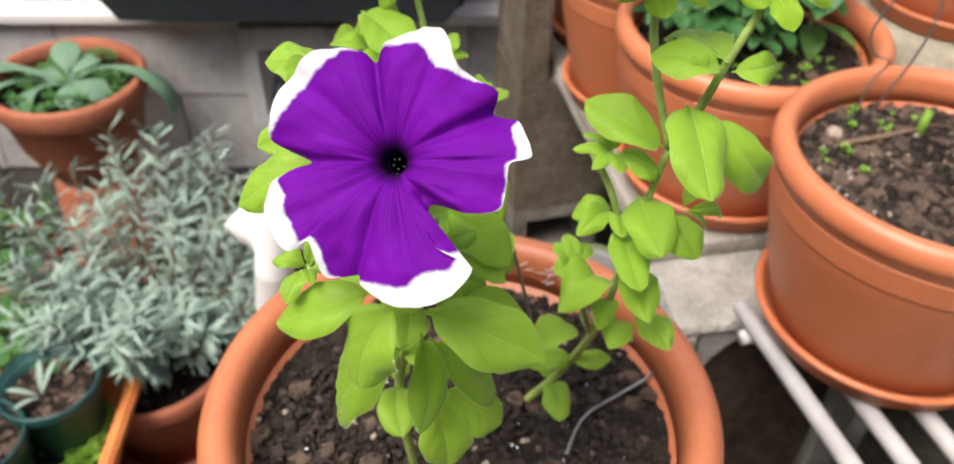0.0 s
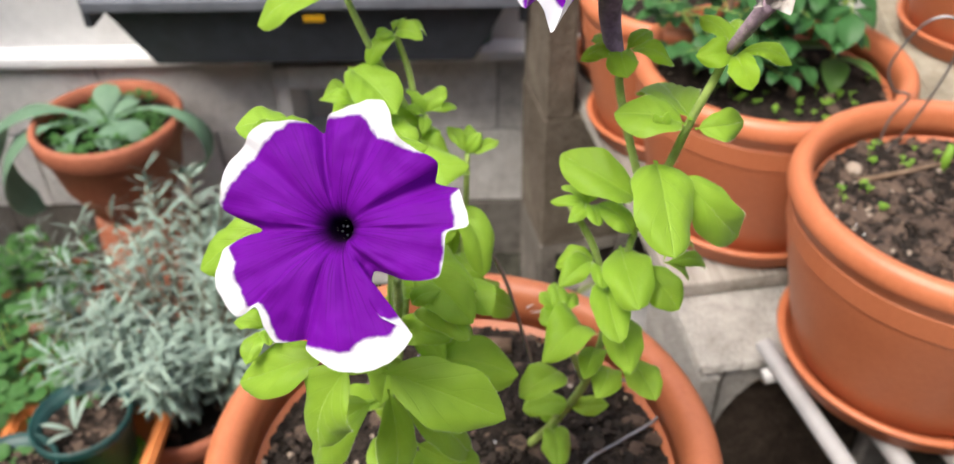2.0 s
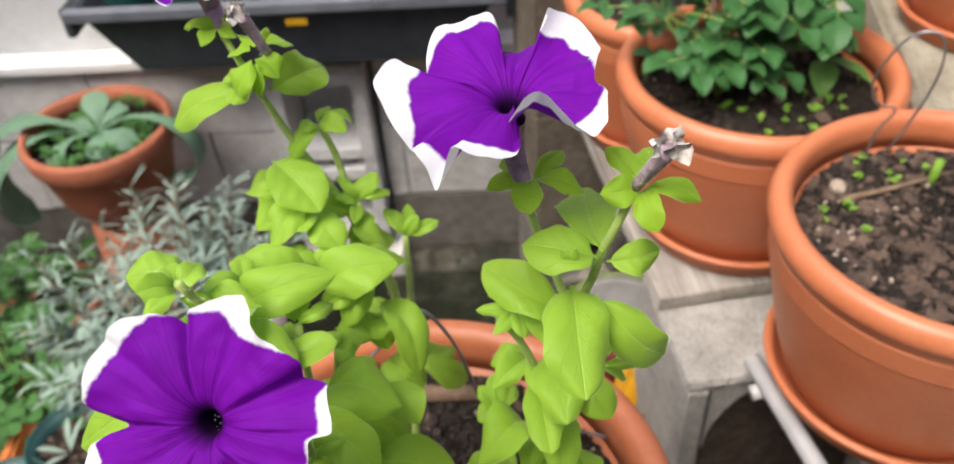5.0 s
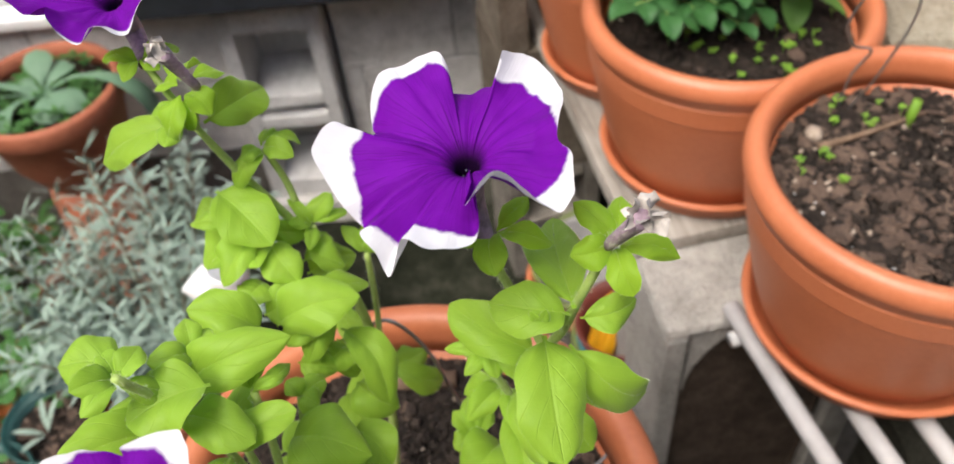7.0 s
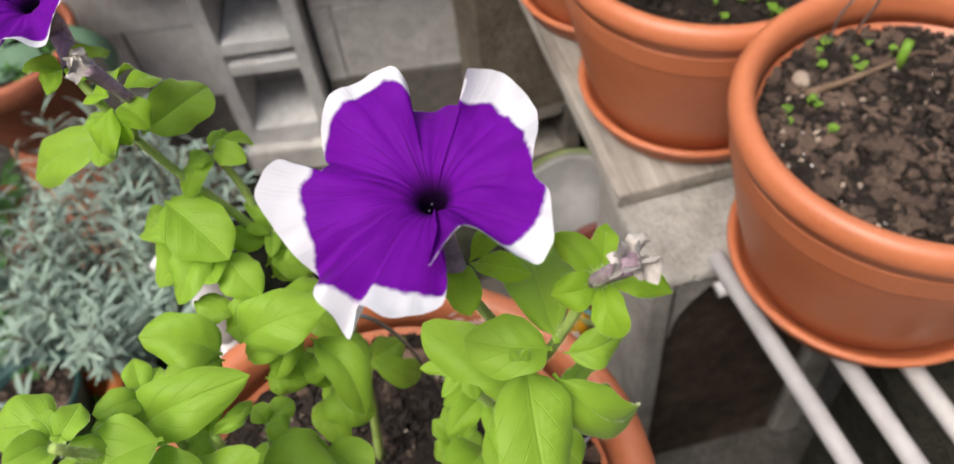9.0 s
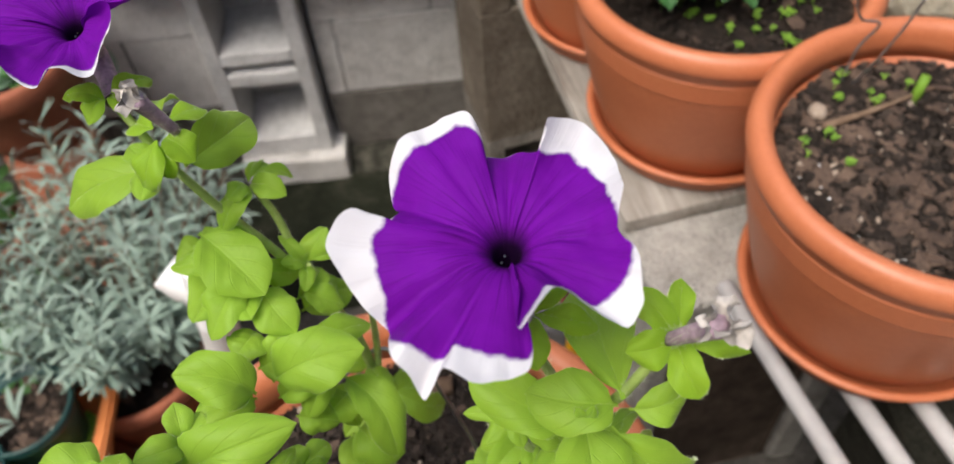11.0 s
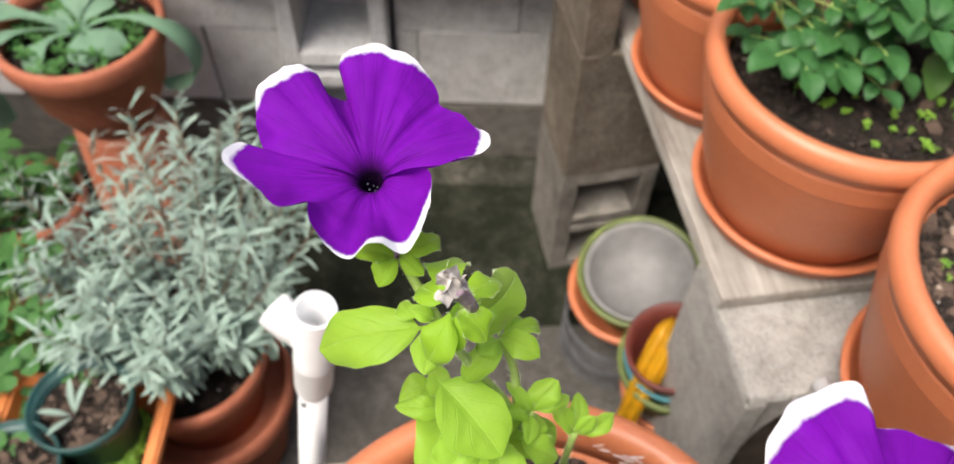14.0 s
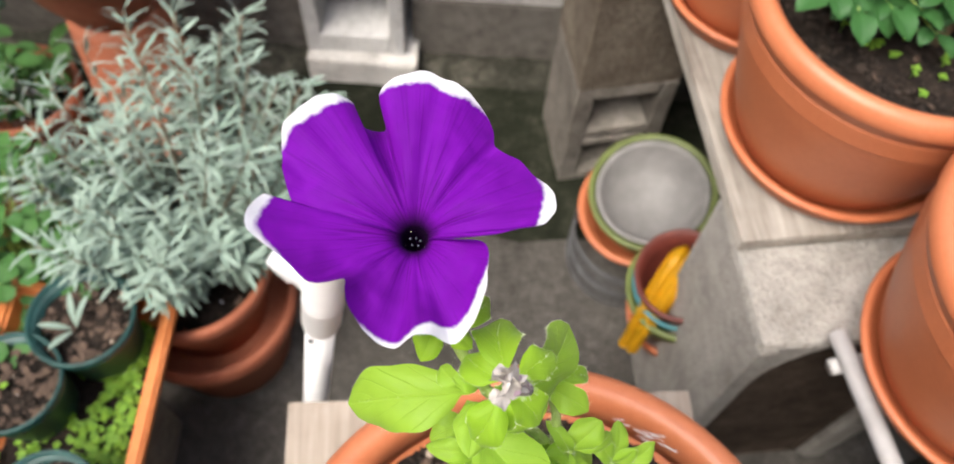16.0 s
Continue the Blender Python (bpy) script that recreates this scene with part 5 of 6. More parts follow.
pet_leaf((0.063, 0.381, 0.996), (0.070, 0.394, 1.003), 0.0114, 0.2, (0.1, -0.5, 1.1), "small_leaf")
pet_leaf((0.063, 0.380, 0.995), (0.061, 0.362, 0.994), 0.0112, 0.2, (0.1, -0.5, 1.1), "small_leaf")
pet_leaf((0.100, 0.350, 1.140), (0.097, 0.350, 1.149), 0.0050, 0.2, (0.0, -0.6, 1.0), "small_leaf")
pet_leaf((0.101, 0.351, 1.140), (0.103, 0.350, 1.150), 0.0050, 0.2, (0.0, -0.6, 1.0), "small_leaf")
pet_leaf((-0.071, 0.450, 1.157), (-0.079, 0.455, 1.157), 0.0077, 0.15, (0.1, -0.4, 1.1), "small_leaf")
pet_leaf((-0.057, 0.452, 1.157), (-0.056, 0.452, 1.169), 0.0093, 0.15, (0.3, -0.6, 0.8), "small_leaf")
pet_leaf((-0.065, 0.450, 1.157), (-0.074, 0.450, 1.163), 0.0065, 0.15, (0.3, -0.6, 0.8), "small_leaf")
pet_leaf((-0.043, 0.467, 1.120), (-0.049, 0.457, 1.122), 0.0124, 0.25, (0.0, -0.4, 1.1), "small_leaf")
pet_leaf((-0.041, 0.468, 1.121), (-0.025, 0.476, 1.115), 0.0069, 0.3, (0.0, -0.4, 1.1), "small_leaf")
pet_leaf((-0.041, 0.467, 1.120), (-0.024, 0.461, 1.120), 0.0119, 0.25, (0.0, -0.4, 1.1), "small_leaf")
pet_leaf((-0.042, 0.468, 1.121), (-0.040, 0.482, 1.118), 0.0081, 0.3, (0.0, -0.4, 1.1), "small_leaf")
pet_leaf((-0.040, 0.468, 1.121), (-0.034, 0.481, 1.116), 0.0063, 0.3, (0.0, -0.4, 1.1), "small_leaf")
pet_leaf((-0.062, 0.450, 1.082), (-0.070, 0.465, 1.093), 0.0119, 0.2, (0.3, -0.6, 0.9), "small_leaf")
pet_leaf((-0.025, 0.457, 1.075), (-0.037, 0.465, 1.086), 0.0071, 0.25, (0.2, -0.6, 0.9), "small_leaf")
pet_leaf((-0.024, 0.458, 1.076), (-0.014, 0.469, 1.087), 0.0141, 0.1, (0.2, -0.6, 0.9), "small_leaf")
pet_leaf((-0.023, 0.458, 1.076), (-0.008, 0.469, 1.074), 0.0079, 0.25, (0.2, -0.6, 0.9), "small_leaf")
pet_leaf((-0.025, 0.457, 1.075), (-0.035, 0.453, 1.081), 0.0086, 0.2, (0.2, -0.6, 0.9), "small_leaf")
pet_leaf((-0.026, 0.458, 1.072), (-0.024, 0.444, 1.070), 0.0086, 0.2, (0.2, -0.6, 0.9), "small_leaf")
pet_leaf((-0.002, 0.465, 1.045), (-0.015, 0.472, 1.058), 0.0097, 0.15, (0.2, -0.6, 1.0), "small_leaf")
pet_leaf((-0.002, 0.466, 1.046), (-0.003, 0.481, 1.055), 0.0090, 0.1, (0.2, -0.6, 1.0), "small_leaf")
pet_leaf((-0.000, 0.465, 1.044), (0.016, 0.477, 1.047), 0.0098, 0.2, (0.2, -0.6, 1.0), "small_leaf")
pet_leaf((-0.002, 0.465, 1.044), (0.006, 0.469, 1.057), 0.0089, 0.15, (0.2, -0.6, 1.0), "small_leaf")
pet_leaf((-0.052, 0.319, 1.145), (-0.059, 0.326, 1.150), 0.0107, 0.2, (0.4, -0.3, 1.1), "small_leaf")
pet_leaf((-0.051, 0.319, 1.145), (-0.046, 0.332, 1.147), 0.0117, 0.2, (0.4, -0.3, 1.1), "small_leaf")
pet_leaf((-0.052, 0.318, 1.145), (-0.061, 0.308, 1.153), 0.0127, 0.2, (0.4, -0.3, 1.1), "small_leaf")
pet_leaf((-0.051, 0.317, 1.144), (-0.056, 0.301, 1.148), 0.0105, 0.2, (0.4, -0.3, 1.1), "small_leaf")
pet_leaf((-0.052, 0.319, 1.139), (-0.037, 0.323, 1.128), 0.0108, 0.2, (0.4, -0.3, 1.1), "small_leaf")
pet_leaf((-0.050, 0.318, 1.145), (-0.049, 0.321, 1.147), 0.0053, 0.2, (0.4, -0.3, 1.1), "small_leaf")
pet_leaf((-0.041, 0.347, 1.118), (-0.053, 0.337, 1.127), 0.0128, 0.3, (0.3, -0.3, 1.1), "small_leaf")
pet_leaf((-0.041, 0.349, 1.119), (-0.046, 0.361, 1.124), 0.0113, 0.2, (0.3, -0.3, 1.1), "small_leaf")
pet_leaf((-0.040, 0.348, 1.118), (-0.037, 0.360, 1.119), 0.0090, 0.2, (0.3, -0.3, 1.1), "small_leaf")
pet_leaf((-0.040, 0.347, 1.117), (-0.034, 0.352, 1.117), 0.0073, 0.2, (0.3, -0.3, 1.1), "small_leaf")
pet_leaf((-0.049, 0.330, 1.120), (-0.043, 0.336, 1.124), 0.0116, 0.3, (0.3, -0.3, 1.1), "small_leaf")
pet_leaf((-0.016, 0.339, 1.106), (-0.004, 0.353, 1.105), 0.0073, 0.3, (0.3, -0.3, 1.1), "small_leaf")
pet_leaf((-0.016, 0.338, 1.106), (-0.003, 0.348, 1.106), 0.0061, 0.3, (0.3, -0.3, 1.1), "small_leaf")
pet_leaf((-0.016, 0.340, 1.107), (-0.015, 0.356, 1.108), 0.0073, 0.2, (0.3, -0.3, 1.1), "small_leaf")
pet_leaf((-0.017, 0.339, 1.107), (-0.026, 0.348, 1.111), 0.0084, 0.2, (0.3, -0.3, 1.1), "small_leaf")
pet_leaf((-0.013, 0.365, 1.060), (-0.004, 0.375, 1.058), 0.0127, 0.2, (0.2, -0.3, 1.1), "small_leaf")
pet_leaf((-0.012, 0.364, 1.060), (-0.003, 0.360, 1.059), 0.0126, 0.2, (0.2, -0.3, 1.1), "small_leaf")
pet_leaf((-0.013, 0.364, 1.060), (-0.020, 0.369, 1.065), 0.0107, 0.2, (0.2, -0.3, 1.1), "small_leaf")
pet_leaf((-0.000, 0.248, 1.098), (-0.011, 0.237, 1.104), 0.0097, 0.2, (0.1, -0.5, 1.0), "small_leaf")
pet_leaf((0.004, 0.288, 1.088), (0.016, 0.290, 1.096), 0.0092, 0.2, (0.1, -0.6, 1.0), "small_leaf")
pet_leaf((-0.043, 0.252, 1.105), (-0.055, 0.250, 1.108), 0.0085, 0.2, (0.2, -0.5, 1.0), "small_leaf")
pet_leaf((-0.043, 0.251, 1.104), (-0.047, 0.237, 1.100), 0.0084, 0.2, (0.2, -0.5, 1.0), "small_leaf")
pet_leaf((-0.042, 0.252, 1.105), (-0.043, 0.263, 1.110), 0.0071, 0.2, (0.2, -0.5, 1.0), "small_leaf")
pet_leaf((-0.041, 0.252, 1.104), (-0.034, 0.259, 1.103), 0.0076, 0.2, (0.2, -0.5, 1.0), "small_leaf")
pet_leaf((-0.042, 0.251, 1.104), (-0.038, 0.241, 1.107), 0.0064, 0.2, (0.2, -0.5, 1.0), "small_leaf")
pet_leaf((-0.046, 0.252, 1.106), (-0.050, 0.258, 1.108), 0.0056, 0.2, (0.2, -0.5, 1.0), "small_leaf")
# sepals under the flowers and spent buds
pet_leaf((0.083, 0.375, 1.161), (0.065, 0.372, 1.159), 0.0099, 0.35, (0.0, -0.6, 0.9), "sepal", PET_LEAF_DARK)
pet_leaf((0.083, 0.375, 1.162), (0.085, 0.356, 1.161), 0.0131, 0.25, (0.0, -0.6, 0.9), "sepal", PET_LEAF_DARK)
pet_leaf((0.084, 0.376, 1.162), (0.105, 0.374, 1.158), 0.0099, 0.35, (0.0, -0.6, 0.9), "sepal", PET_LEAF_DARK)
pet_leaf((0.084, 0.376, 1.163), (0.095, 0.392, 1.165), 0.0089, 0.2, (0.0, -0.6, 0.9), "sepal", PET_LEAF_DARK)
pet_leaf((0.082, 0.376, 1.162), (0.070, 0.389, 1.163), 0.0089, 0.2, (0.0, -0.6, 0.9), "sepal", PET_LEAF_DARK)
pet_leaf((0.126, 0.363, 1.171), (0.112, 0.374, 1.181), 0.0112, 0.2, (0.0, -0.6, 0.9), "sepal", PET_LEAF_DARK)
pet_leaf((0.126, 0.362, 1.171), (0.111, 0.357, 1.172), 0.0127, 0.2, (0.0, -0.6, 0.9), "sepal", PET_LEAF_DARK)
pet_leaf((0.127, 0.362, 1.170), (0.133, 0.346, 1.164), 0.0121, 0.25, (0.0, -0.6, 0.9), "sepal", PET_LEAF_DARK)
pet_leaf((0.128, 0.362, 1.171), (0.149, 0.359, 1.169), 0.0100, 0.25, (0.0, -0.6, 0.9), "sepal", PET_LEAF_DARK)
pet_leaf((0.127, 0.363, 1.172), (0.129, 0.380, 1.178), 0.0091, 0.2, (0.0, -0.6, 0.9), "sepal", PET_LEAF_DARK)
pet_leaf((-0.057, 0.449, 1.177), (-0.062, 0.471, 1.168), 0.0160, 0.15, (0.0, -0.2, 1.2), "sepal", PET_LEAF_DARK)
pet_leaf((-0.059, 0.447, 1.176), (-0.071, 0.456, 1.169), 0.0124, 0.15, (0.0, -0.2, 1.2), "sepal", PET_LEAF_DARK)
pet_leaf((-0.058, 0.444, 1.173), (-0.064, 0.431, 1.157), 0.0138, 0.2, (0.0, -0.2, 1.2), "sepal", PET_LEAF_DARK)
pet_leaf((-0.055, 0.445, 1.173), (-0.044, 0.439, 1.166), 0.0128, 0.2, (0.0, -0.2, 1.2), "sepal", PET_LEAF_DARK)
pet_leaf((-0.054, 0.448, 1.177), (-0.044, 0.462, 1.171), 0.0111, 0.2, (0.0, -0.2, 1.2), "sepal", PET_LEAF_DARK)
pet_leaf((-0.056, 0.444, 1.171), (-0.058, 0.439, 1.157), 0.0100, 0.2, (0.0, -0.2, 1.2), "sepal", PET_LEAF_DARK)
pet_leaf((-0.081, 0.460, 1.179), (-0.096, 0.458, 1.181), 0.0094, 0.3, (0.1, -0.4, 1.1), "sepal", PET_LEAF_DARK)
pet_leaf((-0.081, 0.460, 1.179), (-0.084, 0.448, 1.177), 0.0098, 0.2, (0.1, -0.4, 1.1), "sepal", PET_LEAF_DARK)
pet_leaf((-0.079, 0.461, 1.179), (-0.067, 0.474, 1.176), 0.0095, 0.35, (0.1, -0.4, 1.1), "sepal", PET_LEAF_DARK)
pet_leaf((-0.079, 0.461, 1.179), (-0.069, 0.455, 1.178), 0.0074, 0.2, (0.1, -0.4, 1.1), "sepal", PET_LEAF_DARK)
# lower pairs of leaves along the shoots
for key, spots in (("front", (0.30, 0.42, 0.55, 0.68)), ("front_shoot", (0.35, 0.6)), ("right", (0.22, 0.36)), ("left", (0.24, 0.33))):
    line = spline(STEMS[key], 10)
    for n, s in enumerate(spots):
        p = line[int(s * (len(line) - 1))]
        rnd = random.Random(n * 17 + len(key) * 5)
        a = 1.5 * n + len(key)
        for half in (0, math.pi):
            out = Vector((math.cos(a + half), math.sin(a + half) - 0.25, rnd.uniform(-0.05, 0.3))).normalized()
            ln = rnd.uniform(0.026, 0.038)
            pet_leaf(p, p + out * ln, ln * rnd.uniform(0.50, 0.62), rnd.uniform(0.12, 0.28), (0, -0.3, 1))
hairs(petunia, HAIR_LINES, 0.00004, 0.0016, 6500, 3)
hairs(petunia, EDGES, 0.00004, 0.0011, 4200, 4, "leaf_hairs")

# ---------------------------------------------------------------- wires and sticks in the pots
def wire(name, pts, r, label, material=None):
    v, f = tube_data(spline(pts, 8), r, 7)
    return tagged(mesh_part(name, v, f, material or WIRE), label, "wire")


wire("bent_wire", [(0.072, 0.385, 0.803), (0.085, 0.42, 0.81), (0.112, 0.447, 0.808), (0.138, 0.470, 0.812), (0.130, 0.492, 0.815), (0.098, 0.490, 0.83), (0.080, 0.47, 0.87), (0.082, 0.44, 0.90)], 0.0013, "bent galvanised wire stuck in the petunia soil")
wire("bent_wire", [(0.046, 0.462, 0.800), (0.041, 0.463, 0.86), (0.033, 0.464, 0.897), (0.019, 0.467, 0.947), (0.002, 0.466, 0.977), (-0.015, 0.470, 0.966), (-0.033, 0.477, 0.930), (-0.050, 0.470, 0.912)], 0.0013, "dark bent wire hooked round the petunia")
wire("bent_wire", [(0.374, 0.862, 0.80), (0.380, 0.868, 0.845), (0.392, 0.868, 0.875), (0.372, 0.864, 0.885), (0.362, 0.862, 0.915), (0.380, 0.856, 0.962), (0.405, 0.850, 0.968), (0.412, 0.846, 0.93), (0.398, 0.85, 0.86), (0.382, 0.862, 0.80)], 0.0013, "bent galvanised wire loop stuck in the soil")
tagged(tube("broken_stick", [(-0.035, 0.528, 0.806), (0.018, 0.532, 0.807)], (0.0075, 0.007), BARK, seg=10), "short brown broken stick lying on the petunia soil", "stick")
tagged(tube("twig", [(0.345, 0.800, 0.812), (0.40, 0.822, 0.814), (0.455, 0.850, 0.813)], (0.0035, 0.002), BARK, seg=7), "dry twig lying on bare soil", "stick")
tagged(tube("cut_stem", [(0.436, 0.838, 0.800), (0.440, 0.842, 0.835)], (0.005, 0.0045), SEEDLING, seg=9), "short green cut stem in the soil", "stem")
bm = bmesh.new()
bmesh.ops.create_icosphere(bm, subdivisions=2, radius=0.009)
for v in bm.verts:
    v.co *= 1 + 0.25 * noise.noise(v.co * 160)
    v.co.z *= 0.8
o = tagged(part("stone", bm, STONE), "small tan stone on the soil", "stone")
o.location = (0.343, 0.817, 0.815)


# ---------------------------------------------------------------- small plants
def rosette(st, at, n, length, width, rnd, tilt=0.9, bend=0.4, fold=0.2, nu=6, nv=5):
    for k in range(n):
        a = 6.283 * k / n + rnd.uniform(-0.4, 0.4)
        leaf_data(at, (math.cos(a), math.sin(a), rnd.uniform(0.2, tilt)), (0, 0, 1), length * rnd.uniform(0.7, 1.2), width * rnd.uniform(0.8, 1.2), bend * rnd.uniform(0.3, 1.4), fold, 0.55, 0.02, 0.15, nu, nv, st, 1.8, rnd.randint(0, 9999))


def seedlings(name, spots, seed, label, size=0.007):
    rnd = random.Random(seed)
    for x, y, z in spots:
        st = new_store()
        for _ in range(rnd.randint(1, 3)):
            p = Vector((rnd.uniform(-0.008, 0.008), rnd.uniform(-0.008, 0.008), rnd.uniform(0.004, 0.010)))
            rosette(st, p, rnd.randint(3, 5), size * rnd.uniform(0.8, 1.4), size * 0.8, rnd, 0.6)
            b = len(st[0])
            v, f = tube_data([Vector((p.x, p.y, -0.008)), p], 0.0006, 4)
            for q in v:
                st[0].append(q)
                st[2].append((0.5, 0.5))
            for q in f:
                st[1].append(tuple(i + b for i in q))
        o = tagged(mesh_part(name, st[0], st[1], SEEDLING, uvs=st[2]), label, "seedling", "weed seedlings in the pots")
        o.location = (x, y, z)


seedlings("weed_seedling", [(0.198, 1.040, 0.788), (0.271, 1.006, 0.788), (0.318, 0.960, 0.788), (0.232, 1.012, 0.788), (0.352, 0.985, 0.788), (0.300, 1.050, 0.788), (0.262, 0.975, 0.788), (0.245, 0.985, 0.788), (0.310, 0.985, 0.788), (0.372, 1.015, 0.788), (0.335, 0.965, 0.788), (0.280, 0.955, 0.788), (0.215, 1.005, 0.788),
                            (0.388, 1.000, 0.788), (0.400, 1.045, 0.788), (0.335, 1.02, 0.788), (0.292, 0.940, 0.788), (0.345, 0.940, 0.788)], 4, "tiny bright green weed seedling in dark soil", 0.0052)
seedlings("weed_seedling", [(0.360, 0.838, 0.811), (0.345, 0.790, 0.811), (0.372, 0.858, 0.811), (0.330, 0.770, 0.811), (0.41, 0.862, 0.811), (0.43, 0.850, 0.811), (0.352, 0.745, 0.811), (0.395, 0.835, 0.811)], 6, "tiny bright green weed seedling in dry soil", 0.0045)
seedlings("weed_seedling", [(-0.02, 0.30, 0.806), (0.08, 0.36, 0.806), (-0.075, 0.34, 0.806)], 8, "tiny green weed seedling in dark soil", 0.004)


def rose(x, y, z, seed):
    e = thing("rose_plant", x, y, z, "young rose with dark green toothed leaflets on brown stems", "plant")
    rnd = random.Random(seed)
    canes = [[(-0.045, -0.012, -0.01), (-0.055, 0.0, 0.05), (-0.06, 0.03, 0.11), (-0.05, 0.05, 0.17)], [(-0.045, -0.012, 0.0), (-0.02, 0.03, 0.06), (0.0, 0.06, 0.13), (-0.01, 0.08, 0.2)],
             [(-0.04, -0.01, 0.0), (-0.09, 0.01, 0.05), (-0.13, 0.03, 0.10)], [(0.08, 0.03, -0.01), (0.075, 0.03, 0.08), (0.085, 0.04, 0.16), (0.10, 0.06, 0.24)], [(-0.02, 0.03, 0.06), (0.04, 0.06, 0.10), (0.07, 0.08, 0.14)]]
    for k, c in enumerate(canes):
        line = spline(c, 6)
        v, f = tube_data(line, (0.005 if k < 2 else 0.003, 0.0018), 8)
        cane = mesh_part("cane", v, f, BARK if k < 2 else PET_STEM, e)
        for s in range(4 if k != 3 else 5):
            p = line[min(len(line) - 1, int((0.3 + 0.7 * s / 3.5) * (len(line) - 1)))]
            for _ in range(5 if k != 3 else 2):
                a = rnd.uniform(0, 6.283)
                d = Vector((math.cos(a), math.sin(a), rnd.uniform(-0.25, 0.6)))
                ln = rnd.uniform(0.05, 0.09)
                rach = spline([p, p + d * ln * 0.5 + Vector((0, 0, 0.006)), p + d * ln], 4)
                v, f = tube_data(rach, (0.0011, 0.0007), 5)
                mesh_part("leaf_stalk", v, f, PET_STEM, cane)
                st = new_store()
                side = d.cross(Vector((0, 0, 1))).normalized()
                big = rnd.uniform(0.8, 1.2) * (1.0 if k != 3 else 1.2)
                leaf_data(rach[-1], d, (0, 0, 1), 0.034 * big, 0.023 * big, 0.5, 0.25, 0.45, 0.05, 0.06, 9, 7, st, 1.2, rnd.randint(0, 999))
                for i, q in ((4, 1), (4, -1), (7, 1), (7, -1)):
                    leaf_data(rach[min(i, len(rach) - 1)], d * 0.5 + side * q, (0, 0, 1), 0.027 * big, 0.019 * big, 0.5, 0.25, 0.45, 0.05, 0.06, 9, 7, st, 1.2, rnd.randint(0, 999))
                mesh_part("leaf", st[0], st[1], ROSE_LEAF, cane, uvs=st[2])
    return e


rose(0.286, 1.038, 0.787, 5)
tagged(tube("dead_stump", [(0.310, 1.010, 0.780), (0.313, 1.016, 0.815)], (0.0065, 0.006), BARK, seg=9), "short dead rose stump in dark soil", "stump")

# ---------------------------------------------------------------- pipe
pipe = thing("drain_pipe", -0.335, 0.655, 0.0, "white plastic drain pipe with a side socket at its top", "pipe", ry=8.5)
pv = [(0.0145, 0.0), (0.0152, 0.0), (0.0152, 0.70), (0.0135, 0.70), (0.0135, 0.0)]
part("pipe_length", lathe(bmesh.new(), pv, 32), PVC, pipe)
socket = part("socket", lathe(bmesh.new(), [(0.0155, 0.640), (0.018, 0.648), (0.0195, 0.660), (0.0195, 0.705), (0.0200, 0.707), (0.0200, 0.712), (0.0195, 0.714), (0.0195, 0.800), (0.0188, 0.803), (0.0165, 0.802), (0.0160, 0.76), (0.0165, 0.70), (0.0155, 0.69)], 36), PVC, pipe)
arm = part("side_socket", lathe(bmesh.new(), [(0.0150, 0.0), (0.0150, 0.024), (0.0178, 0.028), (0.0180, 0.050), (0.017, 0.053), (0.014, 0.052), (0.013, 0.02), (0.0, 0.02)], 32), PVC, socket)
arm.matrix_basis = pose(0, 0, 0.735, 0, -62, -20)
lab = bmesh.new()
for k in range(7):
    w = 0.0009 if k % 2 else 0.0005
    bmesh.ops.create_cube(lab, size=1, matrix=Matrix.Translation((-0.006, -0.0150 - 0.00025, 0.625 + k * 0.0016)) @ Matrix.Diagonal((0.006, 0.0006, w, 1)))
part("printed_label", lab, SLATE, pipe, "small dark printed bars", smooth=False)

# ---------------------------------------------------------------- bowls and pots on the floor
stack = thing("bowl_stack_pot", 0.150, 1.150, 0.150, "round grey bowl nested in an olive green pot, tilted", "pot", rx=10, ry=-8)
part("olive_pot", lathe(bmesh.new(), [(0, 0), (0.078, 0), (0.082, 0.004), (0.098, 0.085), (0.104, 0.087), (0.105, 0.096), (0.100, 0.098), (0.094, 0.094), (0.078, 0.008), (0, 0.006)], 56), OLIVE, stack)
part("grey_bowl", lathe(bmesh.new(), [(0, 0.030), (0.062, 0.030), (0.086, 0.088), (0.092, 0.092), (0.093, 0.096), (0.088, 0.097), (0.082, 0.090), (0.058, 0.036), (0, 0.034)], 56), GREY_BOWL, stack, "grey plastic bowl")
o = thing("orange_pot", 0.142, 1.145, 0.110, "terracotta-coloured pot under the olive pot", "pot", rx=9, ry=-8)
part("body", lathe(bmesh.new(), [(0, 0), (0.080, 0), (0.100, 0.075), (0.107, 0.077), (0.108, 0.088), (0.101, 0.090), (0.094, 0.084), (0.076, 0.006), (0, 0.006)], 56), TERRA, o)
coil = thing("wire_coil", 0.130, 1.135, 0.0, "stack of grey wire hoops on the floor under the pots", "wire coil")
for k in range(14):
    pts = [Vector((0.104 * math.cos(a), 0.104 * math.sin(a), 0.008 + 0.0083 * k + 0.006 * math.sin(a + k))) for a in [6.2832 * i / 40 for i in range(41)]]
    v, f = tube_data(pts, 0.0013, 6)
    mesh_part("hoop", v, f, WIRE_OLD, coil)

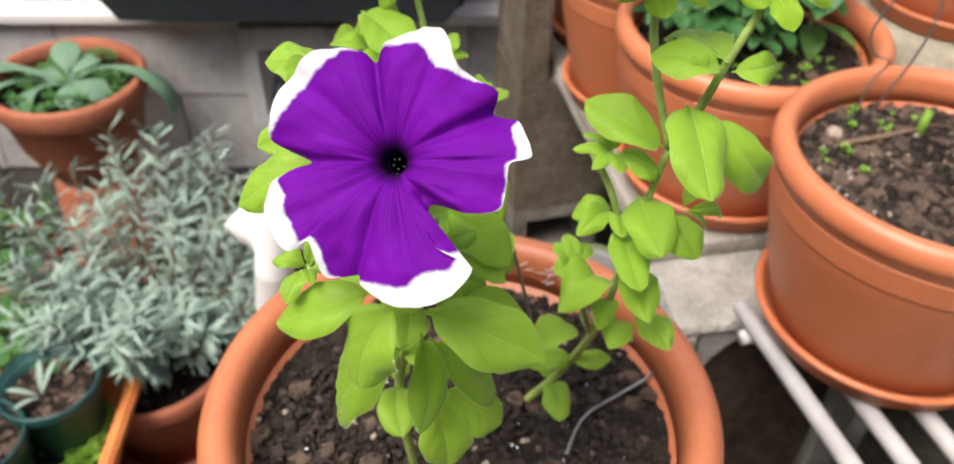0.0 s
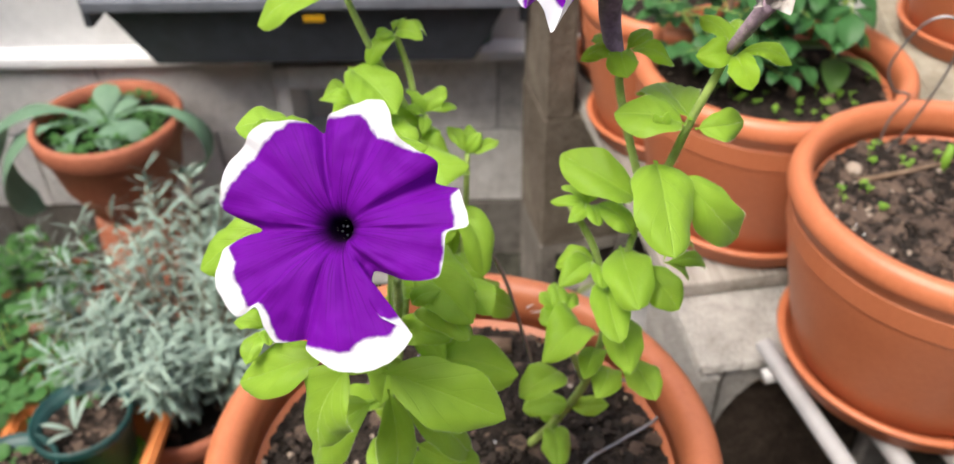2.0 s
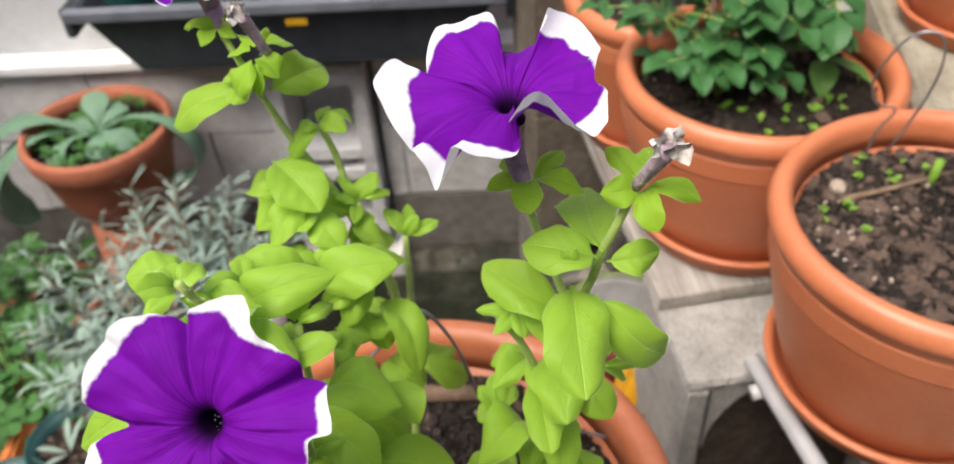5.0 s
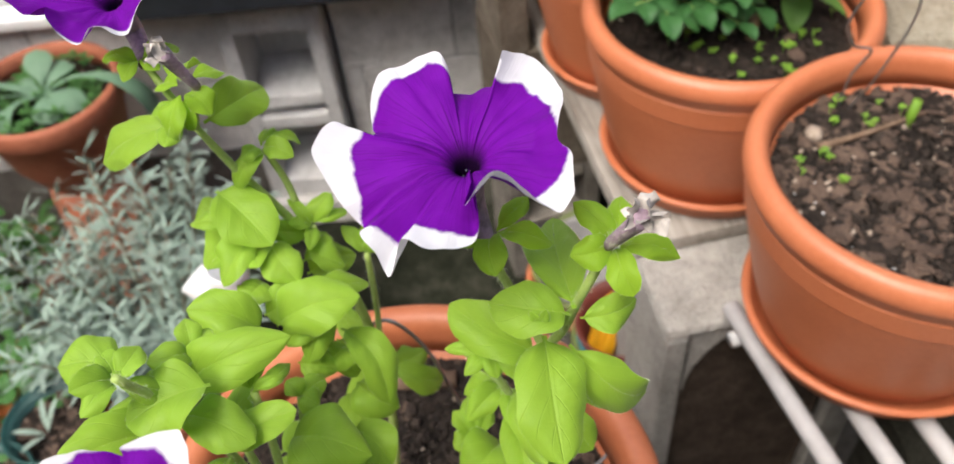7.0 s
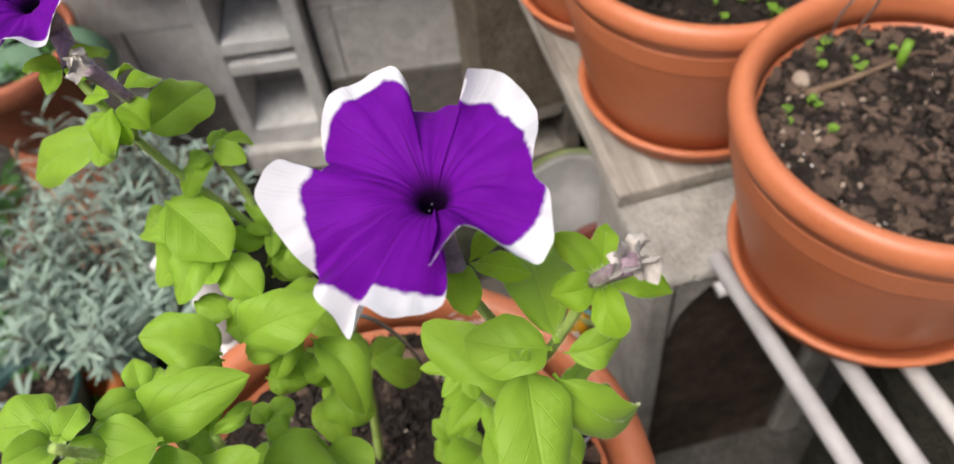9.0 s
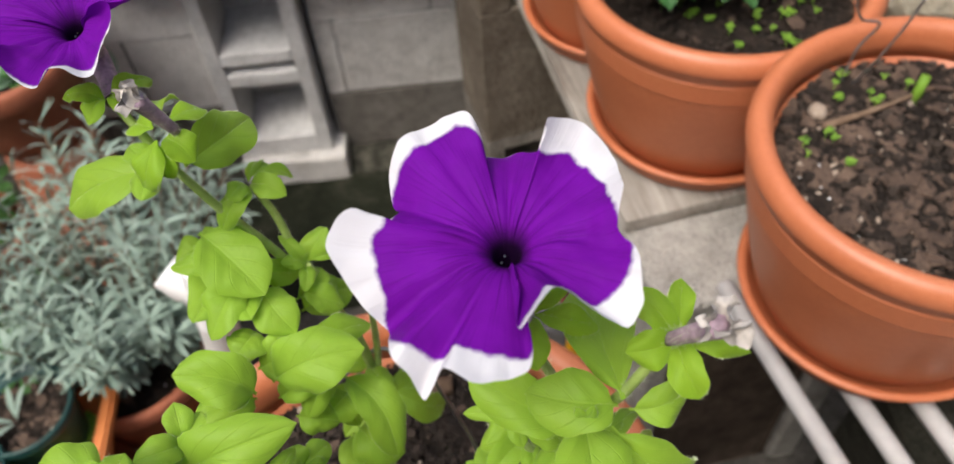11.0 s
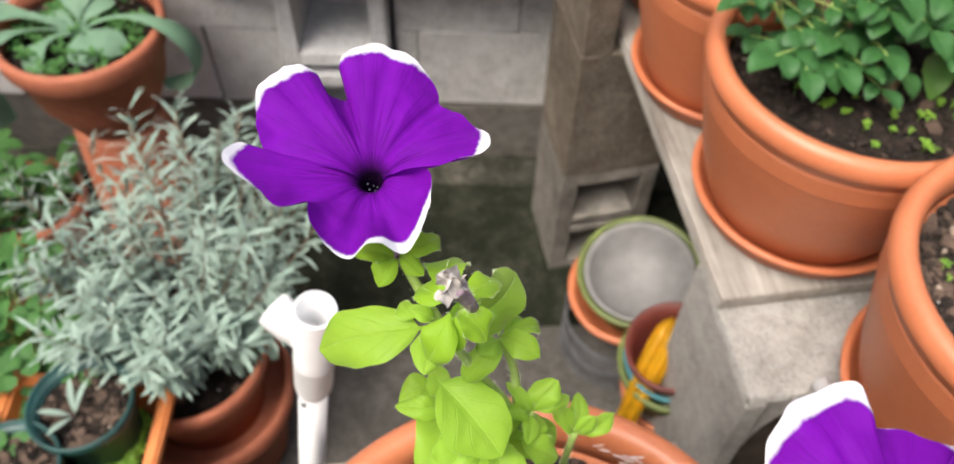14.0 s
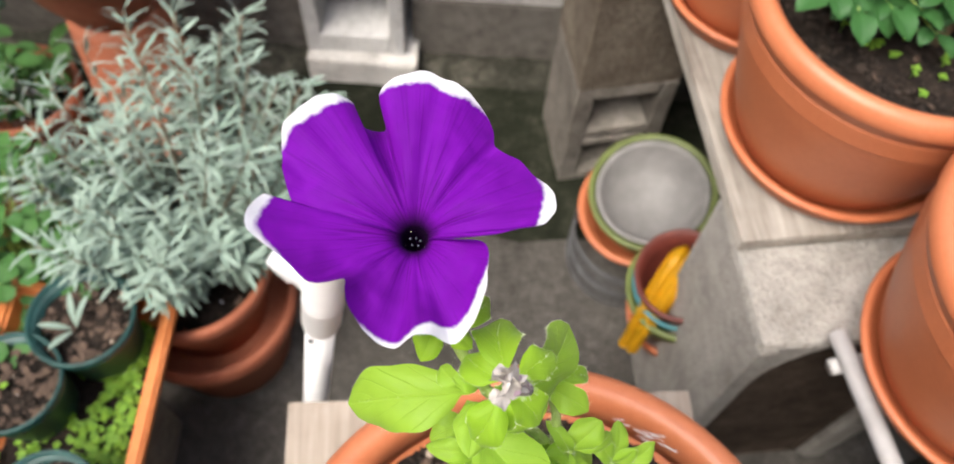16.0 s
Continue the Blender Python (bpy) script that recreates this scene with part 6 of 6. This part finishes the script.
heap = thing("pot_stack", 0.245, 0.985, 0.0, "leaning stack of olive, blue and dark red plastic pots", "pot", rx=6, ry=-11)
part("base_pot", lathe(bmesh.new(), [(0, 0), (0.062, 0), (0.080, 0.16), (0.086, 0.162), (0.086, 0.18), (0.078, 0.18), (0.06, 0.01), (0, 0.01)], 48), TERRA, heap)
part("olive_pot", lathe(bmesh.new(), [(0, 0.13), (0.060, 0.13), (0.080, 0.262), (0.085, 0.264), (0.086, 0.285), (0.078, 0.285), (0.058, 0.14), (0, 0.14)], 48), OLIVE, heap)
part("blue_pot", lathe(bmesh.new(), [(0, 0.20), (0.055, 0.20), (0.074, 0.292), (0.076, 0.298), (0.070, 0.298), (0.052, 0.21), (0, 0.21)], 48), BLUE, heap)
part("red_pot", lathe(bmesh.new(), [(0, 0.24), (0.050, 0.24), (0.066, 0.312), (0.072, 0.314), (0.073, 0.330), (0.067, 0.331), (0.060, 0.30), (0.056, 0.29), (0.045, 0.25), (0, 0.25)], 48), BROWN_POT, heap)
line = spline([(0.196, 1.000, 0.285), (0.186, 0.982, 0.330), (0.172, 0.958, 0.338), (0.154, 0.924, 0.300), (0.138, 0.890, 0.245), (0.128, 0.870, 0.205)], 5)
bm = bmesh.new()
across = Vector((0.89, -0.45, 0.05)).normalized()
rows = []
for i, p in enumerate(line):
    t = i / (len(line) - 1)
    d = (line[min(i + 1, len(line) - 1)] - line[max(i - 1, 0)]).normalized()
    out = across.cross(d).normalized()
    out = -out if out.z < 0 else out
    half = 0.016 + 0.007 * math.sin(math.pi * min(1, t * 1.15))
    rows.append([bm.verts.new(p + across * (half * k / 7) + out * (0.008 * abs(math.sin(math.pi * k / 7)) ** 0.7 - 0.003 * (k / 7) ** 2)) for k in range(-7, 8)])
for a, b in zip(rows, rows[1:]):
    for k in range(14):
        bm.faces.new((a[k], a[k + 1], b[k + 1], b[k]))
bmesh.ops.solidify(bm, geom=bm.faces[:], thickness=0.003)
tagged(part("yellow_glove", bm, YELLOW), "bright yellow folded rubber glove hanging over the pot rim", "glove")

# ---------------------------------------------------------------- dark window box with nursery pots on the wall
wb = thing("window_box", -0.44, 1.418, 0.606, "dark grey plastic window box holding green nursery pots", "planter", rz=7.5)
bm = bmesh.new()
def ring(z, l, r, d0, d1):
    return [bm.verts.new(p) for p in ((-l, d0, z), (r, d0, z), (r, d1, z), (-l, d1, z))]
rings = [ring(0.0, 0.285, 0.285, -0.060, 0.075), ring(0.118, 0.345, 0.345, -0.082, 0.09), ring(0.118, 0.360, 0.360, -0.096, 0.10), ring(0.138, 0.362, 0.362, -0.098, 0.10),
         ring(0.138, 0.348, 0.348, -0.084, 0.088), ring(0.02, 0.28, 0.28, -0.055, 0.07)]
bm.faces.new(rings[0][::-1])
for a, b in zip(rings, rings[1:]):
    for i in range(4):
        bm.faces.new((a[i], a[(i + 1) % 4], b[(i + 1) % 4], b[i]))
bm.faces.new(rings[-1])
bmesh.ops.bevel(bm, geom=[e for e in bm.edges], offset=0.003, segments=2, affect="EDGES")
box_body = part("trough", bm, SLATE, wb, smooth=False)
for nm, bx in (("rim_front", (0.735, 0.022, 0.020)),):
    o = part(nm, box(*bx, 0.004), SLATE_RIM, box_body, "grey plastic rim", smooth=False)
    o.matrix_basis = pose(0, -0.094, 0.1195)
for sx in (-0.372, 0.372):
    o = part("bracket", box(0.014, 0.05, 0.05, 0.003), SLATE, box_body, smooth=False)
    o.matrix_basis = pose(sx, -0.06, 0.085)
o = part("price_label", box(0.036, 0.0012, 0.012, 0.0), YELLOW, box_body, "small pale printed label", smooth=False)
o.matrix_basis = pose(0.02, -0.1, 0.098, 9, 0, 0)


def nursery_pot(x, y, z, R, H, label, soil=True, group="green nursery pots"):
    e = thing("nursery_pot", x, y, z, label, "flower pot", group)
    small_pot(e, [(0, 0), (R * 0.72, 0), (R * 0.74, 0.004), (R * 0.94, H - 0.018), (R, H - 0.016), (R * 1.02, H - 0.002), (R * 0.99, H), (R * 0.95, H - 0.001), (R * 0.91, H - 0.02), (R * 0.86, H - 0.05), (0, H - 0.052)], TEAL, (4, 8), 48)
    if soil:
        soil_disc("potting_soil", x, y, z + H - 0.026, R * 0.9, "bark and soil in a nursery pot", 120, 95, int(abs(x) * 1000))
    return e


for k in range(6):
    nursery_pot(-0.725 + k * 0.113, 1.378 + k * 0.0148, 0.622, 0.050, 0.155, "dark green plastic nursery pot standing in the window box", False, "nursery pots in the window box")

# ---------------------------------------------------------------- orange trough with nursery pots
tr = thing("orange_trough", -0.575, 0.505, 0.190, "rectangular orange plastic trough with mossy soil", "planter", rz=8)
bm = bmesh.new()
def ring2(z, l, d):
    return [bm.verts.new(p) for p in ((-l, -d, z), (l, -d, z), (l, d, z), (-l, d, z))]
rg = [ring2(0, 0.048, 0.18), ring2(0.165, 0.102, 0.233), ring2(0.165, 0.114, 0.244), ring2(0.187, 0.115, 0.245), ring2(0.187, 0.098, 0.228), ring2(0.13, 0.082, 0.208)]
bm.faces.new(rg[0][::-1])
for a, b in zip(rg, rg[1:]):
    for i in range(4):
        bm.faces.new((a[i], a[(i + 1) % 4], b[(i + 1) % 4], b[i]))
bm.faces.new(rg[-1])
bmesh.ops.bevel(bm, geom=[e for e in bm.edges], offset=0.004, segments=2, affect="EDGES")
part("trough", bm, ORANGE, tr, smooth=False)
bm = bmesh.new()
bmesh.ops.create_grid(bm, x_segments=18, y_segments=40, size=1)
for v in bm.verts:
    v.co = Vector((v.co.x * 0.083, v.co.y * 0.209, 0.134 + 0.005 * noise.noise(Vector((v.co.x * 5, v.co.y * 12, 1)))))
part("soil_bed", bm, SOIL, tr, "dark damp soil")
st = new_store()
rnd = random.Random(12)
for _ in range(1500):
    x, y = rnd.uniform(-0.078, 0.080), rnd.uniform(-0.204, 0.204)
    if x < 0.02 + 0.03 * noise.noise(Vector((x * 20, y * 20, 3))) and rnd.random() < 0.8:
        continue
    rosette(st, Vector((x, y, 0.138 + rnd.uniform(0, 0.016))), rnd.randint(3, 4), 0.007, 0.006, rnd, 0.9, 0.4, 0.2, 4, 3)
o = mesh_part("moss", st[0], st[1], SEEDLING, tr, "bright green moss and seedlings", uvs=st[2])
o["kind"] = "stuff"
o = tagged(part("crate", box(0.09, 0.34, 0.189, 0.006), CONC_DARK, smooth=False), "grey block under the orange trough", "concrete block")
o.matrix_basis = pose(-0.58, 0.50, 0.0, 0, 0, 8)

nursery_pot(-0.578, 0.682, 0.322, 0.065, 0.112, "dark green plastic nursery pot with bark and a grey seedling")
nursery_pot(-0.632, 0.588, 0.322, 0.063, 0.105, "dark green plastic nursery pot with soil and a small weed")
nursery_pot(-0.535, 0.462, 0.322, 0.062, 0.100, "dark green plastic nursery pot with a small yellow-green weed")
cut = thing("lavender_seedling", -0.588, 0.672, 0.408, "small grey-green lavender cutting in a nursery pot", "plant")
for k, a in enumerate((3.4, 1.9, 1.1, 4.4)):
    st = new_store()
    leaf_data((0, 0, 0), (math.cos(a), math.sin(a), 0.9 + 0.5 * (k % 3)), (0, 0, 1), 0.046 + 0.006 * (k % 3), 0.0085, 0.3, 0.3, 0.55, 0.0, 0.1, 9, 5, st, 1.8, k)
    mesh_part("leaf", st[0], st[1], LAV_LEAF, cut, uvs=st[2])
seedlings("weed_seedling", [(-0.644, 0.583, 0.400), (-0.535, 0.460, 0.396), (-0.520, 0.472, 0.396)], 15, "yellow-green weed seedling in a nursery pot", 0.014)

# ---------------------------------------------------------------- lavender
LX, LY = -0.525, 0.828
e = thing("flower_pot", LX, LY, 0.0, "wide weathered terracotta-coloured pot around the lavender pot", "flower pot")
small_pot(e, [(0, 0), (0.10, 0), (0.125, 0.16), (0.136, 0.165), (0.139, 0.19), (0.134, 0.205), (0.126, 0.203), (0.118, 0.16), (0, 0.15)], TERRA_OLD, (3, 6))
e = thing("flower_pot", LX, LY, 0.152, "weathered terracotta-coloured pot holding the lavender", "flower pot")
small_pot(e, [(0, 0.001), (0.086, 0.001), (0.108, 0.135), (0.117, 0.140), (0.121, 0.164), (0.116, 0.172), (0.109, 0.169), (0.103, 0.13), (0, 0.120)], TERRA_OLD, (3, 6))
soil_disc("potting_soil", LX, LY, 0.286, 0.104, "dark soil under the lavender", 220, 30, 21)


def lavender(x, y, z, seed, stems=135):
    e = thing("lavender", x, y, z, "bushy silver-green lavender with narrow leaves", "plant")
    rnd = random.Random(seed)
    sv, sf = [], []
    rest = new_store()
    single = 0
    for k in range(stems):
        a = rnd.uniform(0, 6.283)
        tilt = rnd.random() ** 0.6 * 1.08
        ln = rnd.uniform(0.15, 0.275) * (1 - 0.25 * (tilt > 0.9)) * (0.72 if math.sin(a) < -0.3 else 1)
        d = Vector((math.cos(a) * math.sin(tilt) - 0.08, math.sin(a) * math.sin(tilt) + 0.14, math.cos(tilt) * 1.0))
        p0 = Vector((0.06 * math.cos(a) * rnd.random(), 0.06 * math.sin(a) * rnd.random(), 0))
        mid = p0 + d * ln * 0.5 + Vector((0, 0, 0.02))
        end = p0 + d * ln + Vector((0, 0, 0.05))
        line = spline([p0, mid, end], 10)
        tube_data(line, (0.0018, 0.0010), 5, sv, sf)
        n = len(line)
        for i in range(5, n):
            for rep in range(2 if i < n - 5 else 3):
                ph = i * 1.57 + rep * 3.14 + rnd.uniform(-0.4, 0.4)
                ax = (line[min(i + 1, n - 1)] - line[i - 1]).normalized()
                s = ax.orthogonal().normalized()
                out = s * math.cos(ph) + ax.cross(s) * math.sin(ph)
                own = d.y < 0.0 and i > n - 9 and single < 300
                st = new_store() if own else rest
                leaf_data(line[i], ax * rnd.uniform(0.4, 1.0) + out, ax - out * 0.4 + Vector((0, 0, 0.4)), rnd.uniform(0.028, 0.048), rnd.uniform(0.0042, 0.0062), rnd.uniform(-0.1, 0.45), 0.25, 0.55, 0, 0.05, 6, 3, st, 2.0, i)
                if own:
                    single += 1
                    mesh_part("leaf", st[0], st[1], LAV_LEAF, e, uvs=st[2])
    mesh_part("foliage", rest[0], rest[1], LAV_LEAF, e, uvs=rest[2])["kind"] = "stuff"
    mesh_part("woody_base", sv, sf, BARK, e)["kind"] = "stuff"
    return e


lavender(LX, LY + 0.03, 0.29, 7)

# ---------------------------------------------------------------- succulent pot at the wall
KX, KY = -0.808, 1.262
e = thing("pot_stand", KX, KY, 0.0, "weathered upturned terracotta pot used as a stand", "flower pot")
part("rim", lathe(bmesh.new(), [(0.09, 0.001), (0.121, 0.001), (0.123, 0.028), (0.119, 0.033), (0.09, 0.033)], 56), TERRA_OLD, e)
part("body", lathe(bmesh.new(), [(0, 0), (0.117, 0), (0.117, 0.03), (0.105, 0.035), (0.080, 0.313), (0.075, 0.323), (0, 0.323)], 56), TERRA_OLD, e)
e = thing("flower_pot", KX, KY, 0.324, "round terracotta-coloured pot with a scalloped succulent", "flower pot")
small_pot(e, [(0, 0), (0.060, 0), (0.072, 0.010), (0.108, 0.085), (0.122, 0.155), (0.127, 0.158), (0.133, 0.17), (0.136, 0.198), (0.131, 0.206), (0.122, 0.203), (0.117, 0.16), (0, 0.15)], TERRA_OLD, (5, 9), 64)
soil_disc("potting_soil", KX, KY, 0.496, 0.116, "mossy soil under the succulent", 150, 20, 22)
ku = thing("succulent", KX, KY, 0.498, "succulent with broad drooping grey-green scalloped leaves", "plant")
for k, (a, ln, w, up, bend) in enumerate(((186, 0.33, 0.12, 0.62, 1.15), (203, 0.36, 0.12, 0.50, 1.6), (236, 0.23, 0.125, 0.70, 2.2), (4, 0.36, 0.055, 1.05, 2.2), (75, 0.085, 0.06, 1.1, 0.7), (150, 0.12, 0.06, 0.7, 1.2), (300, 0.09, 0.05, 0.7, 0.8), (335, 0.11, 0.05, 0.9, 0.9), (110, 0.09, 0.05, 1.3, 0.4))):
    st = new_store()
    a = radians(a)
    leaf_data((0, 0, 0.01), (math.cos(a), math.sin(a), up), (0, 0, 1), ln, w, bend, -0.15, 0.62, 0.03, 0.2, 16, 9, st, 2.6, k)
    mesh_part("leaf", st[0], st[1], CABBAGE, ku, uvs=st[2])
st = new_store()
rnd = random.Random(31)
for _ in range(140):
    a, r = rnd.uniform(0, 6.283), 0.105 * math.sqrt(rnd.random())
    rosette(st, Vector((r * math.cos(a), r * math.sin(a), rnd.uniform(0.0, 0.02))), 4, 0.016, 0.008, rnd, 1.0, 0.3, 0.2, 5, 3)
o = tagged(mesh_part("ground_cover", st[0], st[1], CLOVER, uvs=st[2]), "small green ground cover in the succulent pot", "plant")
o.location = (KX, KY, 0.500)


# ---------------------------------------------------------------- clover and leafy weeds by the trough
def clover_patch(x, y, z, n, spread, size, seed, label, material, height=0.12):
    e = thing("clover_plant", x, y, z, label, "plant")
    rnd = random.Random(seed)
    sv, sf = [], []
    for _ in range(n):
        a, r = rnd.uniform(0, 6.283), spread * math.sqrt(rnd.random())
        top = Vector((r * math.cos(a), r * math.sin(a), height * rnd.uniform(0.5, 1.1)))
        root = Vector((top.x * 0.3, top.y * 0.3, -0.02))
        tube_data(spline([root, root.lerp(top, 0.6) + Vector((0, 0, 0.02)), top], 4), 0.0009, 5, sv, sf)
        st = new_store()
        s = size * rnd.uniform(0.7, 1.25)
        a0 = rnd.uniform(0, 6.283)
        tilt = Vector((rnd.uniform(-0.3, 0.3), rnd.uniform(-0.5, 0.2), 1))
        for k in range(3):
            b = a0 + k * 2.094
            leaf_data(top, (math.cos(b), math.sin(b), rnd.uniform(-0.1, 0.25)), tilt, s, s * 0.95, 0.25, 0.18, 0.58, 0.02, 0.05, 8, 7, st, 2.6, k)
        mesh_part("leaf", st[0], st[1], material, e, uvs=st[2])
    mesh_part("stalk_growth", sv, sf, PET_STEM, e)["kind"] = "stuff"
    return e


def plain_pot(x, y, R, H, label, material):
    e = thing("flower_pot", x, y, 0.0, label, "flower pot")
    part("body", lathe(bmesh.new(), [(0, 0), (R * 0.7, 0), (R * 0.92, H - 0.03), (R, H - 0.028), (R, H), (R * 0.93, H), (R * 0.88, H - 0.03), (0, H - 0.035)], 48), material, e)
    soil_disc("potting_soil", x, y, H - 0.032, R * 0.86, "soil in a pot of clover", 80, 20, int(R * 1000))
    return e


plain_pot(-0.76, 0.80, 0.10, 0.30, "weathered terracotta-coloured pot with clover", TERRA_OLD)
clover_patch(-0.745, 0.775, 0.285, 120, 0.17, 0.025, 41, "spreading green clover with three-part leaves", CLOVER)
plain_pot(-1.00, 1.17, 0.10, 0.16, "weathered pot with leafy green weeds", TERRA_OLD)
e = thing("leafy_weed", -1.00, 1.17, 0.145, "leafy mid-green weed with oval leaves", "plant")
rnd = random.Random(44)
for _ in range(26):
    st = new_store()
    p = Vector((rnd.uniform(-0.08, 0.08), rnd.uniform(-0.08, 0.08), rnd.uniform(0.0, 0.12)))
    rosette(st, p, 4, 0.055, 0.026, rnd, 0.8, 0.5, 0.2, 8, 5)
    mesh_part("leaf_whorl", st[0], st[1], CLOVER, e, uvs=st[2])
v, f = [], []
for _ in range(14):
    q = Vector((rnd.uniform(-0.07, 0.07), rnd.uniform(-0.07, 0.07), rnd.uniform(0.05, 0.12)))
    tube_data([Vector((q.x * 0.4, q.y * 0.4, -0.01)), q], 0.0015, 5, v, f)
mesh_part("stalk_bundle", v, f, PET_STEM, e)["kind"] = "stuff"

# ---------------------------------------------------------------- crumpled wire netting
v, f = [], []
cell = 0.017
for i in range(15):
    for j in range(26):
        cx, cz = i * cell * 1.5, j * cell * 1.732 + (cell * 0.866 if i % 2 else 0)
        if cz > 0.60 - cx * 0.9:
            continue
        ring = []
        for k in range(4):
            a = radians(60 * k)
            x, zz = cx + cell * math.cos(a), cz + cell * math.sin(a)
            n1 = noise.noise(Vector((x * 9, zz * 9, 2)))
            ring.append(Vector((x + 0.02 * n1, 0.09 * noise.noise(Vector((x * 5, zz * 5, 7))) + 0.03 * n1, zz)))
        tube_data(ring, 0.0007, 4, v, f, cap=False)
net = tagged(mesh_part("wire_netting", v, f, WIRE), "crumpled galvanised wire netting leaning in the corner", "netting")
net.matrix_basis = pose(-1.215, 1.06, 0.0, 0, 0, 4)

# ---------------------------------------------------------------- young shrub beside the rose
sh = thing("young_shrub", 0.361, 1.067, 0.788, "young shrub with pointed mid-green leaves in the rose pot", "plant")
rnd = random.Random(77)
main = spline([(0, 0, -0.01), (0.004, 0.004, 0.06), (-0.004, 0.010, 0.13), (0.006, 0.016, 0.21)], 8)
v, f = tube_data(main, (0.0028, 0.0014), 8)
mesh_part("stem", v, f, PET_STEM, sh)
twig = spline([(0.0, 0.008, 0.10), (0.04, 0.004, 0.13), (0.09, 0.0, 0.165)], 6)
v, f = tube_data(twig, (0.0014, 0.0008), 6)
mesh_part("side_twig", v, f, PET_STEM, sh)
for s, a, ln, w, up in ((0.18, 265, 0.062, 0.034, 0.1), (0.2, 330, 0.070, 0.020, 0.15), (0.22, 175, 0.085, 0.024, 0.3), (0.34, 150, 0.070, 0.022, 0.5), (0.36, 300, 0.055, 0.018, 0.5), (0.5, 20, 0.055, 0.020, 0.6), (0.55, 210, 0.055, 0.020, 0.7), (0.75, 100, 0.045, 0.018, 0.8), (0.8, 280, 0.045, 0.017, 0.8), (0.98, 200, 0.04, 0.015, 1.2)):
    st = new_store()
    a = radians(a)
    leaf_data(main[int(s * (len(main) - 1))], (math.cos(a), math.sin(a), up), (0, 0, 1), ln, w, rnd.uniform(0.4, 0.8), 0.25, 0.42, 0.03, 0.08, 11, 7, st, 1.0, rnd.randint(0, 999))
    mesh_part("leaf", st[0], st[1], SHRUB_LEAF, sh, uvs=st[2])
for k in range(4, len(twig), 2):
    for q in (1, -1):
        st = new_store()
        leaf_data(twig[k], (0.5, 0.6 * q, 0.4), (0, 0, 1), 0.018, 0.009, 0.3, 0.2, 0.5, 0.0, 0.1, 7, 5, st, 1.6, k)
        mesh_part("leaf", st[0], st[1], SEEDLING, sh, uvs=st[2])

# ---------------------------------------------------------------- wall blocks
COURSES = ((0.000, 0.190, -0.052), (0.194, 0.375, 0.058), (0.379, 0.539, 0.247))
rnd = random.Random(5)
for z0, z1, joint in COURSES:
    full = bpy.data.meshes.new("wall_block")
    b2 = box(0.394, 0.03, z1 - z0, 0.004, 0.0018, int(z0 * 100) + 7, 3)
    b2.to_mesh(full)
    b2.free()
    # bottom course takes the darker colour with ground shade painted in
    paint = CONC_LOW_SHADED if z0 < 0.1 else CONC
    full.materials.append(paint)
    for k in range(-4, 6):
        s0 = joint + 0.398 * k
        pieces = [(s0 + 0.002, s0 + 0.396)]
        if s0 < -0.18 < s0 + 0.396:
            pieces = [(s0 + 0.002, -0.183)]
            if s0 + 0.396 > 0.022:
                pieces.append((0.018, s0 + 0.396))
        elif s0 < 0.018 < s0 + 0.396:
            pieces = [(0.018, s0 + 0.396)]
        for a, b in pieces:
            if b - a < 0.012 or (a > -0.19 and b < 0.018):
                continue
            me = full
            if b - a < 0.39:
                me = bpy.data.meshes.new("wall_block")
                b2 = box(b - a, 0.03, z1 - z0, 0.004, 0.0018, k + 60, 3)
                b2.to_mesh(me)
                b2.free()
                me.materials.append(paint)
            # left blocks: dust plus extra whiteness in place of stronger light
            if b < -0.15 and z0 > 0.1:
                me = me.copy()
                me.materials[0] = CONC_DUSTY_LIT
            o = new("block", me)
            o.parent = wall_back
            o.matrix_parent_inverse = Matrix.Identity(4)
            o.matrix_basis = pose((a + b) / 2, 0.015 + rnd.uniform(-0.0015, 0.0015), z0)
